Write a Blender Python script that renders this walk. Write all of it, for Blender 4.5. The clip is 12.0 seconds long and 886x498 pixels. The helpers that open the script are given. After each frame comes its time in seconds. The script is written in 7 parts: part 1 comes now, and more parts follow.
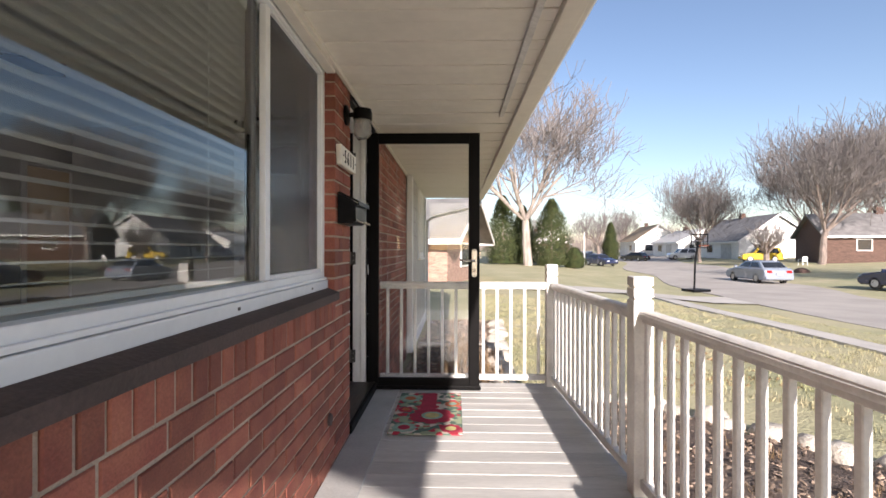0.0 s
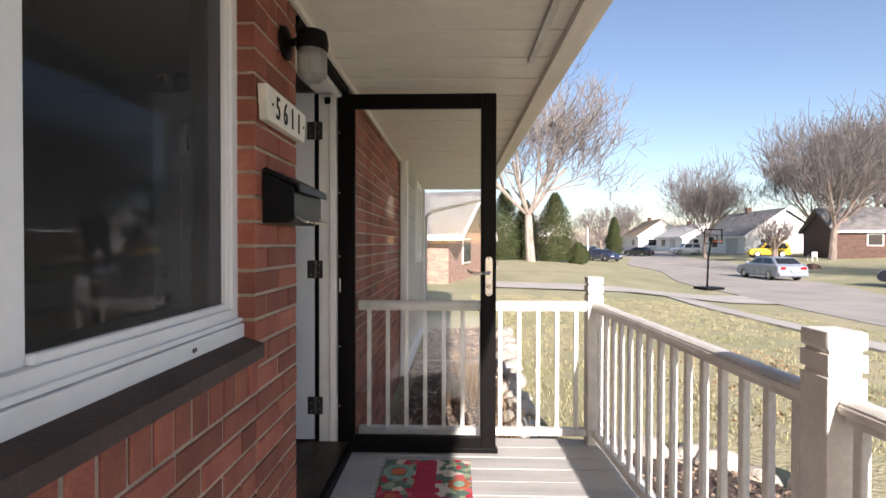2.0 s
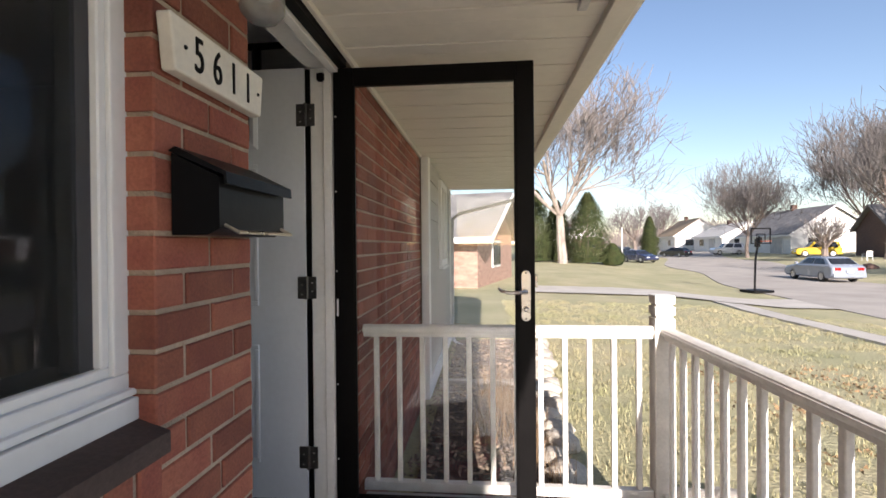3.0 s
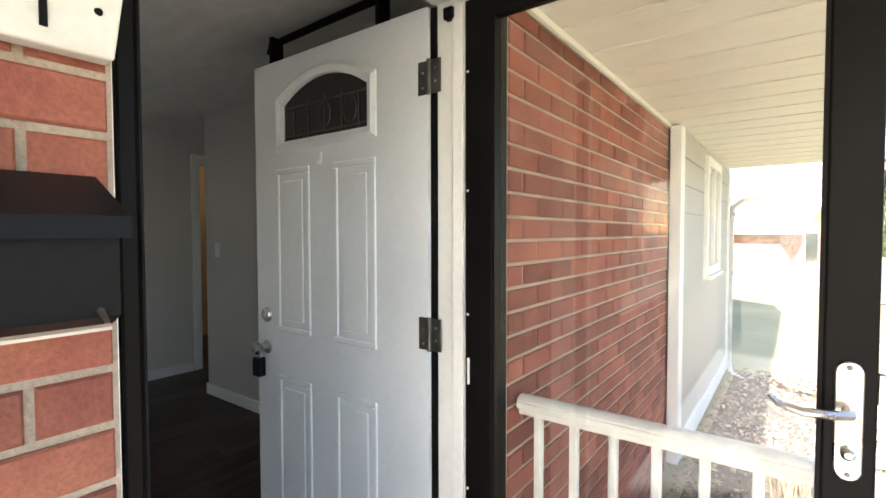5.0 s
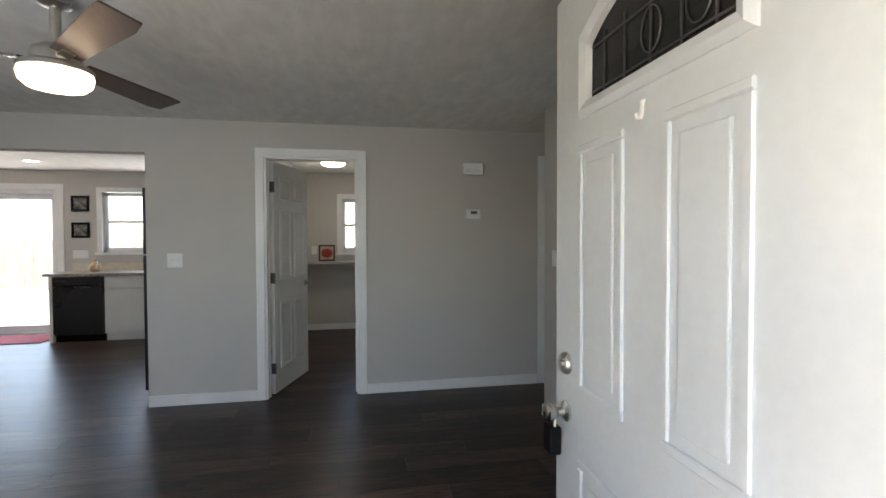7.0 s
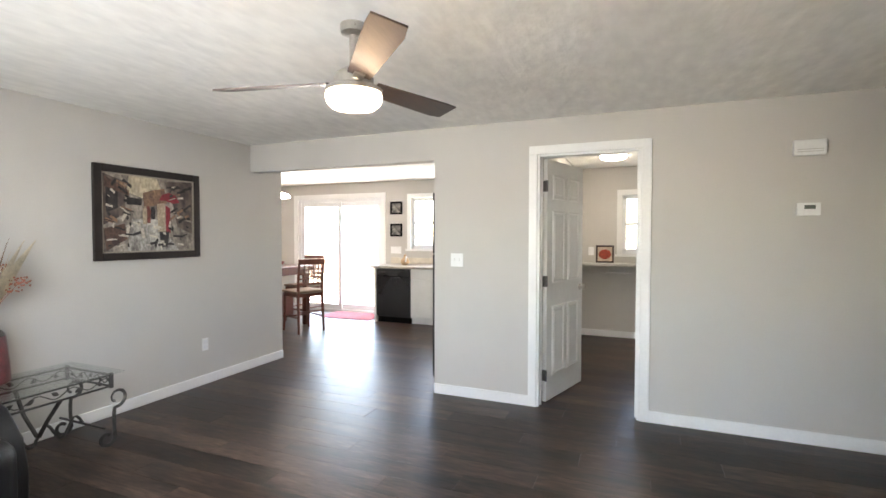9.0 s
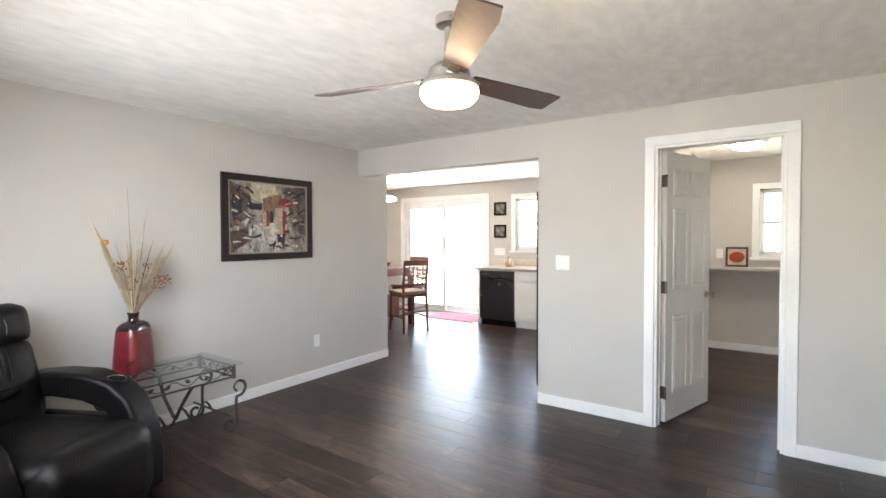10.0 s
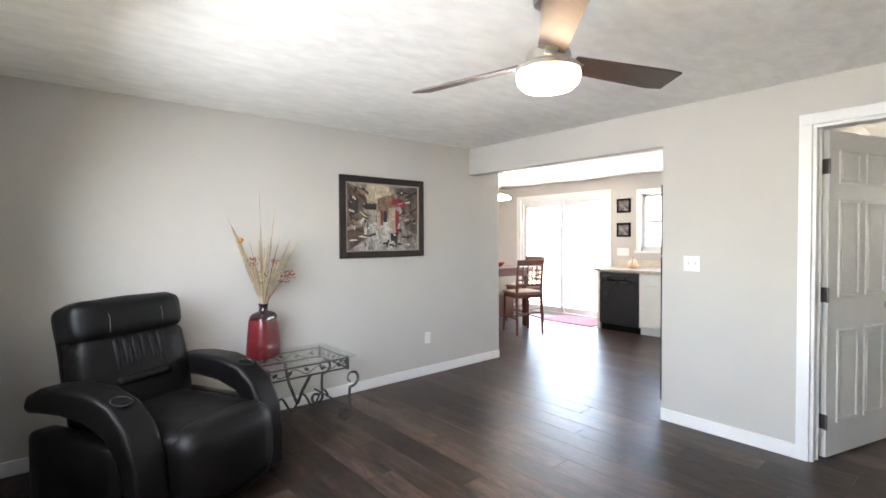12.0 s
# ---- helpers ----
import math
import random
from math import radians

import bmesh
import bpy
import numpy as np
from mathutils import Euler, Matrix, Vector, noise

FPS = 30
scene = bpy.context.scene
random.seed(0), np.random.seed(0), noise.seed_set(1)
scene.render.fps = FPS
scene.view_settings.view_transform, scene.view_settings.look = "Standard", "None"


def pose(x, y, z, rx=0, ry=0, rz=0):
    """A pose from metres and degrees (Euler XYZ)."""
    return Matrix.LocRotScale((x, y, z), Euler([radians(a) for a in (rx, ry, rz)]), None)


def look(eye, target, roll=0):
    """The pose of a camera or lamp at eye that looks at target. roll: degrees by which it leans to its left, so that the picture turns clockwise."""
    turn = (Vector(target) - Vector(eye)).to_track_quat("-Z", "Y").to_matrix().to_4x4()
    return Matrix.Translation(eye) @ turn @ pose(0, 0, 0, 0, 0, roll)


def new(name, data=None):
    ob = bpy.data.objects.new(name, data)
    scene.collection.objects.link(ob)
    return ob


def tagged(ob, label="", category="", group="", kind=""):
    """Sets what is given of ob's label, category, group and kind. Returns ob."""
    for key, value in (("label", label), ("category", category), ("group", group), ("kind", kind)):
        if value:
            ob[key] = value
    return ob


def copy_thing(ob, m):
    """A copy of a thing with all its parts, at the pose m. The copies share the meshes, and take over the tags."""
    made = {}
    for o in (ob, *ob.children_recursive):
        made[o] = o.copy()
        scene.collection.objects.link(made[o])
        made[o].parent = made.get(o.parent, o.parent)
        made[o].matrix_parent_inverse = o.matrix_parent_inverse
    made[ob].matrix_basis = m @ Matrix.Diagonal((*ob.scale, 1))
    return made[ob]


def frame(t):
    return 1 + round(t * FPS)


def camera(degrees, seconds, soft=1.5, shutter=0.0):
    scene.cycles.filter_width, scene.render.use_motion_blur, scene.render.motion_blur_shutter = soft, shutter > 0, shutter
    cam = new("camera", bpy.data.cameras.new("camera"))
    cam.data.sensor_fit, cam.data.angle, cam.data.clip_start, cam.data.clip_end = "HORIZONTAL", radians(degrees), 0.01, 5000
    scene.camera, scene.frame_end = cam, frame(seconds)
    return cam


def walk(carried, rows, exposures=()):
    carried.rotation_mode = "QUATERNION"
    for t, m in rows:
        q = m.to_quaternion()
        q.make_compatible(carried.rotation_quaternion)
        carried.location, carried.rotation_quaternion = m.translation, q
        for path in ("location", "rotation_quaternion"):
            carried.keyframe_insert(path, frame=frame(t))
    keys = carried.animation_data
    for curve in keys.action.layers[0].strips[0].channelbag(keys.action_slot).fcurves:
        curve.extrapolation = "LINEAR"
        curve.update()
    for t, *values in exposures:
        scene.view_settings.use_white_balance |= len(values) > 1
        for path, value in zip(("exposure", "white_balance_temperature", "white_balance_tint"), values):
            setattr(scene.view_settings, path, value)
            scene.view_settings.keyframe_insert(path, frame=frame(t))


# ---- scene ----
cam = camera(86.0, 12.0, soft=1.6)
PATH = [
    (0, (0.041, 0.13, 1.159), (-0.01, 2.129, 1.159), 0.1),
    (0.5, (0.035, 0.331, 1.165), (-0.006, 2.331, 1.155), 0.2),
    (1, (0.029, 0.621, 1.168), (-0.02, 2.62, 1.151), 0.1),
    (1.5, (0.018, 0.924, 1.186), (-0.032, 2.924, 1.169), 0.1),
    (2, (0.006, 1.239, 1.236), (-0.048, 3.238, 1.212), 0.1),
    (2.5, (-0.003, 1.543, 1.263), (-0.075, 3.542, 1.242), -0.1),
    (3, (0.018, 1.834, 1.274), (-0.16, 3.826, 1.26), -0.5),
    (3.2, (0.034, 1.94, 1.277), (-0.24, 3.921, 1.271), -0.6),
    (4.8, (0.126, 2.718, 1.425), (-0.958, 4.397, 1.332), -0.5),
    (5, (0.112, 2.818, 1.405), (-1.081, 4.422, 1.337), -0.1),
    (5.5, (0.034, 3.041, 1.369), (-1.454, 4.377, 1.345), 0.3),
    (6, (-0.111, 3.186, 1.396), (-1.825, 4.217, 1.345), -0.1),
    (6.5, (-0.265, 3.322, 1.408), (-2.138, 4.022, 1.352), -0.4),
    (7, (-0.428, 3.399, 1.421), (-2.394, 3.763, 1.373), -0.2),
    (7.5, (-0.549, 3.447, 1.418), (-2.548, 3.483, 1.374), -0.4),
    (7.7, (-0.593, 3.465, 1.421), (-2.59, 3.366, 1.373), -0.2),
    (9.5, (-0.826, 3.386, 1.461), (-2.58, 2.426, 1.407), -0.1),
    (10, (-0.903, 3.378, 1.457), (-2.54, 2.229, 1.405), -0.2),
    (10.5, (-0.963, 3.388, 1.452), (-2.487, 2.094, 1.398), -0.3),
    (11, (-1.002, 3.388, 1.443), (-2.432, 1.99, 1.396), -0.3),
    (11.5, (-1.026, 3.393, 1.442), (-2.383, 1.924, 1.394), -0.3),
    (12, (-1.046, 3.398, 1.439), (-2.341, 1.875, 1.391), -0.3),
]
EXPOSURE = [
    (0, 1.14, 6500, 19), (3, 1.14, 6500, 18), (3.6, 1.4, 6500, 16), (5, 2.95, 6500, 12), (5.5, 3.55, 6500, 12), (6, 3.7, 6500, 12), (6.5, 3.55, 6500, 13),
    (7, 3.7, 6550, 15), (7.6, 4.4, 6650, 16), (9.3, 5.2, 6900, 16), (12, 5.4, 6650, 16)]
walk(cam, [(t, look(eye, target, roll)) for t, eye, target, roll in PATH], EXPOSURE)

# ---- world, sun, lamps ----
SUN_FROM = Vector((0.30, -2.5, 1.0)).normalized()
world = bpy.data.worlds.new("World")
scene.world = world
world.use_nodes = True
wn, wl = world.node_tree.nodes, world.node_tree.links
sky = wn.new("ShaderNodeTexSky")
sky.sky_type, sky.sun_disc = "NISHITA", False
sky.sun_elevation = math.asin(SUN_FROM.z)
sky.sun_rotation = math.atan2(SUN_FROM.x, SUN_FROM.y)
sky.air_density, sky.dust_density, sky.ozone_density = 1.0, 0.6, 1.5
wn["Background"].inputs["Strength"].default_value = 0.085
wl.new(sky.outputs["Color"], wn["Background"].inputs["Color"])


def lamp(name, kind, m, energy, colour, **values):
    data = bpy.data.lights.new(name, kind)
    data.energy, data.color = energy, colour
    if kind == "SUN":
        data.angle = radians(0.55)
    elif kind == "AREA":
        data.shape, data.size, data.size_y = "RECTANGLE", values["wide"], values["high"]
        data.spread = radians(values.get("spread", 180))
    else:
        data.shadow_soft_size = values["radius"]
    ob = new(name, data)
    ob.matrix_world = m
    return ob


lamp("sun", "SUN", look(SUN_FROM * 30, (0, 0, 0)), 5.0, (1.0, 0.94, 0.85))
# daylight in the openings: front window, sliding door, kitchen and laundry windows
lamp("window_daylight", "AREA", look((-0.89, 1.6, 1.5), (-3, 1.42, 1.0)), 1.5, (0.80, 0.90, 1.0), wide=2.1, high=0.8, spread=145)
lamp("patio_daylight", "AREA", look((-7.98, -1.55, 1.1), (-5, -1.2, 0.9)), 1.15, (0.95, 0.97, 1.0), wide=1.7, high=1.95)
lamp("kitchen_daylight", "AREA", look((-7.95, 0.75, 1.6), (-5, 0.75, 1.3)), 0.8, (0.95, 0.97, 1.0), wide=0.9, high=0.8)
lamp("laundry_daylight", "AREA", look((-7.55, 3.85, 1.55), (-5, 3.6, 1.3)), 0.22, (0.95, 0.97, 1.0), wide=0.7, high=0.8)

# ---- materials ----
MATS = {}


def mat(name, colour, rough=0.6, metal=0.0, vary=0.12, scale=4.0, fine=60.0, bump=0.1, random_vary=0.0, stretch=(1, 1, 1), coat=0.0, second=None, depth=0.01):
    """A painted, woven, mineral or metal surface: two scales of mottling, fine relief and, where asked, a shade of its own per object."""
    if name in MATS:
        return MATS[name]
    m = bpy.data.materials.new(name)
    m.use_nodes = True
    n, l = m.node_tree.nodes, m.node_tree.links
    b = n["Principled BSDF"]
    b.inputs["Metallic"].default_value = metal
    b.inputs["Coat Weight"].default_value = coat
    tc = n.new("ShaderNodeTexCoord")
    mp = n.new("ShaderNodeMapping")
    mp.inputs["Scale"].default_value = stretch
    l.new(tc.outputs["Object"], mp.inputs["Vector"])
    src = mp.outputs["Vector"]
    if random_vary:
        own, off = n.new("ShaderNodeObjectInfo"), n.new("ShaderNodeVectorMath")
        off.operation = "MULTIPLY_ADD"
        off.inputs[1].default_value = (37.0, 61.0, 23.0)
        l.new(own.outputs["Random"], off.inputs[0])
        l.new(src, off.inputs[2])
        src = off.outputs["Vector"]
    big, small = n.new("ShaderNodeTexNoise"), n.new("ShaderNodeTexNoise")
    for node, s, d in ((big, scale, 5), (small, fine, 4)):
        node.inputs["Scale"].default_value, node.inputs["Detail"].default_value = s, d
        l.new(src, node.inputs["Vector"])
    c = Vector(colour)
    low, high = c * (1 - vary), c * (1 + vary)
    if second:
        low, high = Vector(second), c
    mix = n.new("ShaderNodeMix")
    mix.data_type = "RGBA"
    mix.inputs["A"].default_value, mix.inputs["B"].default_value = (*low, 1), (*high, 1)
    ramp = n.new("ShaderNodeMapRange")
    ramp.inputs["From Min"].default_value, ramp.inputs["From Max"].default_value = 0.32, 0.68
    l.new(big.outputs["Fac"], ramp.inputs["Value"])
    l.new(ramp.outputs["Result"], mix.inputs["Factor"])
    fin = n.new("ShaderNodeMix")
    fin.data_type, fin.blend_type = "RGBA", "MULTIPLY"
    fin.inputs["Factor"].default_value = 1.0
    fr = n.new("ShaderNodeMapRange")
    fr.inputs["From Min"].default_value, fr.inputs["From Max"].default_value = 0.3, 0.7
    fr.inputs["To Min"].default_value, fr.inputs["To Max"].default_value = 1 - vary * 0.7, 1 + vary * 0.4
    l.new(small.outputs["Fac"], fr.inputs["Value"])
    l.new(mix.outputs["Result"], fin.inputs["A"])
    l.new(fr.outputs["Result"], fin.inputs["B"])
    out = fin.outputs["Result"]
    if random_vary:
        info = n.new("ShaderNodeObjectInfo")
        hsv = n.new("ShaderNodeHueSaturation")
        rr = n.new("ShaderNodeMapRange")
        rr.inputs["To Min"].default_value, rr.inputs["To Max"].default_value = 1 - random_vary, 1 + random_vary
        l.new(info.outputs["Random"], rr.inputs["Value"])
        l.new(rr.outputs["Result"], hsv.inputs["Value"])
        l.new(out, hsv.inputs["Color"])
        out = hsv.outputs["Color"]
    l.new(out, b.inputs["Base Color"])
    rg = n.new("ShaderNodeMapRange")
    rg.inputs["To Min"].default_value, rg.inputs["To Max"].default_value = max(rough - 0.1, 0.02), min(rough + 0.1, 1)
    l.new(big.outputs["Fac"], rg.inputs["Value"])
    l.new(rg.outputs["Result"], b.inputs["Roughness"])
    if bump:
        bp = n.new("ShaderNodeBump")
        bp.inputs["Strength"].default_value, bp.inputs["Distance"].default_value = bump, depth
        l.new(small.outputs["Fac"], bp.inputs["Height"])
        l.new(bp.outputs["Normal"], b.inputs["Normal"])
    MATS[name] = m
    return m


def islands(m, amount):
    """Gives each loose piece of a joined mesh its own shade."""
    n, l = m.node_tree.nodes, m.node_tree.links
    b = n["Principled BSDF"]
    link = b.inputs["Base Color"].links[0]
    src = link.from_socket
    geo, hsv, rr = n.new("ShaderNodeNewGeometry"), n.new("ShaderNodeHueSaturation"), n.new("ShaderNodeMapRange")
    rr.inputs["To Min"].default_value, rr.inputs["To Max"].default_value = 1 - amount, 1 + amount
    l.new(geo.outputs["Random Per Island"], rr.inputs["Value"])
    l.new(rr.outputs["Result"], hsv.inputs["Value"])
    l.new(src, hsv.inputs["Color"])
    l.new(hsv.outputs["Color"], b.inputs["Base Color"])
    return m


def glass(name, tint=(0.95, 0.97, 0.97), base=0.045, rough=0.0):
    """Clear glass: see-through, with a mirror gloss that grows towards grazing views."""
    m = bpy.data.materials.new(name)
    m.use_nodes = True
    n, l = m.node_tree.nodes, m.node_tree.links
    n.remove(n["Principled BSDF"])
    tr, gl, lw, pw, mr, mx = (n.new("ShaderNode" + k) for k in ("BsdfTransparent", "BsdfGlossy", "LayerWeight", "Math", "MapRange", "MixShader"))
    tr.inputs["Color"].default_value = (*tint, 1)
    gl.inputs["Roughness"].default_value = rough
    lw.inputs["Blend"].default_value = 0.5
    pw.operation = "POWER"
    pw.inputs[1].default_value = 5.0
    mr.inputs["To Min"].default_value = base
    l.new(lw.outputs["Facing"], pw.inputs[0])
    l.new(pw.outputs["Value"], mr.inputs["Value"])
    l.new(mr.outputs["Result"], mx.inputs["Fac"])
    l.new(tr.outputs["BSDF"], mx.inputs[1])
    l.new(gl.outputs["BSDF"], mx.inputs[2])
    l.new(mx.outputs["Shader"], n["Material Output"].inputs["Surface"])
    return m


def glow(name, colour, strength):
    m = bpy.data.materials.new(name)
    m.use_nodes = True
    b = m.node_tree.nodes["Principled BSDF"]
    b.inputs["Base Color"].default_value = (0.9, 0.88, 0.84, 1)
    b.inputs["Emission Color"].default_value = (*colour, 1)
    b.inputs["Emission Strength"].default_value = strength
    return m


M_BRICK = mat("red_brick", (0.305, 0.108, 0.066), 0.85, vary=0.28, scale=9, fine=140, bump=0.5, random_vary=0.3, second=(0.22, 0.06, 0.042), depth=0.004)
M_BRICKJ = islands(mat("red_brick_far", (0.305, 0.108, 0.066), 0.85, vary=0.28, scale=9, fine=140, bump=0.5, second=(0.22, 0.06, 0.042), depth=0.004), 0.3)
M_MORTAR = mat("mortar", (0.40, 0.32, 0.245), 0.95, vary=0.2, scale=7, fine=150, bump=0.6)
M_SILL = mat("sill_brown", (0.055, 0.036, 0.032), 0.75, vary=0.3, scale=6, fine=90, bump=0.3)
M_WHITE = mat("white_paint", (0.78, 0.77, 0.74), 0.5, vary=0.06, scale=3, fine=40, bump=0.08)
M_VINYL = mat("white_vinyl", (0.76, 0.77, 0.78), 0.38, vary=0.05, scale=2.5, fine=30, bump=0.05)
M_SOFFIT = mat("cream_soffit", (0.74, 0.70, 0.62), 0.5, vary=0.06, scale=2, fine=18, bump=0.1)
M_RAIL = mat("white_rail_paint", (0.72, 0.69, 0.64), 0.5, vary=0.12, scale=8, fine=70, bump=0.15)
M_RAILTOP = mat("worn_grey_rail", (0.50, 0.49, 0.48), 0.4, vary=0.2, scale=6, fine=60, bump=0.2)
M_DECK = mat("grey_deck_paint", (0.48, 0.465, 0.435), 0.6, vary=0.14, scale=3, fine=45, bump=0.2, random_vary=0.06, stretch=(0.4, 3, 1))
M_SLAB = mat("grey_slab_paint", (0.38, 0.375, 0.36), 0.7, vary=0.12, scale=4, fine=80, bump=0.2)
M_BLACK = mat("dark_bronze_metal", (0.005, 0.0045, 0.0045), 0.45, vary=0.2, scale=5, fine=60, bump=0.05)
M_BLACKM = mat("black_sheet_metal", (0.009, 0.009, 0.010), 0.36, vary=0.15, scale=6, fine=40, bump=0.03)
M_NICKEL = mat("brushed_nickel", (0.55, 0.52, 0.48), 0.3, metal=1.0, vary=0.1, scale=10, fine=120, bump=0.04)
M_CHROME = mat("satin_chrome", (0.50, 0.48, 0.455), 0.28, metal=1.0, vary=0.08, scale=12, fine=100, bump=0.03)
M_HINGE = mat("dark_steel_hinge", (0.12, 0.115, 0.11), 0.4, metal=0.8, vary=0.2, scale=14, fine=120, bump=0.08)
M_DOORW = mat("white_steel_door", (0.72, 0.74, 0.76), 0.42, vary=0.04, scale=2.5, fine=35, bump=0.06)
M_DOORI = mat("white_panel_door", (0.76, 0.76, 0.74), 0.45, vary=0.04, scale=2.5, fine=45, bump=0.08)
M_WALL = mat("grey_wall_paint", (0.53, 0.51, 0.48), 0.75, vary=0.03, scale=1.4, fine=120, bump=0.12)
M_CEIL = mat("textured_ceiling", (0.85, 0.835, 0.80), 0.9, vary=0.05, scale=5, fine=8, bump=0.5, stretch=(1.0, 2.2, 1), depth=0.012)
for _n in M_CEIL.node_tree.nodes:
    if _n.bl_idname == "ShaderNodeTexNoise":
        _n.inputs["Detail"].default_value = 2.2
M_TRIM = mat("white_trim", (0.80, 0.80, 0.79), 0.4, vary=0.04, scale=3, fine=50, bump=0.05)
M_PLANK = mat("dark_wood_plank", (0.086, 0.053, 0.038), 0.345, vary=0.75, scale=2.4, fine=14, bump=0.16, random_vary=0.5, stretch=(5, 0.8, 1), second=(0.015, 0.0098, 0.0078), depth=0.003)
M_PLANKJ = islands(mat("dark_wood_plank_far", (0.086, 0.053, 0.038), 0.345, vary=0.75, scale=2.4, fine=14, bump=0.16, stretch=(5, 0.8, 1), second=(0.015, 0.0098, 0.0078), depth=0.003), 0.5)
M_JOINT = mat("plank_joint", (0.02, 0.014, 0.011), 0.7, vary=0.2, scale=5, fine=60, bump=0.1)
M_SIDING = mat("grey_lap_siding", (0.42, 0.405, 0.37), 0.6, vary=0.06, scale=2.5, fine=50, bump=0.1, stretch=(1, 0.3, 1))
M_GLASS = glass("window_glass", (0.88, 0.91, 0.90), 0.085)
M_CLEAR = glass("clear_glass", (0.98, 0.99, 0.985), 0.045)
M_TABLEGLASS = glass("table_glass", (0.96, 0.985, 0.975), 0.05)
M_LEAD = glass("leaded_glass", (0.42, 0.40, 0.39), 0.06, 0.15)
M_SCREEN = glass("insect_screen", (0.62, 0.62, 0.64), 0.004, 0.4)


for _m in (M_PLANK, M_PLANKJ, M_BLACK, M_BLACKM):
    _m.node_tree.nodes["Principled BSDF"].inputs["Specular IOR Level"].default_value = 0.22 if _m in (M_PLANK, M_PLANKJ) else 0.09


# ---- builders ----
def box(bm, x0, x1, y0, y1, z0, z1, bevel=0.0):
    x0, x1, y0, y1, z0, z1 = min(x0, x1), max(x0, x1), min(y0, y1), max(y0, y1), min(z0, z1), max(z0, z1)
    m = Matrix.LocRotScale(((x0 + x1) / 2, (y0 + y1) / 2, (z0 + z1) / 2), None, (x1 - x0, y1 - y0, z1 - z0))
    made = bmesh.ops.create_cube(bm, size=1.0, matrix=m)["verts"]
    if bevel:
        edges = list({e for v in made for e in v.link_edges})
        bmesh.ops.bevel(bm, geom=edges, offset=bevel, segments=1 if bevel < 0.004 else 2, affect="EDGES", profile=0.6)
    return bm


def boxes(*rows, bevel=0.0):
    bm = bmesh.new()
    for r in rows:
        box(bm, *r, bevel=bevel)
    return bm


def lathe(profile, segments=24, bm=None, m=None):
    """A turned body from (radius, height) pairs."""
    bm = bm or bmesh.new()
    rings = []
    for r, z in profile:
        rings.append([bm.verts.new((r * math.cos(a), r * math.sin(a), z)) for a in (2 * math.pi * i / segments for i in range(segments))])
    for a, b in zip(rings, rings[1:]):
        for i in range(segments):
            bm.faces.new((a[i], a[(i + 1) % segments], b[(i + 1) % segments], b[i]))
    bm.faces.new(rings[0][::-1])
    bm.faces.new(rings[-1])
    if m is not None:
        bmesh.ops.transform(bm, matrix=m, verts=[v for r in rings for v in r])
    return bm


def tube(points, radius, segments=8, bm=None, flat=1.0):
    """A round or flattened bar along points; radius is one number or one for each point."""
    bm = bm or bmesh.new()
    pts = [Vector(p) for p in points]
    radii = radius if isinstance(radius, (list, tuple)) else [radius] * len(pts)
    rings, side = [], None
    for i, p in enumerate(pts):
        d = (pts[min(i + 1, len(pts) - 1)] - pts[max(i - 1, 0)]).normalized()
        if side is None:
            side = d.orthogonal().normalized()
        side = (side - d * side.dot(d)).normalized()
        up = d.cross(side)
        rings.append([bm.verts.new(p + radii[i] * (math.cos(a) * side + flat * math.sin(a) * up)) for a in (2 * math.pi * k / segments for k in range(segments))])
    for a, b in zip(rings, rings[1:]):
        for k in range(segments):
            bm.faces.new((a[k], a[(k + 1) % segments], b[(k + 1) % segments], b[k]))
    bm.faces.new(rings[0][::-1])
    bm.faces.new(rings[-1])
    return bm


def prism(outline, axis, lo, hi, bm=None):
    """A slab with the outline (pairs in the two other axes, in x, y, z order) from lo to hi along axis."""
    bm = bm or bmesh.new()
    k = "xyz".index(axis)

    def at(p, h):
        q = list(p)
        q.insert(k, h)
        return bm.verts.new(q)
    a, b = [at(p, lo) for p in outline], [at(p, hi) for p in outline]
    bm.faces.new(a[::-1])
    bm.faces.new(b)
    for i in range(len(a)):
        j = (i + 1) % len(a)
        bm.faces.new((a[i], a[j], b[j], b[i]))
    return bm


def mesh_from(name, bm, material, smooth=False):
    bmesh.ops.recalc_face_normals(bm, faces=bm.faces)
    me = bpy.data.meshes.new(name)
    bm.to_mesh(me)
    bm.free()
    me.materials.append(material)
    if smooth:
        me.polygons.foreach_set("use_smooth", [True] * len(me.polygons))
        me.set_sharp_from_angle(angle=radians(38))
    return me


def part(name, bm, material, parent, label="", smooth=False):
    ob = new(name, mesh_from(name, bm, material, smooth))
    ob.parent = parent
    if label:
        tagged(ob, label)
    return ob


def thing(name, label, category, m=None, group="", kind=""):
    ob = new(name)
    ob.empty_display_size = 0.1
    if m is not None:
        ob.matrix_world = m
    return tagged(ob, label, category, group, kind)


def solid(name, bm, material, label="", category="", kind="structure", group="", smooth=False):
    ob = new(name, mesh_from(name, bm, material, smooth))
    return tagged(ob, label, category, group, kind)


def rounded(ob, width, segments=3):
    b = ob.modifiers.new("bevel", "BEVEL")
    b.width, b.segments, b.limit_method, b.angle_limit = width, segments, "ANGLE", radians(40)
    return ob

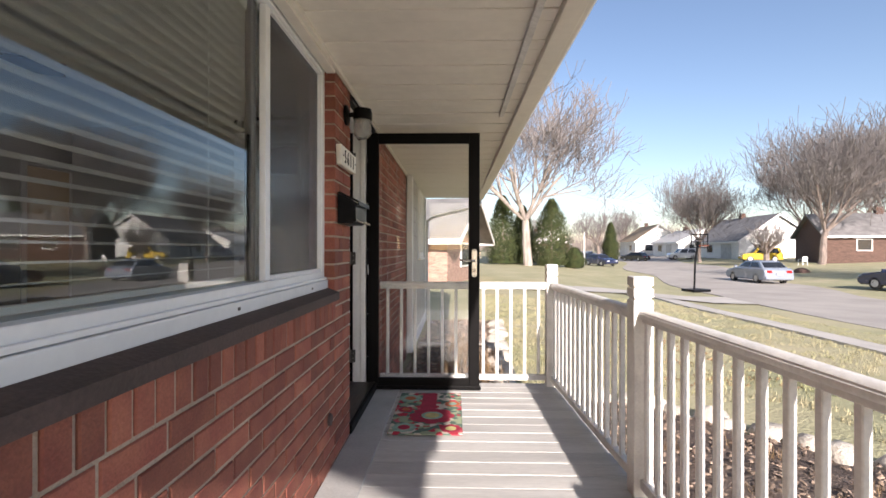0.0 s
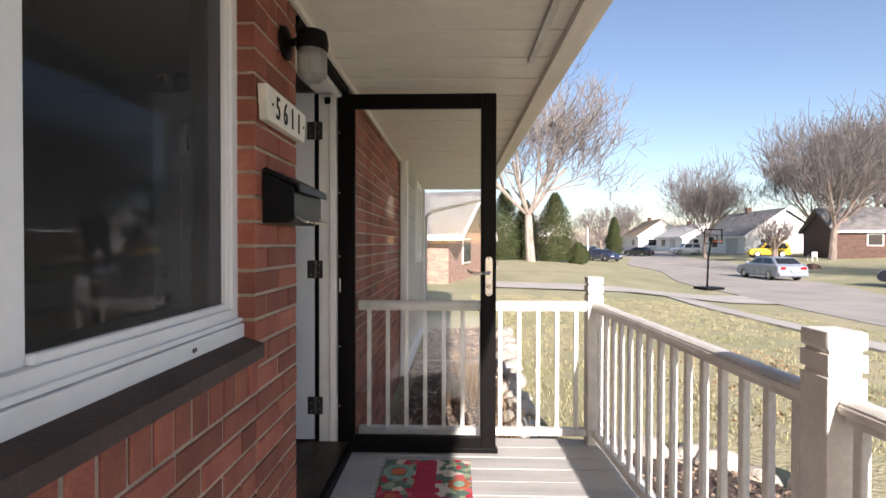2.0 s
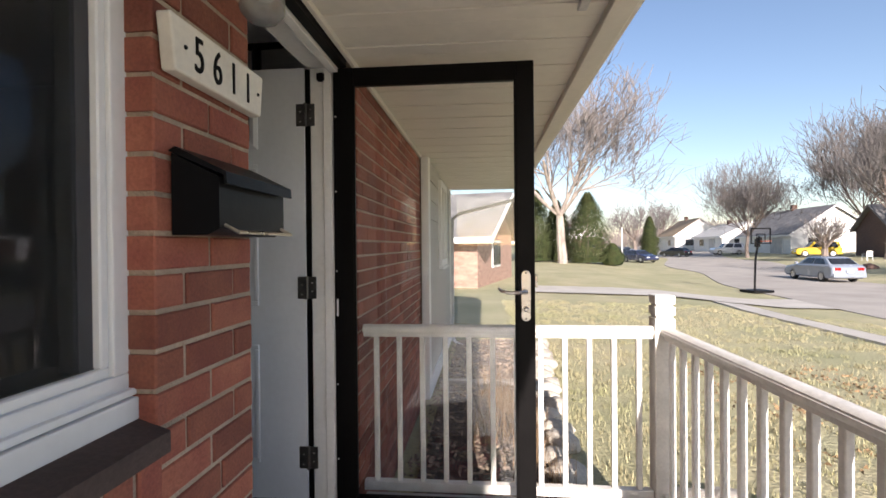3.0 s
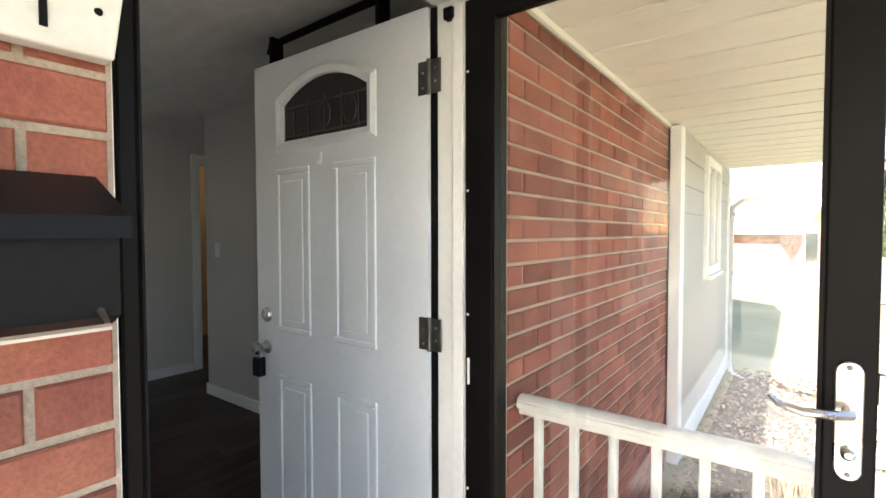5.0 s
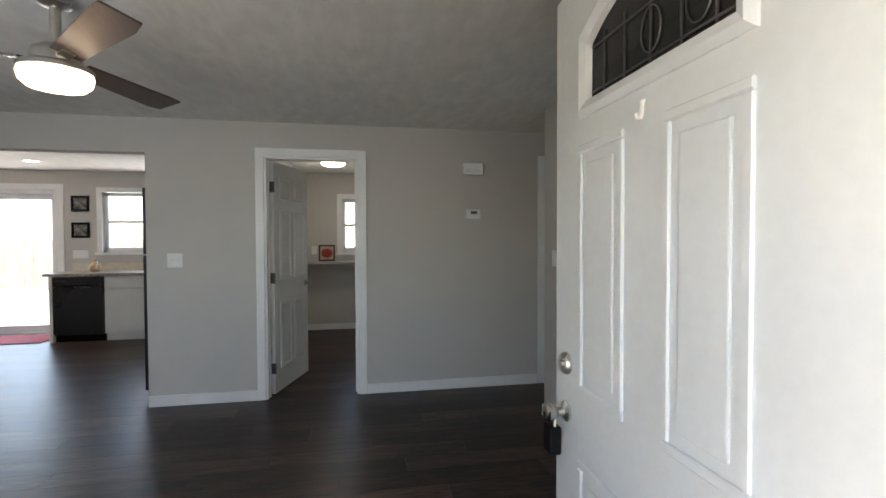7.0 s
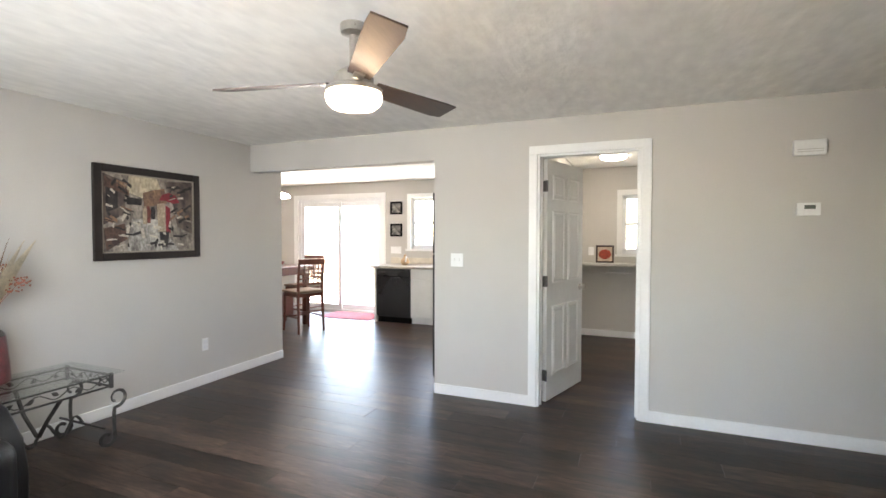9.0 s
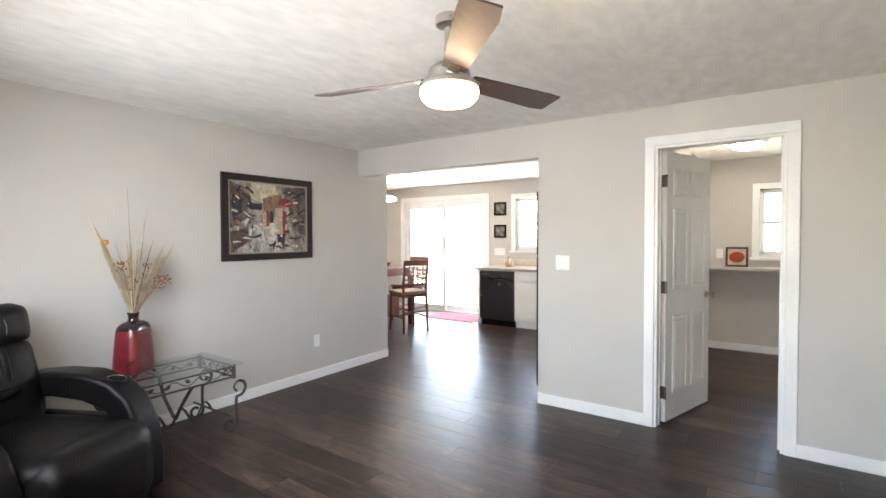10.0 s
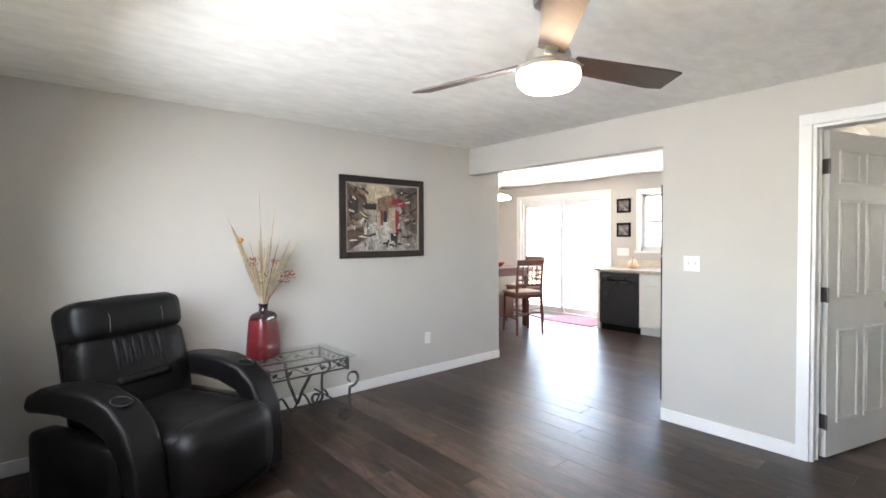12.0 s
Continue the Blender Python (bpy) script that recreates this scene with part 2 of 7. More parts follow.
# ---- plan: the street is along +x, the porch runs along y, the rooms lie at -x ----
BRICK_X, INNER_X, FAR_X, LEFT_Y, FLOOR_Z, CEIL_Z = -0.61, -0.82, -4.575, -0.31, 0.07, 2.38
DOOR_Y0, DOOR_Y1 = 3.065, 4.13
WIN_Y0, WIN_Y1, WIN_Z0, WIN_Z1 = 0.50, 2.695, 0.94, 2.15
SOFFIT_Z = 2.15

# front wall: masonry core with the openings cut through, plaster towards the room
core = boxes(
    (-0.75, BRICK_X - 0.006, -1.2, WIN_Y1, -0.5, WIN_Z0 - 0.03),
    (-0.75, BRICK_X - 0.006, -1.2, WIN_Y0, WIN_Z0 - 0.03, 2.6),
    (-0.75, BRICK_X - 0.006, WIN_Y1, DOOR_Y0, -0.5, 2.6),
    (-0.75, BRICK_X - 0.006, WIN_Y0, WIN_Y1, WIN_Z1, 2.6),
    (-0.75, BRICK_X - 0.006, DOOR_Y0, DOOR_Y1, -0.5, 0.0),
    (-0.75, BRICK_X - 0.006, DOOR_Y0, DOOR_Y1, 2.13, 2.6),
    (-0.75, BRICK_X - 0.006, DOOR_Y1, 9.35, -0.5, 2.6))
wall_front = solid("wall_front", core, M_MORTAR, "red brick front wall with pale mortar joints", "wall")
wall_in = boxes(
    (INNER_X, -0.753, -0.43, WIN_Y1, FLOOR_Z - 0.2, WIN_Z0),
    (INNER_X, -0.753, -0.43, WIN_Y0, WIN_Z0, 2.6),
    (INNER_X, -0.753, WIN_Y1, DOOR_Y0, FLOOR_Z - 0.2, 2.6),
    (INNER_X, -0.753, WIN_Y0, WIN_Y1, WIN_Z1, 2.6),
    (INNER_X, -0.753, DOOR_Y0, DOOR_Y1, 2.13, 2.6),
    (INNER_X, -0.753, DOOR_Y1, 9.3, FLOOR_Z - 0.2, 2.6))
solid("wall_front_inner", wall_in, M_WALL, "light grey painted inner face of the front wall", "wall")

# left wall, runs on past the far wall's header
solid("wall_left", boxes((-5.03, INNER_X, LEFT_Y - 0.12, LEFT_Y, FLOOR_Z - 0.2, 2.6)), M_WALL, "light grey painted living room wall", "wall")
# far wall: kitchen opening with header, laundry door, hall door
LD0, LD1, HD0, HD1 = 2.66, 3.43, 5.12, 5.86
far = boxes(
    (FAR_X - 0.12, FAR_X, LEFT_Y, 1.765, 2.105, 2.6),
    (FAR_X - 0.12, FAR_X, 1.765, LD0, FLOOR_Z - 0.2, 2.6),
    (FAR_X - 0.12, FAR_X, LD0, LD1, 2.10, 2.6),
    (FAR_X - 0.12, FAR_X, LD1, HD0, FLOOR_Z - 0.2, 2.6),
    (FAR_X - 0.12, FAR_X, HD0, HD1, 2.10, 2.6),
    (FAR_X - 0.12, FAR_X, HD1, 6.5, FLOOR_Z - 0.2, 2.6))
solid("wall_far", far, M_WALL, "light grey painted wall with kitchen opening and doorways", "wall")
# right wall of the living room, ends at the hall
solid("wall_right", boxes((-3.80, INNER_X, 4.80, 4.92, FLOOR_Z - 0.2, 2.6)), M_WALL, "light grey painted wall beside the hall", "wall")
solid("wall_hall", boxes((-3.80, -3.68, 4.92, 6.5, FLOOR_Z - 0.2, 2.6), (FAR_X - 0.12, -3.68, 6.5, 6.62, FLOOR_Z - 0.2, 2.6)), M_WALL, "grey painted hall walls", "wall")
# kitchen and laundry shells
KB, KL, KR = -8.05, -3.3, 2.50
SG0, SG1, KW0, KW1 = -2.54, -0.74, -0.17, 0.95
kit = boxes(
    (KB - 0.15, KB, KL, SG0, -0.3, 2.6), (KB - 0.15, KB, SG0, SG1, 2.12, 2.6), (KB - 0.15, KB, SG1, KW0, -0.3, 2.6),
    (KB - 0.15, KB, KW0, KW1, -0.3, 1.22), (KB - 0.15, KB, KW0, KW1, 2.10, 2.6), (KB - 0.15, KB, KW1, KR, -0.3, 2.6))
solid("wall_kitchen_back", kit, M_WALL, "light painted kitchen wall with patio door and window", "wall")
solid("wall_kitchen_left", boxes((KB - 0.15, -4.91, KL - 0.12, KL, -0.3, 2.6)), M_WALL, "light painted kitchen wall", "wall")
solid("wall_kitchen_front", boxes((-5.03, -4.91, KL, LEFT_Y - 0.12, -0.3, 2.6)), M_WALL, "light painted kitchen wall", "wall")
LB = -7.62
LW0, LW1 = 3.21, 4.0
solid("wall_kitchen_laundry", boxes((KB - 0.15, FAR_X - 0.12, KR, KR + 0.1, -0.3, 2.6)), M_WALL, "painted wall between kitchen and laundry room", "wall")
lau = boxes(
    (LB - 0.15, LB, KR + 0.1, LW0, -0.3, 2.6), (LB - 0.15, LB, LW0, LW1, -0.3, 1.20), (LB - 0.15, LB, LW0, LW1, 2.0, 2.6), (LB - 0.15, LB, LW1, 4.7, -0.3, 2.6))
solid("wall_laundry_back", lau, M_WALL, "beige grey painted laundry room wall with window", "wall")
solid("wall_laundry_right", boxes((LB - 0.15, FAR_X - 0.12, 4.70, 4.82, -0.3, 2.6)), M_WALL, "beige grey painted laundry room wall", "wall")
# the room's warm lamplight is put into this wall colour as well
M_WARM = mat("warm_lit_wall", (0.62, 0.50, 0.34), 0.8, vary=0.05, scale=2, fine=90, bump=0.1)
solid("wall_bath", boxes((-6.2, -6.1, 4.82, 6.62, -0.3, 2.6), (-6.1, FAR_X - 0.12, 6.5, 6.62, -0.3, 2.6)), M_WARM, "cream bathroom walls tinted with warm lamplight", "wall")

# ceilings
ceil = boxes((FAR_X, INNER_X, LEFT_Y, 4.80, CEIL_Z, CEIL_Z + 0.1), (FAR_X, -3.80, 4.80, 6.5, CEIL_Z, CEIL_Z + 0.1))
solid("ceiling", ceil, M_CEIL, "white ceiling with swirled plaster texture", "ceiling")
solid("ceiling_kitchen", boxes((KB, -4.695, LEFT_Y, KR, CEIL_Z + 0.01, CEIL_Z + 0.1), (KB, -5.03, KL, LEFT_Y, CEIL_Z + 0.01, CEIL_Z + 0.1)), M_CEIL, "white textured kitchen ceiling", "ceiling")
solid("ceiling_laundry", boxes((LB, FAR_X - 0.12, KR + 0.1, 4.70, CEIL_Z, CEIL_Z + 0.1), (-6.1, FAR_X - 0.12, 4.82, 6.5, CEIL_Z, CEIL_Z + 0.1)), M_CEIL, "white laundry room ceiling", "ceiling")
# roof over all, carrying the eave
roof = prism([(0.60, 2.33), (-3.7, 3.6), (-8.6, 2.33), (-8.6, 2.60), (-3.7, 3.85), (0.62, 2.52)], "y", -3.6, 9.75)
M_SHINGLE = mat("grey_shingle", (0.16, 0.15, 0.14), 0.95, vary=0.3, scale=3, fine=50, bump=0.6, stretch=(1, 1, 1))
solid("roof", roof, M_SHINGLE, "grey shingle roof of the house", "roof")
solid("gable_wall", boxes((-8.2, -0.56, 9.37, 9.45, -0.5, 2.45), (-8.2, -0.56, -3.6, -3.52, -0.5, 2.45)), M_SIDING, "grey sided end walls of the house", "wall")
# subfloors
solid("floor", boxes((FAR_X, -0.68, LEFT_Y, 4.80, FLOOR_Z - 0.12, FLOOR_Z - 0.006), (-8.0, FAR_X, KL, 6.5, FLOOR_Z - 0.12, FLOOR_Z - 0.006), (FAR_X, -3.8, 4.8, 6.5, FLOOR_Z - 0.12, FLOOR_Z - 0.006)), M_JOINT, "dark brown wood plank floor", "floor")
FLOOR_OB = bpy.data.objects["floor"]

# baseboards
def baseboard(runs):
    bm = bmesh.new()
    for x0, x1, y0, y1 in runs:
        box(bm, x0, x1, y0, y1, FLOOR_Z, FLOOR_Z + 0.088, bevel=0.003)
    return solid("baseboard", bm, M_TRIM, "white painted baseboard", "baseboard")


T = 0.014
baseboard([(-5.03, INNER_X, LEFT_Y, LEFT_Y + T)])
baseboard([(FAR_X, FAR_X + T, 1.765, LD0 - 0.065)])
baseboard([(FAR_X, FAR_X + T, LD1 + 0.065, HD0 - 0.075)])
baseboard([(-3.80, INNER_X, 4.80 - T, 4.80), (-3.80 - T, -3.80, 4.80 - T, 6.4)])
baseboard([(LB, LB + T, KR + 0.1, 4.7)])
baseboard([(INNER_X - T, INNER_X, LEFT_Y + T, DOOR_Y0 - 0.07), (INNER_X - T, INNER_X, DOOR_Y1 + 0.07, 4.78)])
baseboard([(KB, KB + T, SG1 + 0.08, -0.47), (KB, KB + T, KL, SG0 - 0.08)])


def casing(name, x, y0, y1, top, face, wide=0.066, label="white painted door casing"):
    """Flat door casing round an opening in a wall along y; face is +1 or -1 in x."""
    a, b = (x, x + 0.016 * face)
    t = thing(name, label, "door casing", kind="structure")
    part("side_casing", boxes((a, b, y0 - wide, y0, FLOOR_Z, top), bevel=0.004), M_TRIM, t)
    part("side_casing", boxes((a, b, y1, y1 + wide, FLOOR_Z, top), bevel=0.004), M_TRIM, t)
    part("head_casing", boxes((a, b, y0 - wide, y1 + wide, top, top + wide), bevel=0.004), M_TRIM, t)
    return t


def jamb(name, x0, x1, y0, y1, top, thick=0.02):
    t = thing(name, "white painted door frame lining", "door frame", kind="structure")
    part("side_jamb", boxes((x0, x1, y0, y0 + thick, FLOOR_Z, top), bevel=0.002), M_TRIM, t)
    part("side_jamb", boxes((x0, x1, y1 - thick, y1, FLOOR_Z, top), bevel=0.002), M_TRIM, t)
    part("head_jamb", boxes((x0, x1, y0 + thick, y1 - thick, top - thick, top), bevel=0.002), M_TRIM, t)
    part("door_stop", boxes((x0 + 0.05, x0 + 0.06, y0 + thick, y0 + thick + 0.012, FLOOR_Z, top - thick), (x0 + 0.05, x0 + 0.06, y1 - thick - 0.012, y1 - thick, FLOOR_Z, top - thick)), M_TRIM, t)
    return t


casing("trim_laundry_door", FAR_X, LD0, LD1, 2.10, 1)
jamb("frame_laundry_door", FAR_X - 0.12, FAR_X, LD0, LD1, 2.10)
casing("trim_hall_door", FAR_X, HD0, HD1, 2.10, 1)
jamb("frame_hall_door", FAR_X - 0.12, FAR_X, HD0, HD1, 2.10)

# ---- porch ----
deck = solid("floor_porch", boxes((BRICK_X, 1.0, -1.2, 4.26, -0.09, -0.03), (0.93, 1.0, -1.2, 4.26, -0.32, -0.03), (BRICK_X, 0.93, 4.2, 4.26, -0.32, -0.03)), mat("deck_frame", (0.16, 0.15, 0.14), 0.8), "grey painted wooden porch deck", "porch")
slab = solid("floor_door_slab", boxes((BRICK_X, -0.41, -1.2, 4.02, 0.0, 0.008), bevel=0.003), M_SLAB, "smooth grey strip along the house wall", "slab")

# soffit ribs, fascia and drip strips
soffit = solid("soffit", boxes((BRICK_X, 0.47, -2.5, 9.4, SOFFIT_Z + 0.007, SOFFIT_Z + 0.03)), M_SOFFIT, "cream ribbed vinyl soffit over the porch", "soffit")
panel = mesh_from("soffit_panel", boxes((BRICK_X, 0.47, 0.0, 0.098, SOFFIT_Z, SOFFIT_Z + 0.009), (BRICK_X, 0.47, 0.1, 0.198, SOFFIT_Z, SOFFIT_Z + 0.009), (BRICK_X, 0.47, 0.2, 0.295, SOFFIT_Z + 0.004, SOFFIT_Z + 0.009), bevel=0.0015), M_SOFFIT)
for i in range(39):
    o = new("soffit_panel", panel)
    o.parent, o.location = soffit, (0, -2.4 + i * 0.3, 0)
solid("soffit_strip", boxes((0.36, 0.395, -2.5, 3.62, SOFFIT_Z - 0.022, SOFFIT_Z), bevel=0.003), M_RAILTOP, "thin grey channel under the soffit", "trim")
solid("fascia", boxes((0.47, 0.56, -2.5, 9.5, SOFFIT_Z - 0.035, SOFFIT_Z + 0.03), (0.564, 0.585, -2.5, 9.5, SOFFIT_Z - 0.02, 2.36), bevel=0.003), M_SOFFIT, "cream painted fascia board", "fascia")
solid("frieze", boxes((BRICK_X, BRICK_X + 0.02, -1.2, 6.45, SOFFIT_Z - 0.025, SOFFIT_Z), bevel=0.002), M_SOFFIT, "cream trim strip between brick and soffit", "trim")

# siding wing beyond the brick
SX = -0.535
wing = solid("wall_siding", boxes((-0.597, SX - 0.02, 6.45, 9.36, -0.05, SOFFIT_Z)), M_SIDING, "grey lap siding wing wall", "wall")
solid("siding_corner_trim", boxes((-0.60, SX + 0.008, 6.41, 6.45, -0.22, SOFFIT_Z - 0.01), (SX - 0.02, SX + 0.01, 6.45, 6.53, -0.22, SOFFIT_Z - 0.01), (SX - 0.02, SX + 0.012, 6.53, 9.3, -0.22, -0.05), (SX - 0.02, SX + 0.012, 9.28, 9.37, -0.22, SOFFIT_Z - 0.01), bevel=0.003), M_WHITE, "white painted corner and base boards", "trim")

# ---- ground ----
def bend(keys, v):
    for (a, za), (b, zb) in zip(keys, keys[1:]):
        if v <= b:
            u = min(max((v - a) / (b - a), 0), 1)
            return za + (zb - za) * u * u * (3 - 2 * u)
    return keys[-1][1]


def ground_z(x, y):
    """The yard falls to the road and rises again towards the houses across it."""
    across = bend([(1.2, -0.30), (5, -0.40), (11, -0.88), (20, -0.92), (34, -0.3), (50, 0.35), (90, 1.0), (400, 2.5), (2500, 4)], x - max(y - 25, 0) * 0.16)
    far = bend([(40, 0.0), (120, 0.5), (400, 2.0), (2500, 3.0)], y)
    return across + far - 0.12 * bend([(9, 0), (22, 1), (3000, 1)], y)


def strip(xs, ys, lift=0.0, bm=None):
    bm = bm or bmesh.new()
    grid = [[bm.verts.new((x, y, ground_z(x, y) + lift)) for y in ys] for x in xs]
    for i in range(len(xs) - 1):
        for j in range(len(ys) - 1):
            bm.faces.new((grid[i][j], grid[i + 1][j], grid[i + 1][j + 1], grid[i][j + 1]))
    return bm


M_LAWN = mat("winter_lawn", (0.44, 0.385, 0.235), 0.95, vary=0.26, scale=0.6, fine=30, bump=0.7, second=(0.31, 0.305, 0.165), depth=0.03)
M_ROAD = mat("grey_asphalt", (0.37, 0.335, 0.295), 0.9, vary=0.15, scale=0.5, fine=25, bump=0.3)
M_CONC = mat("pale_concrete", (0.47, 0.435, 0.385), 0.85, vary=0.12, scale=1.2, fine=30, bump=0.2)
xs = [-2000, -600, -200, -80, -40, -20, -9, 1.0] + [2 + 2 * i for i in range(40)] + [90, 110, 140, 200, 300, 600, 1200, 2400]
ys = [-2000, -600, -200, -60, -30, -12, -4, 0, 2] + [4 + 2 * i for i in range(48)] + [110, 130, 160, 220, 320, 600, 1200, 2400]
solid("ground", strip(xs, ys), M_LAWN, "patchy winter lawn, yellow and green", "ground", smooth=True)


def band(name, near, far, ys, lift, material, label, category):
    """A strip of road or walk between two edge lines x(y), with a skirt down into the ground."""
    bm = bmesh.new()
    rows = []
    for y in ys:
        a, b = bend(near, y), bend(far, y)
        cs = [a + (b - a) * k / 6 for k in range(7)]
        top = [bm.verts.new((x, y, ground_z(x, y) + lift)) for x in cs]
        rows.append([bm.verts.new((a, y, ground_z(a, y) - 0.2))] + top + [bm.verts.new((b, y, ground_z(b, y) - 0.2))])
    for r, q in zip(rows, rows[1:]):
        for k in range(8):
            bm.faces.new((r[k], r[k + 1], q[k + 1], q[k]))
    return solid(name, bm, material, label, category, smooth=True)


ROAD_NEAR = [(-200, 11), (12, 11), (25, 12.4), (44, 17), (80, 27), (124, 39), (300, 90)]
ROAD_FAR = [(-200, 18), (20, 18.3), (30, 21.5), (60, 31), (110, 48), (300, 112)]
YS = [-200, -60, -20, -8] + [-4 + 3 * i for i in range(44)] + [140, 170, 220, 300]
band("road", ROAD_NEAR, ROAD_FAR, YS, 0.03, M_ROAD, "worn pale grey asphalt street", "road")
band("pavement", [(-60, 6.9), (14, 6.9), (19, 7.6)], [(-60, 7.95), (14, 7.95), (19, 8.6)], [-60, -20, -8] + [-4 + 1.5 * i for i in range(16)], 0.035, M_CONC, "pale concrete pavement along the street", "pavement")
band("driveway", [(17, 1.5), (24, 1.5)], [(17, 11.6), (24, 12.2)], [18.6, 19.4, 20.2, 21.0, 21.6], 0.05, M_CONC, "pale concrete driveway of the neighbouring house", "driveway")
M_CURB = mat("dark_kerb_gap", (0.06, 0.05, 0.04), 0.95, vary=0.4, scale=3, fine=40, bump=0.5)
band("kerb", [(-60, 7.97), (14, 7.97), (19, 8.62)], [(-60, 8.12), (14, 8.12), (19, 8.75)], [-60, -20, -8] + [-4 + 1.5 * i for i in range(16)], 0.02, M_CURB, "dark earth edge beside the pavement", "kerb")

# ---- porch things ----
def post(parent, x, y, top):
    w = 0.046
    part("post", boxes((x - w, x + w, y - w, y + w, -0.03, top - 0.11), bevel=0.004), M_RAIL, parent)
    part("post_collar", boxes((x - w + 0.008, x + w - 0.008, y - w + 0.008, y + w - 0.008, top - 0.11, top - 0.095), (x - w, x + w, y - w, y + w, top - 0.095, top - 0.055, ), (x - w + 0.008, x + w - 0.008, y - w + 0.008, y + w - 0.008, top - 0.055, top - 0.045)), M_RAIL, parent)
    part("post_cap", boxes((x - w - 0.001, x + w + 0.001, y - w - 0.001, y + w + 0.001, top - 0.045, top), bevel=0.008), M_RAIL, parent)


BAL = None


def rail_run(label, a, b, z_top, spacing, ends=0.05):
    """A run of railing between two plan points: top rail, bottom rail and square balusters, all parts of one fence section."""
    global BAL
    a, b = Vector(a), Vector(b)
    d = b - a
    n = d.length
    t = thing("porch_railing", label, "railing", pose(a.x, a.y, 0, 0, 0, math.degrees(math.atan2(d.y, d.x))), group="porch railings")
    prof = [(-0.026, z_top - 0.04), (0.026, z_top - 0.04), (0.031, z_top - 0.032), (0.031, z_top - 0.02), (0.027, z_top - 0.017), (0.027, z_top - 0.012), (0.018, z_top - 0.003), (0.0, z_top), (-0.018, z_top - 0.003), (-0.027, z_top - 0.012), (-0.027, z_top - 0.017), (-0.031, z_top - 0.02), (-0.031, z_top - 0.032)]
    part("top_rail", prism(prof, "x", 0, n), M_RAIL, t, "worn white top rail", smooth=True)
    part("under_rail", boxes((0.0, n, -0.016, 0.016, z_top - 0.062, z_top - 0.04), bevel=0.003), M_RAIL, t)
    part("bottom_rail", boxes((0.0, n, -0.022, 0.022, 0.045, 0.09), bevel=0.004), M_RAIL, t)
    if BAL is None:
        BAL = mesh_from("baluster", boxes((-0.0125, 0.0125, -0.0125, 0.0125, 0.088, z_top - 0.060), bevel=0.003), M_RAIL)
    k = int((n - ends) / spacing)
    x = (n - k * spacing) / 2
    for i in range(k + 1):
        o = new("baluster", BAL)
        o.parent, o.location = t, (x + i * spacing, 0, 0)
    return t


rail_run("white painted wooden railing across the porch end", (-0.60, 4.20), (0.815, 4.20), 0.88, 0.117)
rail_run("white painted wooden railing along the porch edge", (0.868, 4.155), (0.918, 2.465), 0.88, 0.113)
rail_run("white painted wooden railing along the porch edge", (0.926, 2.365), (0.964, -0.07), 0.88, 0.113)
rail_run("white painted wooden railing along the porch edge", (0.967, -0.17), (0.985, -1.15), 0.88, 0.113)
for label, x, y in (("white painted square corner post of the porch railing", 0.862, 4.205), ("white painted square post between railing sections", 0.922, 2.415), ("white painted square post between railing sections", 0.966, -0.12)):
    t = thing("railing_post", label, "post", pose(x, y, 0), group="porch posts")
    post(t, 0, 0, 1.03)

# storm door, standing open square to the wall
t = thing("storm_door", "open dark bronze storm door with full clear glass", "storm door", pose(-0.675, 4.0, 0.03))
L, H = 0.915, 2.075
part("hinge_stile", boxes((-0.01, 0.085, 0, 0.034, 0, H), bevel=0.005), M_BLACK, t)
part("latch_stile", boxes((L - 0.082, L, 0, 0.034, 0, H), bevel=0.005), M_BLACK, t)
part("top_stile", boxes((0.085, L - 0.082, 0.002, 0.032, H - 0.085, H), bevel=0.004), M_BLACK, t)
part("bottom_stile", boxes((0.085, L - 0.082, 0.002, 0.032, 0.0, 0.075), bevel=0.004), M_BLACK, t)
part("kick_sweep", boxes((-0.02, L + 0.012, -0.006, 0.04, -0.018, 0.012), bevel=0.004), M_BLACK, t)
part("glazing_bead", boxes((0.085, 0.093, -0.002, 0.012, 0.075, H - 0.085), (L - 0.09, L - 0.082, -0.002, 0.012, 0.075, H - 0.085)), M_BLACK, t)
g = part("glass_pane", boxes((0.085, L - 0.082, 0.015, 0.019, 0.075, H - 0.085)), M_CLEAR, t, "clear glass pane")
g.visible_shadow = False
hx = L - 0.042
plate_outline = [(hx + 0.022 * math.cos(a), z + 0.022 * math.sin(a)) for z, a0 in ((1.108, 0.0), (0.922, math.pi)) for a in (a0 + math.pi * k / 8 for k in range(9))]
handle = part("handle_plate", prism(plate_outline, "y", -0.008, 0.0), M_CHROME, t, "satin chrome handle plate with rounded ends")
rounded(handle, 0.003, 2)
part("lever", tube([(hx, -0.008, 1.035), (hx, -0.035, 1.035), (hx - 0.02, -0.05, 1.035), (hx - 0.07, -0.052, 1.032), (hx - 0.11, -0.05, 1.04), (hx - 0.125, -0.048, 1.055)], [0.011, 0.010, 0.009, 0.008, 0.007, 0.005], 8), M_CHROME, handle, smooth=True)
part("thumb_turn", lathe([(0.012, 0), (0.012, 0.012), (0.006, 0.018)], 12, m=pose(hx, -0.008, 0.955, 90, 0, 0)), M_CHROME, handle, smooth=True)
for z in (0.912, 1.118):
    part("screw", lathe([(0.005, 0), (0.004, 0.003)], 8, m=pose(hx, -0.008, z, 90, 0, 0)), M_HINGE, handle)
part("strike", boxes((L - 0.001, L + 0.012, 0.008, 0.02, 1.05, 1.11), bevel=0.003), M_CHROME, t)
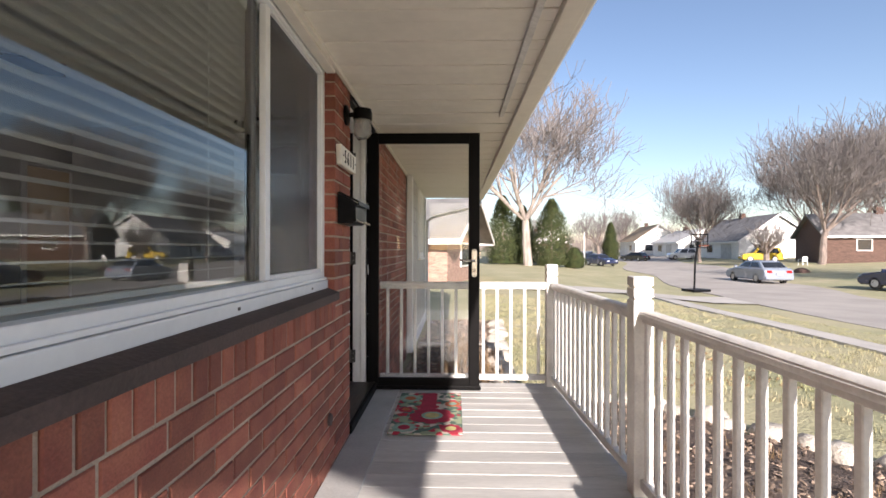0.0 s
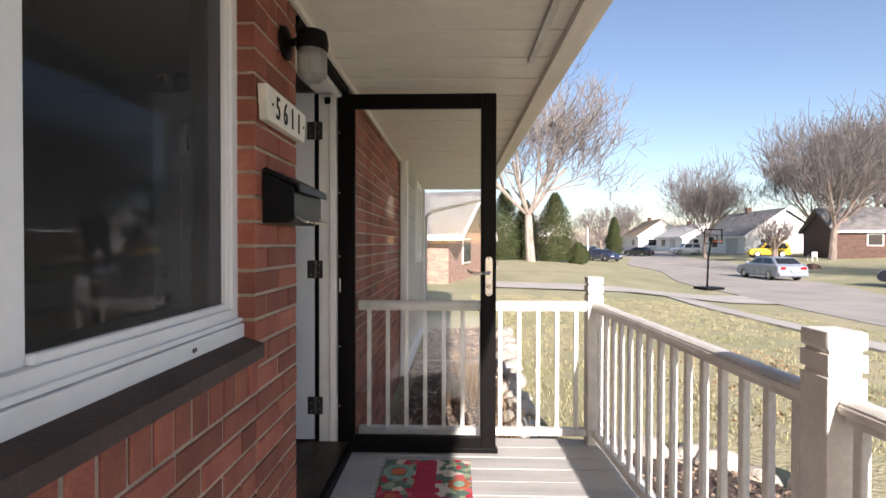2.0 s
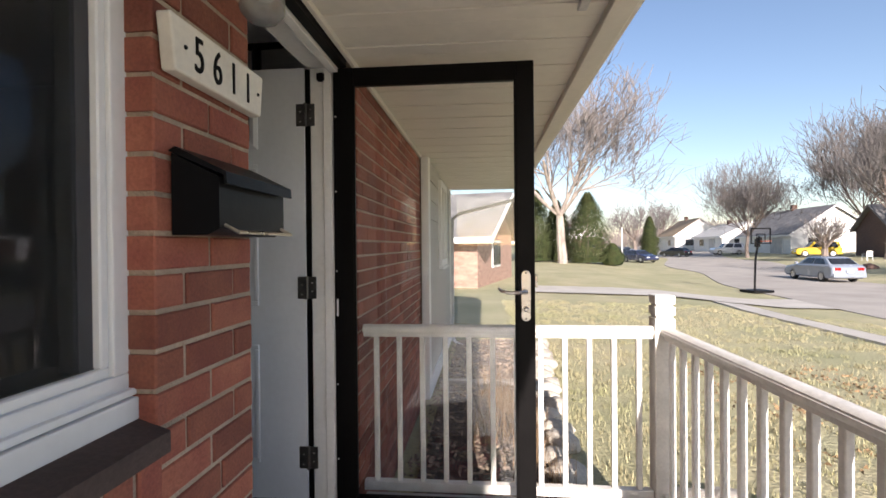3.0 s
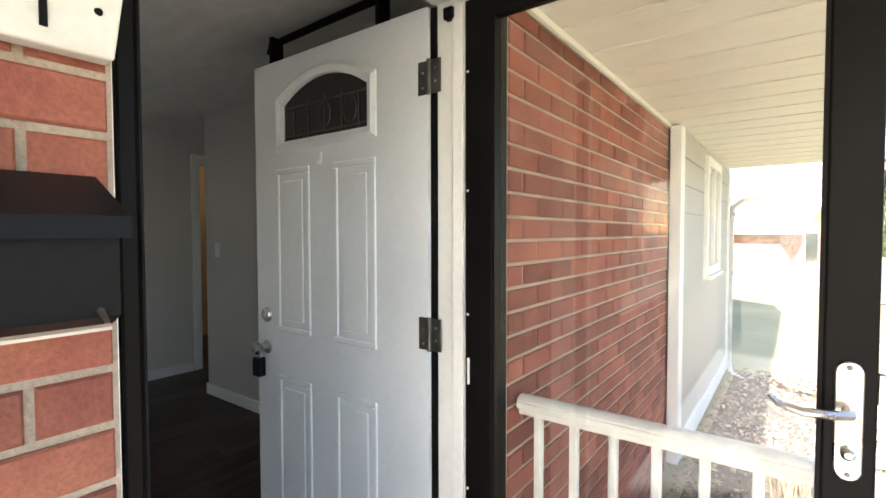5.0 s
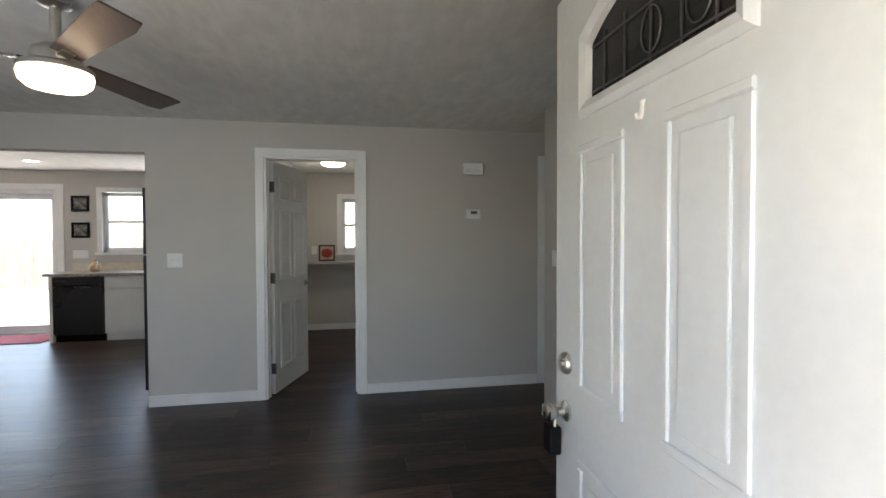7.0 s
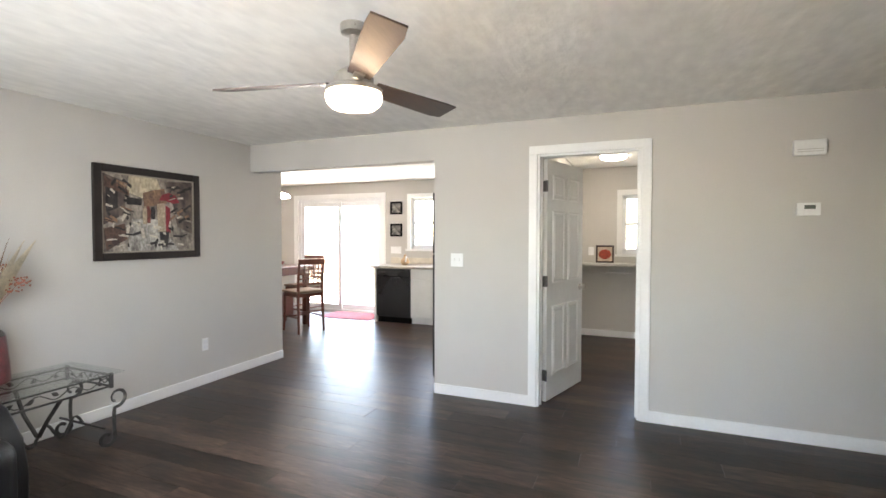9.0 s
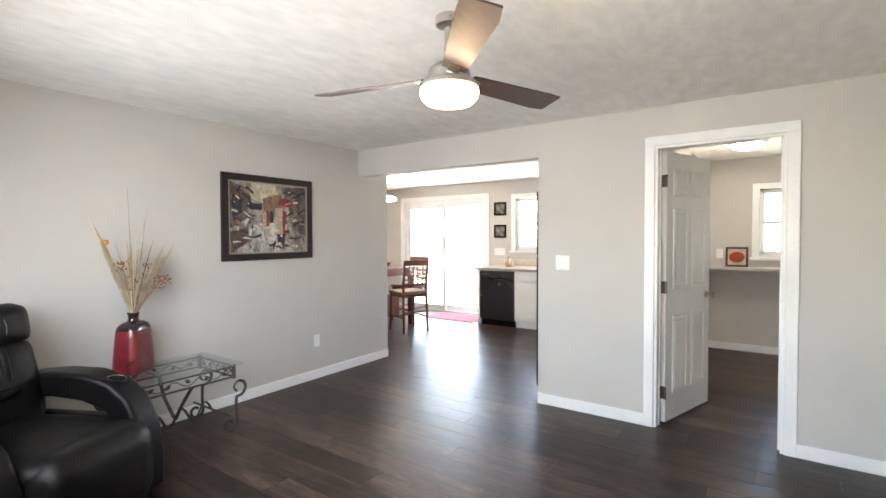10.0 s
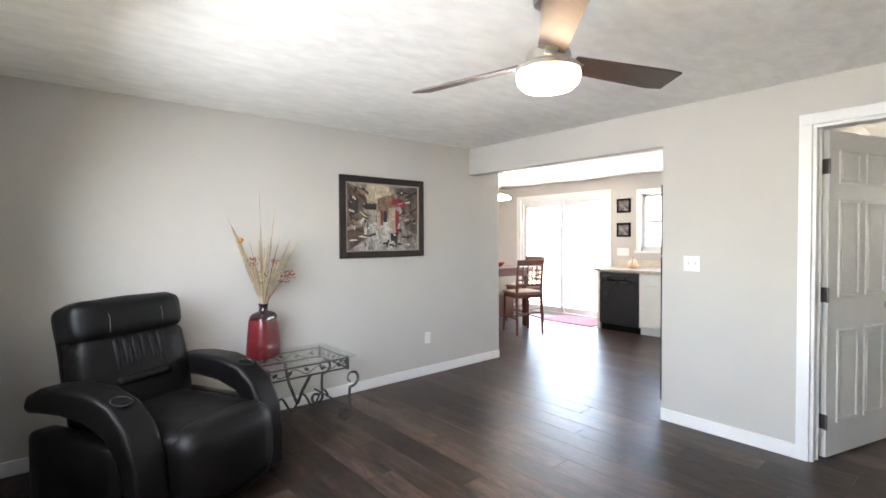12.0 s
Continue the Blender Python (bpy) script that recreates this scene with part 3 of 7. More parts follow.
for z in (0.25, 0.6, 1.13, 1.5, 1.85):
    part("rivet", lathe([(0.0045, 0), (0.003, 0.003)], 8, m=pose(0.0, 0, z, 90, 0, 0)), M_WHITE, t)
part("latch_keeper", boxes((0.0, 0.008, -0.006, 0.0, 0.92, 1.0), bevel=0.002), M_WHITE, t, "small white plastic keeper")

# entry frame: white jambs, dark storm-door channel, head and sill
t = thing("door_frame_entry", "white entry door frame with dark storm door channel", "door frame", kind="structure")
part("side_jamb", boxes((-0.815, -0.702, 3.068, 3.098, 0.05, 2.13), bevel=0.003), M_WHITE, t)
part("brick_mould", boxes((-0.668, -0.640, 3.050, 3.076, 0.02, 2.125), bevel=0.005), M_WHITE, t)
part("storm_channel", boxes((-0.699, -0.652, 3.0835, 3.108, 0.03, 2.12), (-0.666, -0.652, 3.108, 3.116, 0.03, 2.12), bevel=0.003), M_BLACK, t)
part("side_jamb", boxes((-0.80, -0.69, 4.015, 4.13, 0.05, 2.13), bevel=0.003), M_WHITE, t)
part("door_stop", boxes((-0.735, -0.695, 4.003, 4.0148, 0.05, 2.11), bevel=0.003), M_WHITE, t)
part("storm_channel", boxes((-0.689, -0.612, 4.042, 4.125, 0.03, 2.12), bevel=0.004), M_BLACK, t)
part("head_jamb", boxes((-0.815, -0.70, 3.10, 4.015, 2.112, 2.13), bevel=0.003), M_WHITE, t)
part("head_mould", boxes((-0.70, -0.66, 3.10, 4.0, 2.085, 2.13), bevel=0.004), M_WHITE, t)
part("head_channel", boxes((-0.658, -0.615, 3.10, 3.99, 2.10, 2.145), bevel=0.003), M_BLACK, t)
part("closer_bracket", boxes((-0.76, -0.726, 3.99, 4.03, 2.05, 2.085), bevel=0.003), M_BLACK, t)
part("door_sill", boxes((-0.815, -0.60, 3.07, 4.04, -0.03, 0.062), bevel=0.006), M_BLACK, t, "dark metal threshold")
casing("trim_entry_door", INNER_X, DOOR_Y0, DOOR_Y1, 2.13, -1)

# front door leaf, open at a right angle into the room
def ridge_frame(bm, x0, x1, z0, z1, y, w=0.02, h=0.009):
    for a, b, c, d in ((x0, x1, z0, z0 + w), (x0, x1, z1 - w, z1), (x0, x0 + w, z0 + w, z1 - w), (x1 - w, x1, z0 + w, z1 - w)):
        box(bm, a, b, y - h, y + 0.001, c, d, bevel=0.0035)
    return bm


t = thing("front_door", "open white six-panel steel front door with arched leaded glass", "door", pose(-0.825, 4.0, 0.082))
W, H, TH = 0.955, 2.03, 0.044
AX0, AX1, AZ0, AZS, AZC = -0.788, -0.237, 1.667, 1.868, 1.95


def arch(n=14, inset=0.0):
    pts = [(AX0 + inset, AZ0 + inset), (AX1 - inset, AZ0 + inset)]
    for i in range(n + 1):
        u = i / n
        x = AX1 - inset + (AX0 - AX1 + 2 * inset) * u
        pts.append((x, AZS - inset + (AZC - AZS) * (1 - (2 * u - 1) ** 2)))
    return pts


leaf = bmesh.new()
box(leaf, -W, AX0, 0, TH, 0, H)
box(leaf, AX1, 0, 0, TH, 0, H)
box(leaf, AX0, AX1, 0, TH, 0, AZ0)
top = arch()[2:]
prism([(x, z) for x, z in top] + [(AX0, H), (AX1, H)], "y", 0, TH, leaf)
body = part("leaf", leaf, M_DOORW, t, "white painted steel leaf")
ring_o, ring_i = arch(inset=-0.012), arch(inset=0.026)
bm = bmesh.new()
for y in (-0.012,):
    vo = [bm.verts.new((x, y + 0.006, z)) for x, z in ring_o]
    vm = [bm.verts.new((x, y - 0.004, z)) for x, z in arch(inset=0.004)]
    vi = [bm.verts.new((x, y + 0.004, z)) for x, z in ring_i]
    vb = [bm.verts.new((x, 0.012, z)) for x, z in ring_i]
    wo = [bm.verts.new((x, 0.001, z)) for x, z in ring_o]
    for r, q in ((wo, vo), (vo, vm), (vm, vi), (vi, vb)):
        for i in range(len(r)):
            j = (i + 1) % len(r)
            bm.faces.new((r[i], r[j], q[j], q[i]))
lite = part("window_frame", bm, M_DOORW, t)
pane = part("pane", prism(arch(inset=0.02), "y", 0.014, 0.02), M_LEAD, lite, "textured leaded glass")
came = bmesh.new()
for x in (-0.70, -0.61, -0.512, -0.415, -0.325):
    box(came, x - 0.0022, x + 0.0022, 0.009, 0.013, AZ0 + 0.03, 1.855)
for z in (1.715, 1.83):
    box(came, AX0 + 0.03, AX1 - 0.03, 0.0085, 0.0125, z - 0.0022, z + 0.0022)
for cx in (-0.37, -0.512):
    tube([(cx + 0.034 * math.cos(k * math.pi / 10), 0.011, 1.775 + 0.048 * math.sin(k * math.pi / 10)) for k in range(21)], 0.0022, 5, came)
part("lead_came", came, M_HINGE, lite, "dark lead strips")
for x0, x1, z0, z1 in ((-0.805, -0.587, 0.915, 1.585), (-0.446, -0.228, 0.915, 1.585), (-0.805, -0.587, 0.17, 0.73), (-0.446, -0.228, 0.17, 0.73)):
    bm = ridge_frame(bmesh.new(), x0, x1, z0, z1, 0.0, 0.022, 0.008)
    box(bm, x0 + 0.045, x1 - 0.045, -0.006, 0.001, z0 + 0.05, z1 - 0.05, bevel=0.005)
    part("panel", bm, M_DOORW, t)
part("hook", tube([(-0.515, 0, 1.625), (-0.515, -0.006, 1.625), (-0.515, -0.007, 1.60), (-0.515, -0.010, 1.588), (-0.515, -0.019, 1.588), (-0.515, -0.021, 1.598)], 0.005, 6), M_WHITE, t, "small white wreath hook")
bolt = part("deadbolt", lathe([(0.032, 0), (0.032, 0.008), (0.026, 0.016), (0.012, 0.017), (0.012, 0.022)], 20, m=pose(-0.882, 0, 0.975, 90, 0, 0)), M_CHROME, t, "satin chrome deadbolt", smooth=True)
knob = part("knob", lathe([(0.03, 0), (0.03, 0.006), (0.013, 0.012), (0.012, 0.03), (0.02, 0.037), (0.027, 0.048), (0.027, 0.06), (0.018, 0.068)], 20, m=pose(-0.882, 0, 0.835, 90, 0, 0)), M_CHROME, t, "satin chrome knob", smooth=True)
part("latch_plate", boxes((-W - 0.002, -W, 0.01, 0.034, 0.79, 0.88), (-W - 0.002, -W, 0.01, 0.034, 0.94, 1.01)), M_CHROME, t)
for z in (0.20, 1.00, 1.81):
    h = part("hinge", boxes((-0.038, 0.052, -0.004, 0.001, z - 0.052, z + 0.052), bevel=0.0015), M_HINGE, t, "dark steel hinge")
    part("knuckle", lathe([(0.0075, -0.054), (0.0075, 0.054)], 10, m=pose(0.008, -0.006, z)), M_HINGE, h, smooth=True)
    part("screw", boxes((-0.020, -0.014, -0.007, -0.004, z - 0.035, z - 0.029), (0.030, 0.036, -0.007, -0.004, z - 0.02, z - 0.014), (0.030, 0.036, -0.007, -0.004, z + 0.02, z + 0.026), (-0.020, -0.014, -0.007, -0.004, z + 0.012, z + 0.018)), M_CHROME, h)
# black strip fills the hinge gap in place of its shade
solid("door_gap_seal", boxes((-0.824, -0.800, 4.012, 4.055, 0.07, 2.11)), M_BLACK, "black strip standing in for the shade in the hinge gap", "weather strip")
lb = thing("lock_box", "black key lock box hanging from the door knob", "lock box", pose(-1.707, 3.955, 0.82))
rounded(part("case", boxes((-0.026, 0.026, -0.018, 0.018, -0.02, 0.062), bevel=0.006), M_BLACKM, lb), 0.004)
part("shackle", tube([(-0.016, 0, 0.06), (-0.018, 0, 0.095), (-0.01, 0, 0.115), (0.01, 0, 0.115), (0.018, 0, 0.095), (0.016, 0, 0.06)], 0.0045, 8), M_CHROME, lb, "steel shackle", smooth=True)
ha = thing("door_hanger", "black metal bar bracketed over the door top", "door hanger", pose(-1.55, 4.075, 2.112))
part("bar", tube([(-0.27, 0.03, 0.10), (-0.26, 0.03, 0.14), (0.10, 0.03, 0.15), (0.62, 0.03, 0.16)], 0.016, 8), M_BLACK, ha, smooth=True)
for bx in (-0.18, 0.46):
    part("bracket", boxes((bx - 0.01, bx + 0.01, -0.03, 0.03, 0.0, 0.142), bevel=0.002), M_BLACK, ha)

# house number plaque: cream tile block with carved digits
pl = thing("house_number_plaque", "cream house number block reading 5611 on brick", "house number", pose(-0.608, 2.892, 1.675))
outline = [(-0.185, -0.055), (0.165, -0.055), (0.18, 0.055), (-0.20, 0.055)]
pl_b = part("block", prism(outline, "x", 0.0, 0.032), mat("cream_ceramic", (0.70, 0.66, 0.58), 0.45, vary=0.08, scale=8, fine=70, bump=0.1), pl)
rounded(pl_b, 0.005)


def writing(text, size, m, material, parent, name="digits", depth=0.002):
    cu = bpy.data.curves.new(name, "FONT")
    cu.body, cu.size, cu.extrude, cu.align_x, cu.align_y = text, size, depth, "CENTER", "CENTER"
    tmp = bpy.data.objects.new(name, cu)
    me = bpy.data.meshes.new_from_object(tmp)
    bpy.data.objects.remove(tmp)
    me.materials.append(material)
    ob = new(name, me)
    ob.parent = parent
    ob.matrix_local = m
    return ob


for k, ch in enumerate("5611"):
    writing(ch, 0.105, Matrix.Translation((0.033, -0.11 + k * 0.068, -0.004)) @ pose(0, 0, 0, 90, 0, 90) @ Matrix.Diagonal((0.72, 1, 1, 1)), M_BLACK, pl, "digit")
for y in (-0.155, 0.148):
    part("screw", lathe([(0.005, 0), (0.004, 0.003)], 8, m=pose(0.032, y, 0.0, 0, 90, 0)), M_BLACK, pl)

# letter box
mb = thing("letter_box", "black metal letter box with sloped lid on brick", "letter box", pose(-0.606, 2.732, 1.30))
side = [(0.0, 0.0), (0.075, 0.0), (0.10, 0.012), (0.10, 0.115), (0.0, 0.165)]
part("body", prism(side, "y", 0.0, 0.30), M_BLACKM, mb)
lid = [(-0.002, 0.168), (0.012, 0.176), (0.118, 0.124), (0.120, 0.10), (0.114, 0.10), (0.112, 0.118), (0.0, 0.166)]
part("lid", prism(lid, "y", -0.006, 0.306), M_BLACKM, mb, "hinged black lid with curled lip")
part("paper_rail", tube([(0.10, 0.02, 0.02), (0.128, 0.02, 0.005), (0.128, 0.28, 0.005), (0.10, 0.28, 0.02)], 0.004, 6), M_CHROME, mb, "thin bright paper rail", smooth=True)

# porch lamp
pf = thing("wall_lantern", "dark bronze wall lantern with ribbed clear jar glass", "wall lamp", pose(-0.608, 2.93, 1.95))
part("back_plate", lathe([(0.06, 0), (0.058, 0.012), (0.03, 0.022)], 20, m=pose(0, 0, 0, 0, 90, 0)), M_BLACK, pf, smooth=True)
part("arm", tube([(0.01, 0, 0), (0.05, 0, 0.005), (0.09, 0, 0.005)], 0.014, 10), M_BLACK, pf, smooth=True)
part("cap", lathe([(0.02, 0.04), (0.052, 0.034), (0.058, 0.0), (0.056, -0.025), (0.05, -0.03)], 24, m=pose(0.10, 0, 0)), M_BLACK, pf, smooth=True)
jar = [(0.05 + (0.003 if i % 2 else 0), -0.03 - i * 0.011) for i in range(9)] + [(0.035, -0.135), (0.02, -0.14)]
m_jar = mat("seeded_jar_glass", (0.55, 0.55, 0.53), 0.15, vary=0.1, scale=20, fine=90, bump=0.3)
m_jar.node_tree.nodes["Principled BSDF"].inputs["Transmission Weight"].default_value = 0.75
part("jar", lathe(jar, 24, m=pose(0.10, 0, 0)), m_jar, pf, "ribbed clear glass jar", smooth=True)

# small round wall fitting low on the brick
rf = thing("hose_bibb_cover", "small dark round cover low on the brick", "wall cover", pose(-0.606, 2.56, 0.28))
part("cover", lathe([(0.032, 0), (0.03, 0.012), (0.012, 0.016)], 16, m=pose(0, 0, 0, 0, 90, 0)), M_SILL, rf, smooth=True)

# ---- front window ----
wf = thing("window_front", "white vinyl picture window with sliding screened sash", "window", kind="structure")
XO, XI = -0.668, -0.75
MY = 1.962
part("window_frame", boxes((XI, XO, WIN_Y0, WIN_Y1, 0.975, 1.035), (XI, XO, WIN_Y0, WIN_Y1, 2.105, 2.15), (XI, XO, WIN_Y1 - 0.042, WIN_Y1, 1.035, 2.105), (XI, XO, WIN_Y0, WIN_Y0 + 0.05, 1.035, 2.105), bevel=0.004), M_VINYL, wf)
part("sill_nosing", boxes((-0.69, -0.648, WIN_Y0, WIN_Y1, 0.945, 0.99), (-0.69, -0.655, WIN_Y0, WIN_Y1, 0.992, 1.006), bevel=0.004), M_VINYL, wf, "stepped white vinyl sill")
part("mullion", boxes((-0.715, -0.688, MY - 0.022, MY + 0.024, 1.035, 2.105), bevel=0.004), M_VINYL, wf)
part("track", boxes((-0.70, -0.676, MY + 0.024, WIN_Y1 - 0.042, 1.035, 1.055), (-0.70, -0.676, MY + 0.024, WIN_Y1 - 0.042, 2.085, 2.105), (-0.70, -0.676, WIN_Y1 - 0.062, WIN_Y1 - 0.042, 1.055, 2.085), bevel=0.003), M_VINYL, wf)
part("weep_cover", boxes((-0.648, -0.645, 1.62, 1.635, 0.962, 0.972), (-0.648, -0.645, 2.40, 2.415, 0.962, 0.972)), M_HINGE, wf)
g = part("pane", boxes((-0.722, -0.718, WIN_Y0 + 0.05, MY - 0.03, 1.035, 2.105)), M_GLASS, wf, "large reflecting pane")
g.visible_shadow = False
g = part("pane", boxes((-0.742, -0.738, MY + 0.024, WIN_Y1 - 0.042, 1.035, 2.105)), M_GLASS, wf)
g.visible_shadow = False
g = part("screen", boxes((-0.692, -0.691, MY + 0.024, WIN_Y1 - 0.06, 1.055, 2.085)), M_SCREEN, wf, "dark insect screen")
g.visible_shadow = False
part("sash_stile", boxes((-0.755, -0.725, MY - 0.06, MY - 0.024, 1.035, 2.105), bevel=0.003), M_BLACK, wf, "dark sash edge behind the pane")
solid("window_stool", boxes((-0.90, -0.75, WIN_Y0 - 0.07, WIN_Y1 + 0.05, 1.0, 1.03), (INNER_X - 0.015, INNER_X, WIN_Y0 - 0.06, WIN_Y0, 1.03, 2.2), bevel=0.004), M_TRIM, "white inner window stool and casing", "window sill")
solid("window_header_trim", boxes((-0.66, -0.61, WIN_Y0, WIN_Y1, 2.11, 2.15), bevel=0.004), M_SOFFIT, "cream trim over the window", "trim")
# blinds behind the large pane
bl = thing("window_blind", "white horizontal slat blind lowered behind the pane", "blind", pose(-0.765, 0.56, 2.1))
M_SLAT = mat("blind_slat", (0.78, 0.77, 0.75), 0.5, vary=0.05, scale=4, fine=60, bump=0.03)
part("head_rail", boxes((-0.02, 0.02, 0, 1.36, -0.04, 0.0), bevel=0.003), M_SLAT, bl)
slat = bmesh.new()
vs = [[slat.verts.new((0.013 * c, y, 0.002 * (1 - abs(c)) + 0.003 * c)) for c in (-1, 0, 1)] for y in (0.0, 1.36)]
for i in range(2):
    slat.faces.new((vs[0][i], vs[0][i + 1], vs[1][i + 1], vs[1][i]))
bmesh.ops.solidify(slat, geom=slat.faces[:], thickness=0.002)
slat_mesh = mesh_from("slat", slat, M_SLAT)
for i in range(25):
    o = new("slat", slat_mesh)
    o.parent, o.location = bl, (0, 0, -0.06 - i * 0.0395)
part("bottom_rail", boxes((-0.012, 0.012, 0, 1.36, -1.06, -1.045), bevel=0.002), M_SLAT, bl)
for cy in (0.2, 1.1):
    part("ladder_cord", boxes((-0.001, 0.001, cy, cy + 0.002, -1.05, -0.04)), M_SLAT, bl)

# brick sill under the window: dark slab with rowlock bricks
solid("brick_sill", prism([(-0.70, 0.965), (-0.585, 0.925), (-0.585, 0.885), (-0.70, 0.885)], "y", WIN_Y0 - 0.05, WIN_Y1 - 0.004), M_SILL, "dark brown sloped window sill slab", "sill")

# siding window, downspout and gutter end
ws = thing("window_wing", "white framed window in the grey siding", "window", kind="structure")
for a in ((7.55, 7.62, 1.02, 2.08), (8.36, 8.43, 1.02, 2.08), (7.62, 8.36, 1.02, 1.10), (7.62, 8.36, 2.0, 2.08), (7.96, 8.02, 1.10, 2.0)):
    part("window_frame", boxes((SX - 0.02, SX + 0.025, *a), bevel=0.004), M_WHITE, ws)
part("pane", boxes((SX - 0.012, SX - 0.006, 7.62, 8.36, 1.1, 2.0)), M_GLASS, ws)
part("sill", boxes((SX - 0.02, SX + 0.05, 7.52, 8.46, 0.985, 1.02), bevel=0.004), M_WHITE, ws)
slat = mesh_from("lap_board", prism([(SX - 0.02, 0.0), (SX - 0.004, 0.0), (SX - 0.013, 0.198), (SX - 0.02, 0.198)], "y", 6.53, 9.28), M_SIDING)
for i in range(11):
    o = new("lap_board", slat)
    o.parent, o.location = wing, (0, 0, -0.05 + i * 0.2)
ds = thing("downspout", "white metal gutter downspout with elbows at the house corner", "downspout", pose(0, 0, 0))
part("pipe", tube([(0.53, 9.42, 2.16), (0.53, 9.42, 2.05), (0.45, 9.42, 1.98), (-0.40, 9.42, 1.78), (-0.50, 9.41, 1.70), (-0.51, 9.41, 1.5), (-0.51, 9.41, -0.15), (-0.48, 9.3, -0.24), (-0.32, 9.1, -0.27)], 0.033, 8, flat=0.75), M_RAILTOP, ds, "grey white square pipe")
for sz in (0.9, 1.6):
    part("strap", boxes((-0.555, -0.47, 9.37, 9.45, sz, sz + 0.03)), M_RAILTOP, ds)
gt = thing("gutter", "cream metal gutter along the eave", "gutter", pose(0, 0, 0))
part("trough", prism([(0.586, 2.26), (0.66, 2.26), (0.69, 2.30), (0.70, 2.36), (0.69, 2.36), (0.68, 2.305), (0.655, 2.27), (0.595, 2.27), (0.595, 2.36), (0.586, 2.36)], "y", -2.5, 9.5), M_SOFFIT, gt)

# door mat with a floral print
dm = thing("door_mat", "floral doormat in red, white and green on the deck", "doormat", pose(-0.145, 3.48, 0.010))
def mat_print():
    m = bpy.data.materials.new("mat_ground")
    m.use_nodes = True
    n, l = m.node_tree.nodes, m.node_tree.links
    b = n["Principled BSDF"]
    b.inputs["Roughness"].default_value = 0.95
    tc, vo, ra, no = n.new("ShaderNodeTexCoord"), n.new("ShaderNodeTexVoronoi"), n.new("ShaderNodeValToRGB"), n.new("ShaderNodeTexNoise")
    vo.inputs["Scale"].default_value, no.inputs["Scale"].default_value = 24, 60
    l.new(tc.outputs["Object"], vo.inputs["Vector"])
    l.new(tc.outputs["Object"], no.inputs["Vector"])
    e = ra.color_ramp.elements
    e[0].position, e[0].color = 0.0, (0.45, 0.03, 0.05, 1)
    e[1].position, e[1].color = 0.42, (0.30, 0.35, 0.22, 1)
    for p, c in ((0.24, (0.55, 0.10, 0.12, 1)), (0.27, (0.62, 0.55, 0.45, 1)), (0.60, (0.10, 0.16, 0.12, 1))):
        x = e.new(p)
        x.color = c
    ra.color_ramp.interpolation = "CONSTANT"
    l.new(vo.outputs["Color"], ra.inputs["Fac"])
    l.new(ra.outputs["Color"], b.inputs["Base Color"])
    bp = n.new("ShaderNodeBump")
    bp.inputs["Strength"].default_value = 0.5
    l.new(no.outputs["Fac"], bp.inputs["Height"])
    l.new(bp.outputs["Normal"], b.inputs["Normal"])
    return m


part("base", boxes((-0.235, 0.235, -0.42, 0.42, -0.002, 0.006), bevel=0.003), mat_print(), dm)
def flower(cx, cy, r, petals, c1, c2, lift):
    bm = bmesh.new()
    for i in range(petals):
        a = 2 * math.pi * i / petals
        lathe([(r * 0.36, 0), (r * 0.33, 0.0012)], 12, bm, pose(cx + r * 0.68 * math.cos(a), cy + r * 0.68 * math.sin(a), lift))
    part("flower", bm, c1, dm)
    part("flower_centre", lathe([(r * 0.5, 0), (r * 0.46, 0.0015)], 20, m=pose(cx, cy, lift + 0.001)), c2, dm)


C_RED, C_GRN, C_YEL = mat("mat_red", (0.42, 0.03, 0.06), 0.95, vary=0.2, scale=20, fine=120), mat("mat_green", (0.28, 0.42, 0.33), 0.95, vary=0.2, scale=20, fine=120), mat("mat_gold", (0.50, 0.42, 0.18), 0.95, vary=0.2, scale=20, fine=120)
C_ORG = mat("mat_orange", (0.50, 0.14, 0.06), 0.95, vary=0.2, scale=20, fine=120)
part("band", boxes((-0.06, 0.05, 0.0, 0.40, 0.006, 0.0075)), C_RED, dm, "dark red printed band")
flower(0.03, -0.10, 0.15, 8, C_RED, C_GRN, 0.0085)
part("flower_eye", lathe([(0.05, 0), (0.045, 0.001)], 20, m=pose(0.03, -0.10, 0.011)), C_YEL, dm)
flower(-0.15, 0.27, 0.085, 9, C_GRN, C_ORG, 0.0085)
flower(0.17, 0.15, 0.06, 7, C_ORG, C_GRN, 0.0085)
flower(-0.14, -0.32, 0.08, 8, C_GRN, C_RED, 0.0085)
flower(0.16, -0.33, 0.07, 8, C_RED, C_YEL, 0.0085)
flower(-0.16, 0.02, 0.06, 6, C_RED, C_ORG, 0.0085)

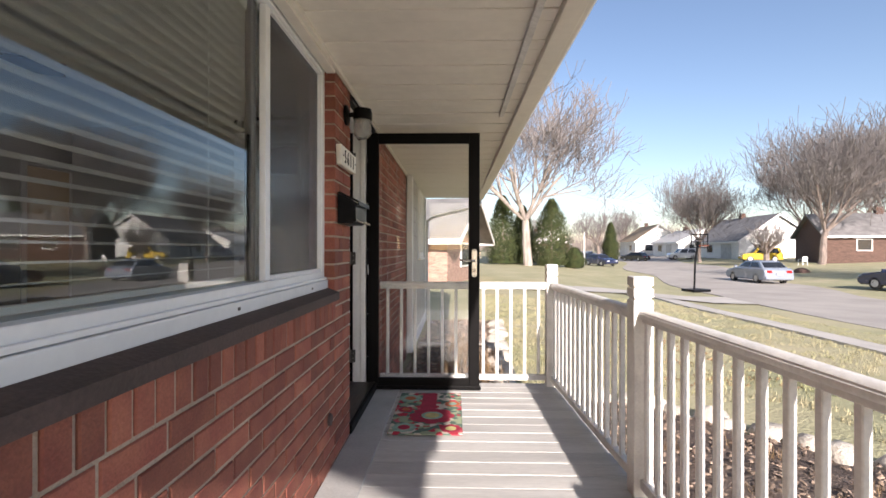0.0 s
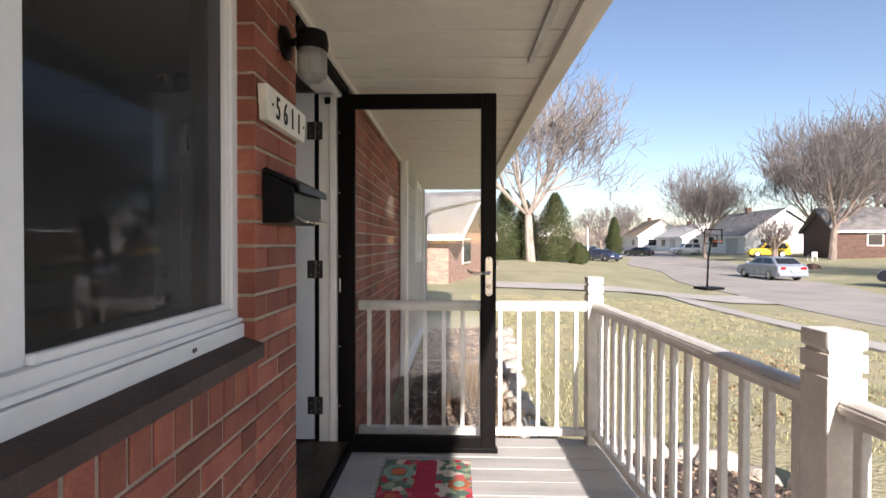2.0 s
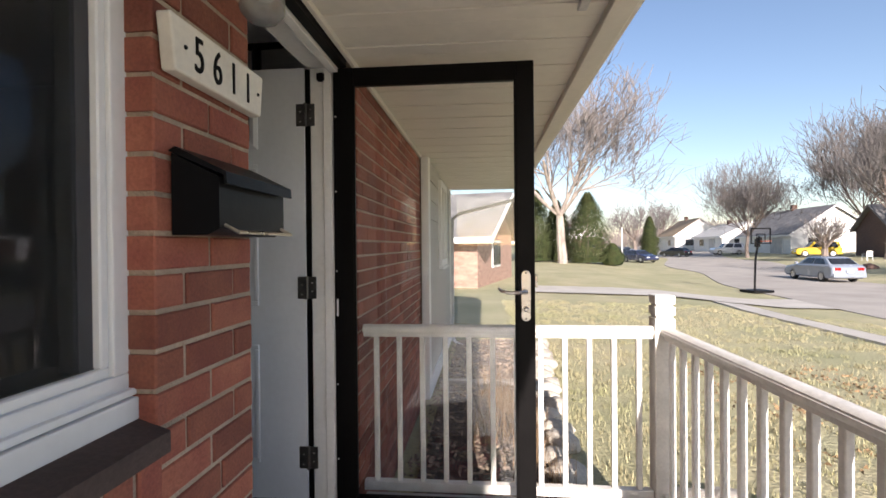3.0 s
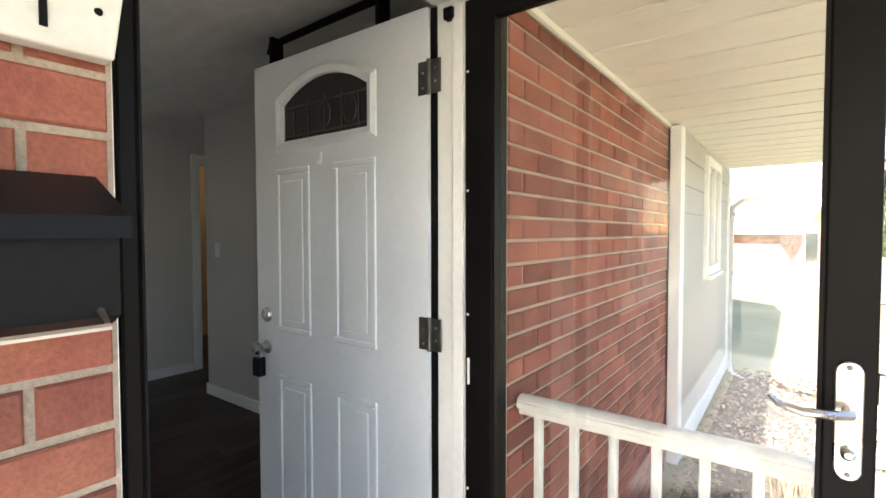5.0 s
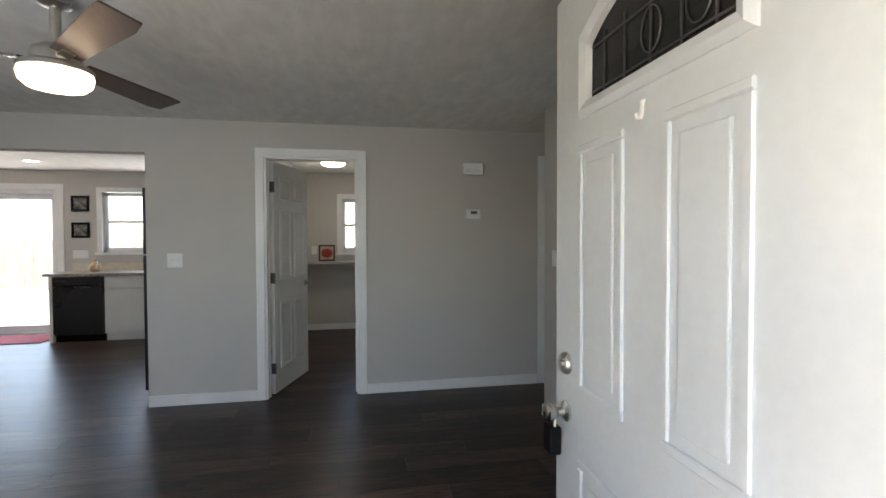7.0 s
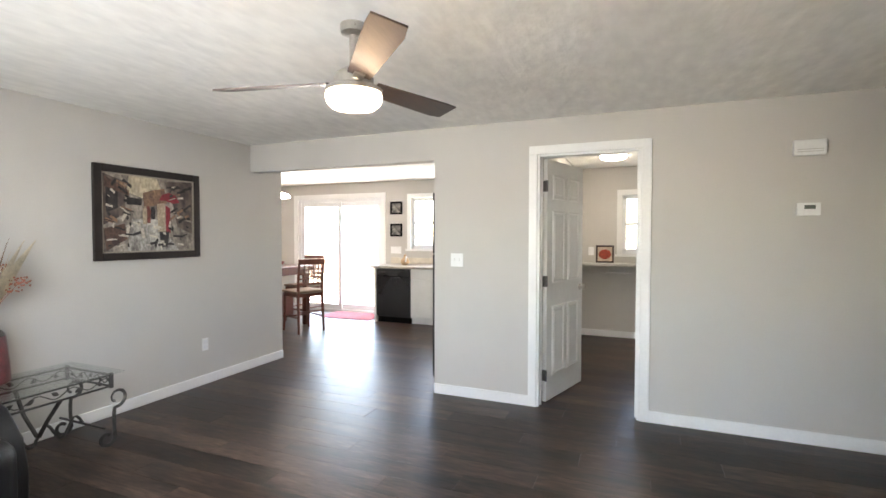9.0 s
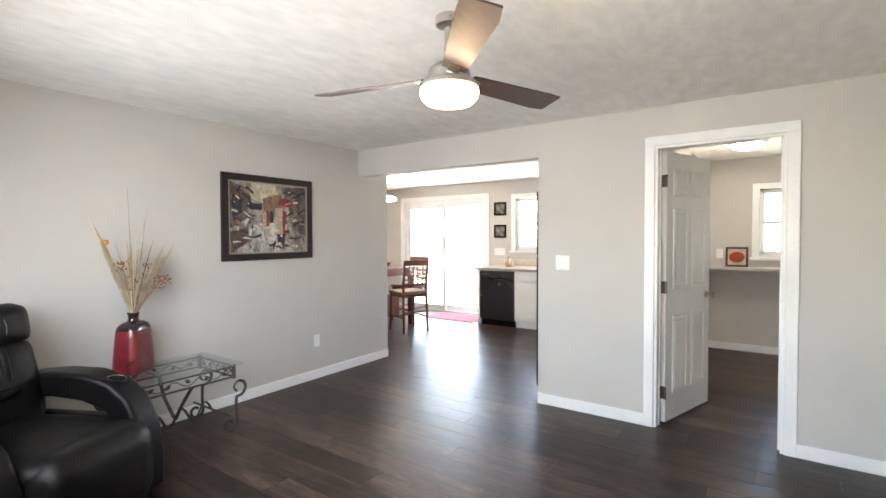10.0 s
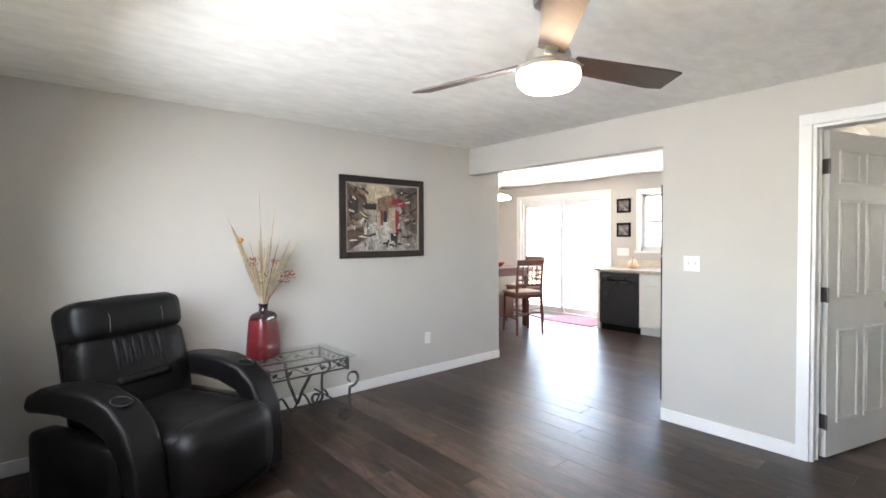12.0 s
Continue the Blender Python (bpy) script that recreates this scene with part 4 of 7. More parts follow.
# ---- living room ----
def puff(x0, x1, y0, y1, z0, z1, r=0.05, cuts=4, bulge=0.0, m=None):
    """A padded, rounded block; bulge swells the middle of its faces."""
    bm = bmesh.new()
    bmesh.ops.create_cube(bm, size=2.0)
    bmesh.ops.subdivide_edges(bm, edges=bm.edges[:], cuts=cuts * 2, use_grid_fill=True)
    h = Vector(((x1 - x0) / 2, (y1 - y0) / 2, (z1 - z0) / 2))
    c = Vector(((x1 + x0) / 2, (y1 + y0) / 2, (z1 + z0) / 2))
    for v in bm.verts:
        p = Vector((v.co.x * h.x, v.co.y * h.y, v.co.z * h.z))
        core = Vector([max(-max(hh - r, 0), min(max(hh - r, 0), q)) for q, hh in zip(p, h)])
        d = p - core
        p = core + d.normalized() * r if d.length > 1e-6 else p
        u = Vector((1 - v.co.x ** 2, 1 - v.co.y ** 2, 1 - v.co.z ** 2))
        n = p.normalized() if p.length else Vector()
        swell = bulge * (max(u.x, 0.0) * max(u.y, 0.0) + max(u.y, 0) * max(u.z, 0) + max(u.x, 0) * max(u.z, 0))
        wr = 0.004 * noise.noise((p + c) * 9.0)
        v.co = p + n * (swell + wr * (1 if bulge else 0)) + c
    if m is not None:
        bmesh.ops.transform(bm, matrix=m, verts=bm.verts)
    return bm


M_LEATHER = mat("black_leather", (0.0042, 0.0038, 0.0038), 0.38, vary=0.25, scale=9, fine=170, bump=0.4, depth=0.004)
M_LEATHER.node_tree.nodes["Principled BSDF"].inputs["Specular IOR Level"].default_value = 0.2
M_CUPRIM = mat("grey_cup_rim", (0.018, 0.018, 0.019), 0.3, vary=0.1)
M_SEAM = mat("grey_thread", (0.10, 0.10, 0.10), 0.7, vary=0.2)
rc = thing("recliner", "black leather power recliner with padded arms and cup holders", "recliner", pose(-1.545, 0.41, FLOOR_Z, 0, 0, 27))
part("base", boxes((-0.30, 0.30, -0.34, 0.30, 0.0, 0.14), bevel=0.01), M_BLACKM, rc)
part("seat_body", puff(-0.29, 0.29, -0.36, 0.34, 0.10, 0.36, 0.05), M_LEATHER, rc, smooth=True)
part("seat_cushion", puff(-0.285, 0.285, -0.28, 0.50, 0.31, 0.465, 0.07, bulge=0.025), M_LEATHER, rc, "plump black seat cushion", smooth=True)
part("footrest", puff(-0.287, 0.287, 0.34, 0.565, 0.06, 0.468, 0.10, bulge=0.012), M_LEATHER, rc, "padded folded footrest", smooth=True)
part("footrest_lip", puff(-0.28, 0.28, 0.34, 0.50, 0.02, 0.09, 0.02), M_LEATHER, rc, smooth=True)
back_m = pose(0, -0.150, 0.40, 12, 0, 0)
back = part("backrest", puff(-0.305, 0.305, -0.13, 0.058, 0.0, 0.46, 0.06, bulge=0.015, m=back_m), M_LEATHER, rc, smooth=True)
part("back_shell", puff(-0.30, 0.30, -0.19, -0.06, -0.10, 0.645, 0.055, m=back_m), M_LEATHER, rc, smooth=True)
part("lumbar_pad", puff(-0.15, 0.15, -0.02, 0.088, 0.175, 0.228, 0.022, bulge=0.006, m=back_m), M_LEATHER, back, "padded lumbar roll", smooth=True)
for i in range(6):
    x = -0.125 + i * 0.05
    part("pleat", puff(x - 0.0245, x + 0.0245, -0.02, 0.066, 0.235, 0.425, 0.02, cuts=2, bulge=0.008, m=back_m), M_LEATHER, back, smooth=True)
head = part("headrest", puff(-0.308, 0.308, -0.18, 0.068, 0.43, 0.655, 0.065, bulge=0.010, m=back_m), M_LEATHER, rc, "padded headrest roll", smooth=True)
for x in (-0.15, 0.15):
    part("seam", tube([back_m @ Vector((x, 0.066, 0.47)), back_m @ Vector((x, 0.081, 0.54)), back_m @ Vector((x, 0.062, 0.60)), back_m @ Vector((x * 0.9, 0.005, 0.652))], 0.0012, 5), M_SEAM, head)
outer = [(-0.39, 0.545), (-0.365, 0.60), (-0.26, 0.645), (-0.10, 0.665), (0.10, 0.66), (0.25, 0.62), (0.36, 0.53), (0.43, 0.38), (0.455, 0.22), (0.45, 0.02)]
inner = [(0.345, 0.02), (0.355, 0.22), (0.32, 0.36), (0.22, 0.47), (0.08, 0.515), (-0.10, 0.53), (-0.26, 0.52), (-0.35, 0.51), (-0.385, 0.52)]
for side in (-1, 1):
    x0, x1 = (0.29, 0.455) if side > 0 else (-0.455, -0.29)
    arm = part("armrest", prism(outer + inner, "x", x0, x1), M_LEATHER, rc, "curved padded armrest", smooth=True)
    rounded(arm, 0.035, 4)
    cx = (x0 + x1) / 2
    part("cup_holder", lathe([(0.046, 0), (0.047, 0.003), (0.042, 0.005), (0.040, 0.001)], 20, m=pose(cx, 0.235, 0.6225, -16, 0, 0)), M_CUPRIM, arm, "glossy cup holder ring", smooth=True)
    # flat black disc stands in for the shaded hollow inside the ring
    part("cup_well", lathe([(0.040, 0.0), (0.040, 0.0015)], 20, m=pose(cx, 0.235, 0.6225, -16, 0, 0)), M_BLACK, arm)
    part("side_panel", puff(x0 + 0.015, x1 - 0.01, -0.40, 0.27, 0.03, 0.42, 0.05, bulge=0.01), M_LEATHER, rc, smooth=True)

# glass-topped scrolled iron side table
M_IRON = mat("antique_iron", (0.10, 0.095, 0.088), 0.42, metal=0.7, vary=0.35, scale=12, fine=90, bump=0.3)
st = thing("side_table", "wrought iron scroll side table with a glass top", "side table", pose(-2.495, 0.0, FLOOR_Z))
TX, TY, TZ = 0.352, 0.285, 0.485
g = part("glass_top", boxes((-TX, TX, -TY, TY, TZ, TZ + 0.010), bevel=0.003), M_TABLEGLASS, st, "clear glass top")
g.visible_shadow = False
for sx, sy in ((1, 1), (1, -1), (-1, 1), (-1, -1)):
    x, y = sx * (TX - 0.055), sy * (TY - 0.055)
    part("corner_post", boxes((x - 0.011, x + 0.011, y - 0.011, y + 0.011, TZ - 0.10, TZ), bevel=0.003), M_IRON, st)
    # an S-shaped strap: curl under the apron, sweep down and in, curl on the floor
    path = []
    for k in range(25):
        a, r = 4.2 - k * 0.25, 0.026 + 0.040 * k / 24
        path.append((x + sx * (0.035 + r * math.cos(a)), y, 0.315 + r * math.sin(a)))
    lean = path[-1][0]
    path += [(lean - sx * 0.004, y, 0.22), (lean - sx * 0.006, y, 0.16), (lean - sx * 0.004, y, 0.10)]
    for k in range(21):
        a, r = -0.2 - k * 0.27, 0.055 - 0.033 * k / 20
        path.append((lean + sx * (r * math.cos(a) - 0.055), y, 0.064 + r * math.sin(a)))
    part("leg", tube(path, 0.0065, 6, flat=1.8), M_IRON, st, "scrolled iron strap leg", smooth=True)
for name, a, b in (("x", -TX + 0.05, TX - 0.05), ("y", -TY + 0.05, TY - 0.05)):
    for s in (-1, 1):
        for z in (TZ - 0.012, TZ - 0.085):
            o = s * ((TY if name == "x" else TX) - 0.055)
            rows = (a, b, o - 0.006, o + 0.006, z - 0.008, z + 0.004) if name == "x" else (o - 0.006, o + 0.006, a, b, z - 0.008, z + 0.004)
            apron = part("apron_bar", boxes(rows, bevel=0.002), M_IRON, st)
        vine = bmesh.new()
        pts = [(a + (b - a) * k / 24, 0.022 * math.sin(k * 0.85)) for k in range(25)]
        tube([(p, o, TZ - 0.05 + q) if name == "x" else (o, p, TZ - 0.05 + q) for p, q in pts], 0.0035, 5, vine)
        vine_ob = part("vine_scroll", vine, M_IRON, st, "twisted iron vine", smooth=True)
        for k in (3, 8, 13, 18, 22):
            p, q = pts[k]
            bm = bmesh.new()
            lathe([(0.002, -0.022), (0.013, -0.004), (0.011, 0.008), (0.001, 0.024)], 8, bm, pose(0, 0, 0, 0, 60 if k % 2 else -60, 0) @ Matrix.Diagonal((1, 0.3, 1, 1)))
            spot = Vector((p, o, TZ - 0.05 - q * 0.4)) if name == "x" else Vector((o, p, TZ - 0.05 - q * 0.4))
            bmesh.ops.transform(bm, matrix=Matrix.Translation(spot) @ pose(0, 0, 0, 0, 0, 0 if name == "x" else 90), verts=bm.verts)
            part("leaf", bm, M_IRON, vine_ob, smooth=True)
low = [(-TX + 0.10 + (2 * TX - 0.20) * k / 30, 0.0, 0.14 + 0.055 * math.sin(k * 0.63)) for k in range(31)]
part("stretcher_scroll", tube(low, 0.006, 6, flat=1.6), M_IRON, st, smooth=True)
for s in (-1, 1):
    o = s * (TX - 0.104)
    part("cross_bar", boxes((o - 0.005, o + 0.005, -TY + 0.05, TY - 0.05, 0.128, 0.142), bevel=0.002), M_IRON, st)
    part("strut", tube([(0.0, s * (TY - 0.055), TZ - 0.09), (0.012, s * 0.12, 0.26), (0.0, s * 0.01, 0.14)], 0.007, 6, flat=1.8), M_IRON, st)

# red glazed vase with dried stems
M_REDV = mat("red_glaze", (0.15, 0.014, 0.017), 0.3, vary=0.35, scale=5, fine=40, bump=0.05, coat=0.15)
M_DARKV = mat("dark_glaze", (0.03, 0.012, 0.012), 0.15, vary=0.3, scale=8, fine=40, coat=0.5)
vz = thing("vase", "tall tapered red glazed vase with a dark neck", "vase", pose(-2.30, -0.13, FLOOR_Z + TZ + 0.011, 0, 0, 35))
rows = [(0.116, 0.0), (0.121, 0.006), (0.117, 0.10), (0.107, 0.22), (0.100, 0.283), (0.094, 0.300), (0.084, 0.316), (0.062, 0.330), (0.036, 0.338)]
bm = bmesh.new()
rings = []
for r, z in rows:
    ring = []
    for k in range(32):
        a = 2 * math.pi * k / 32
        q = (abs(math.cos(a)) ** 5 + abs(math.sin(a)) ** 5) ** (-1 / 5)
        ring.append(bm.verts.new((r * q * math.cos(a), 0.72 * r * q * math.sin(a), z)))
    rings.append(ring)
for a, b in zip(rings, rings[1:]):
    for k in range(32):
        bm.faces.new((a[k], a[(k + 1) % 32], b[(k + 1) % 32], b[k]))
bm.faces.new(rings[0][::-1])
body = part("body", bm, M_REDV, vz, "deep red glazed body with dark shoulders", smooth=True)
body.data.materials.append(M_DARKV)
for f in body.data.polygons:
    if f.center.z > 0.29:
        f.material_index = 1
part("neck", lathe([(0.038, 0.334), (0.034, 0.342), (0.031, 0.352), (0.032, 0.376), (0.038, 0.388), (0.037, 0.393), (0.028, 0.390), (0.025, 0.36)], 24), M_DARKV, vz, "nearly black neck and lip", smooth=True)

M_STRAW = mat("dried_straw", (0.50, 0.38, 0.22), 0.85, vary=0.25, scale=20, fine=90)
M_PALE = mat("pale_dried_leaf", (0.62, 0.55, 0.42), 0.85, vary=0.2, scale=14, fine=70)
M_RUST = mat("rust_dried_bloom", (0.32, 0.11, 0.06), 0.9, vary=0.3, scale=20, fine=90)
ar = thing("dried_arrangement", "tall dried grasses, pods and rust blooms in the vase", "dried flowers", pose(-2.30, -0.13, FLOOR_Z + TZ + 0.37))
rnd = random.Random(5)


def stem(lean, turn, length, material, name, r=0.003, tip=0.0008, curve=0.15):
    pts = []
    for k in range(8):
        u = k / 7
        s = lean * (u + curve * u * u)
        pts.append((s * math.cos(turn) * length, s * math.sin(turn) * length * 0.55, u * length * (1 - 0.12 * lean * u)))
    return part(name, tube(pts, [r + (tip - r) * k / 7 for k in range(8)], 5), material, ar, smooth=True), pts


M_BROWNS = mat("brown_dried_stem", (0.20, 0.115, 0.06), 0.9, vary=0.3, scale=20, fine=90)
for i in range(64):
    stem(rnd.uniform(0.03, 0.32), rnd.uniform(0, 6.28), rnd.uniform(0.20, 0.56), (M_STRAW, M_BROWNS, M_PALE, M_STRAW)[i % 4], "stem", 0.0036)
stem(0.02, 0.0, 0.86, M_BROWNS, "stem", 0.0022)


def blade(lean, turn, length, wide):
    bm = bmesh.new()
    prev = None
    for k in range(10):
        u = k / 9
        s = lean * u * (1 + 0.3 * u) * length
        w = wide * math.sin(math.pi * min(0.12 + u * 0.88, 0.985))
        c = Vector((s * math.cos(turn), s * math.sin(turn) * 0.55, u * length))
        d = Vector((0.85, 0.45, -lean * math.cos(turn))) * w
        row = [bm.verts.new(c - d), bm.verts.new(c + Vector((0, 0.006, 0))), bm.verts.new(c + d)]
        if prev:
            for a in range(2):
                bm.faces.new((prev[a], prev[a + 1], row[a + 1], row[a]))
        prev = row
    bmesh.ops.solidify(bm, geom=bm.faces[:], thickness=0.0015)
    part("leaf", bm, M_PALE, ar, smooth=True)


blade(0.45, 3.3, 0.50, 0.036)
blade(0.30, 0.2, 0.66, 0.030)
blade(0.22, 3.2, 0.34, 0.022)
blade(0.18, 0.4, 0.40, 0.020)
blade(0.10, 2.8, 0.74, 0.012)
blade(0.32, 3.0, 0.50, 0.028)
blade(0.12, 4.6, 0.60, 0.012)
for lean, turn, length in ((0.28, 0.3, 0.52),):
    o, pts = stem(lean, turn, length, M_STRAW, "stem")
    part("seed_pod", lathe([(0.004, -0.018), (0.016, -0.008), (0.018, 0.004), (0.009, 0.018)], 10, m=Matrix.Translation(pts[-1])), mat("orange_pod", (0.55, 0.22, 0.04), 0.7, vary=0.2, scale=20), ar, "orange dried pod", smooth=True)
for lean, turn, length in ((0.50, 3.5, 0.26), (0.58, 3.3, 0.22), (0.45, 3.9, 0.30), (0.70, 3.4, 0.26), (0.30, 3.6, 0.34), (0.25, 0.6, 0.36)):
    o, pts = stem(lean, turn, length, M_RUST, "stem")
    bm = bmesh.new()
    for k in range(22):
        p = Vector(pts[-1]) + Vector((rnd.uniform(-0.05, 0.035), rnd.uniform(-0.03, 0.03), rnd.uniform(-0.03, 0.03)))
        lathe([(0.002, -0.006), (0.007, 0), (0.003, 0.006)], 5, bm, Matrix.Translation(p) @ pose(0, 0, 0, rnd.uniform(0, 90), rnd.uniform(0, 90), 0))
    part("bloom", bm, M_RUST, ar, "rust coloured dried bloom")
bm = bmesh.new()
for k in range(16):
    lathe([(0.003, -0.008), (0.009, 0), (0.004, 0.008)], 6, bm, Matrix.Translation((rnd.uniform(-0.03, 0.03), rnd.uniform(-0.03, 0.03), 0.22 + rnd.uniform(-0.05, 0.05))))
part("bloom", bm, mat("olive_seed_head", (0.28, 0.20, 0.06), 0.9, vary=0.3, scale=20), ar, "olive seed heads")

# framed street painting
pt = thing("framed_painting", "dark framed painting of a rainy street scene", "painting", pose(-3.475, LEFT_Y, 1.625))
PW, PH, FW = 0.455, 0.365, 0.058
M_PFRAME = mat("espresso_frame", (0.018, 0.012, 0.010), 0.4, vary=0.3, scale=5, fine=60, bump=0.1)
for n, r in (("side", (-PW, -PW + FW, 0, 0.03, -PH, PH)), ("side", (PW - FW, PW, 0, 0.03, -PH, PH)), ("top", (-PW + FW, PW - FW, 0, 0.03, PH - FW, PH)), ("bottom", (-PW + FW, PW - FW, 0, 0.03, -PH, -PH + FW))):
    part("frame_" + n, boxes(r, bevel=0.006), M_PFRAME, pt)
part("liner", boxes((-PW + FW, -PW + FW + 0.01, 0.004, 0.022, -PH + FW, PH - FW), (PW - FW - 0.01, PW - FW, 0.004, 0.022, -PH + FW, PH - FW), (-PW + FW, PW - FW, 0.004, 0.022, PH - FW - 0.01, PH - FW), (-PW + FW, PW - FW, 0.004, 0.022, -PH + FW, -PH + FW + 0.01)), mat("pewter_liner", (0.32, 0.28, 0.23), 0.5, vary=0.2), pt, "pewter inner liner")


def daub(name, a, b, scale, c=(0.3, 0.3, 0.3)):
    return mat(name, a, 0.6, vary=0.5, scale=scale, fine=scale * 4, bump=0.3, second=b, stretch=(1, 1, 0.55))


canvas = part("canvas", boxes((-PW + FW, PW - FW, 0.002, 0.010, -PH + FW, PH - FW)), daub("painted_street", (0.42, 0.37, 0.31), (0.12, 0.10, 0.09), 14), pt, "mottled grey and tan brushwork")
# in the picture plane, +x of the thing is to the viewer's left
shapes = [
    ("painted_sky", [(0.18, 0.30), (-0.05, 0.30), (-0.10, 0.18), (0.05, 0.12), (0.20, 0.17)], daub("daub_cream", (0.62, 0.54, 0.38), (0.45, 0.38, 0.28), 12)),
    ("painted_facade", [(0.39, 0.30), (0.22, 0.25), (0.21, 0.0), (0.39, -0.10)], daub("daub_dark", (0.05, 0.04, 0.04), (0.20, 0.15, 0.12), 18)),
    ("painted_window", [(0.36, 0.20), (0.27, 0.18), (0.27, 0.04), (0.36, 0.0)], daub("daub_black", (0.015, 0.013, 0.013), (0.05, 0.04, 0.04), 18)),
    ("painted_awning", [(0.37, 0.28), (0.18, 0.18), (0.18, 0.14), (0.37, 0.20)], daub("daub_brown", (0.16, 0.09, 0.06), (0.05, 0.03, 0.03), 18)),
    ("painted_sign", [(0.20, 0.13), (0.08, 0.12), (0.08, 0.07), (0.20, 0.07)], daub("daub_black", (0.015, 0.013, 0.013), (0.05, 0.04, 0.04), 18)),
    ("painted_rooftops", [(0.07, 0.17), (-0.02, 0.20), (-0.12, 0.22), (-0.14, 0.10), (0.06, 0.05)], daub("daub_tan", (0.34, 0.20, 0.12), (0.14, 0.08, 0.06), 20)),
    ("painted_facade", [(-0.14, 0.28), (-0.39, 0.30), (-0.39, -0.05), (-0.22, 0.02)], daub("daub_dark", (0.05, 0.04, 0.04), (0.20, 0.15, 0.12), 18)),
    ("painted_pavement", [(0.16, -0.04), (-0.05, -0.04), (-0.25, -0.30), (0.20, -0.30)], daub("daub_wet", (0.58, 0.55, 0.50), (0.16, 0.14, 0.13), 16)),
    ("painted_bench", [(0.38, -0.12), (0.22, -0.08), (0.20, -0.20), (0.36, -0.29)], daub("daub_brown", (0.16, 0.09, 0.06), (0.05, 0.03, 0.03), 18)),
    ("painted_crates", [(-0.22, -0.02), (-0.38, -0.06), (-0.38, -0.16), (-0.24, -0.10)], daub("daub_dark", (0.05, 0.04, 0.04), (0.20, 0.15, 0.12), 18)),
    ("painted_red_dab", [(0.07, 0.06), (0.02, 0.06), (0.02, -0.04), (0.07, -0.04)], daub("daub_rust", (0.28, 0.08, 0.06), (0.16, 0.05, 0.04), 20)),
    ("painted_umbrella", [(-0.07, 0.12), (-0.10, 0.17), (-0.16, 0.19), (-0.22, 0.17), (-0.26, 0.11), (-0.20, 0.10), (-0.13, 0.12)], daub("daub_red", (0.34, 0.035, 0.05), (0.20, 0.02, 0.03), 20)),
    ("painted_pale_shape", [(-0.05, 0.09), (-0.12, 0.10), (-0.13, -0.14), (-0.06, -0.14)], daub("daub_pale", (0.52, 0.42, 0.31), (0.36, 0.28, 0.20), 20)),
    ("painted_red_shape", [(-0.13, 0.08), (-0.17, 0.06), (-0.17, -0.15), (-0.13, -0.15)], daub("daub_red", (0.34, 0.035, 0.05), (0.20, 0.02, 0.03), 20)),
    ("painted_shadow", [(-0.07, -0.14), (-0.16, -0.14), (-0.14, -0.27), (-0.08, -0.27)], daub("daub_black", (0.015, 0.013, 0.013), (0.05, 0.04, 0.04), 18)),
]
for k, (name, pts, m) in enumerate(shapes):
    part(name, prism(pts, "y", 0.0095, 0.0104 + 0.0002 * k), m, canvas)
# loose brush strokes: dark eaves and shutters, pale wet glints, warm dabs along the street
stroke_rnd = random.Random(31)
DARKS, PALES, WARMS = daub("daub_black", (0, 0, 0), (0, 0, 0), 18), daub("daub_glint", (0.68, 0.62, 0.52), (0.50, 0.44, 0.36), 20), daub("daub_tan", (0, 0, 0), (0, 0, 0), 20)
for k in range(90):
    z = stroke_rnd.uniform(-0.29, 0.27)
    wet = z < -0.06
    x = stroke_rnd.uniform(-0.20, 0.20) if wet and k % 3 else stroke_rnd.choice((stroke_rnd.uniform(0.17, 0.37), stroke_rnd.uniform(-0.37, -0.18)))
    if not wet and -0.18 < x < -0.05:
        continue
    m = (PALES if k % 2 else DARKS) if wet else (DARKS, DARKS, WARMS, PALES)[k % 4]
    w, h = stroke_rnd.uniform(0.012, 0.05), stroke_rnd.uniform(0.004, 0.014)
    if k % 5 == 0:
        w, h = h, w
    tilt = stroke_rnd.uniform(-0.35, 0.35) + (0.4 if x > 0 else -0.4) * (0 if wet else 1)
    c, q = math.cos(tilt), math.sin(tilt)
    x, z = max(min(x, 0.335), -0.335), max(min(z, 0.235), -0.25)
    pts = [(x + a * c - b * q, z + a * q + b * c) for a, b in ((-w, -h), (w, -h * 0.6), (w * 0.9, h), (-w * 0.8, h * 0.7))]
    part("brush_stroke", prism(pts, "y", 0.0095, 0.0136 + 0.00002 * k), m, canvas)
for px, tall, m in ((0.055, 0.13, "daub_pale"), (0.025, 0.12, "daub_rust"), (-0.015, 0.09, "daub_black")):
    pts = [(px + 0.016, 0.05 - tall), (px - 0.014, 0.05 - tall), (px - 0.018, 0.03), (px - 0.006, 0.065), (px + 0.010, 0.065), (px + 0.018, 0.03)]
    part("painted_far_shape", prism(pts, "y", 0.0095, 0.0165), MATS[m], canvas)

# ceiling fan
fn = thing("ceiling_fan", "brushed nickel ceiling fan with three dark blades and lit bowl", "ceiling fan", pose(-2.575, 2.24, CEIL_Z) @ Matrix.Scale(0.93, 4))
part("canopy", lathe([(0.062, 0.0), (0.064, -0.012), (0.060, -0.040), (0.030, -0.052)], 28), M_NICKEL, fn, smooth=True)
part("downrod", lathe([(0.021, -0.05), (0.021, -0.22), (0.032, -0.225)], 18), M_NICKEL, fn, smooth=True)
part("motor_housing", lathe([(0.034, -0.125), (0.06, -0.135), (0.088, -0.155), (0.094, -0.17), (0.094, -0.205), (0.085, -0.21)], 32), M_NICKEL, fn, smooth=True)
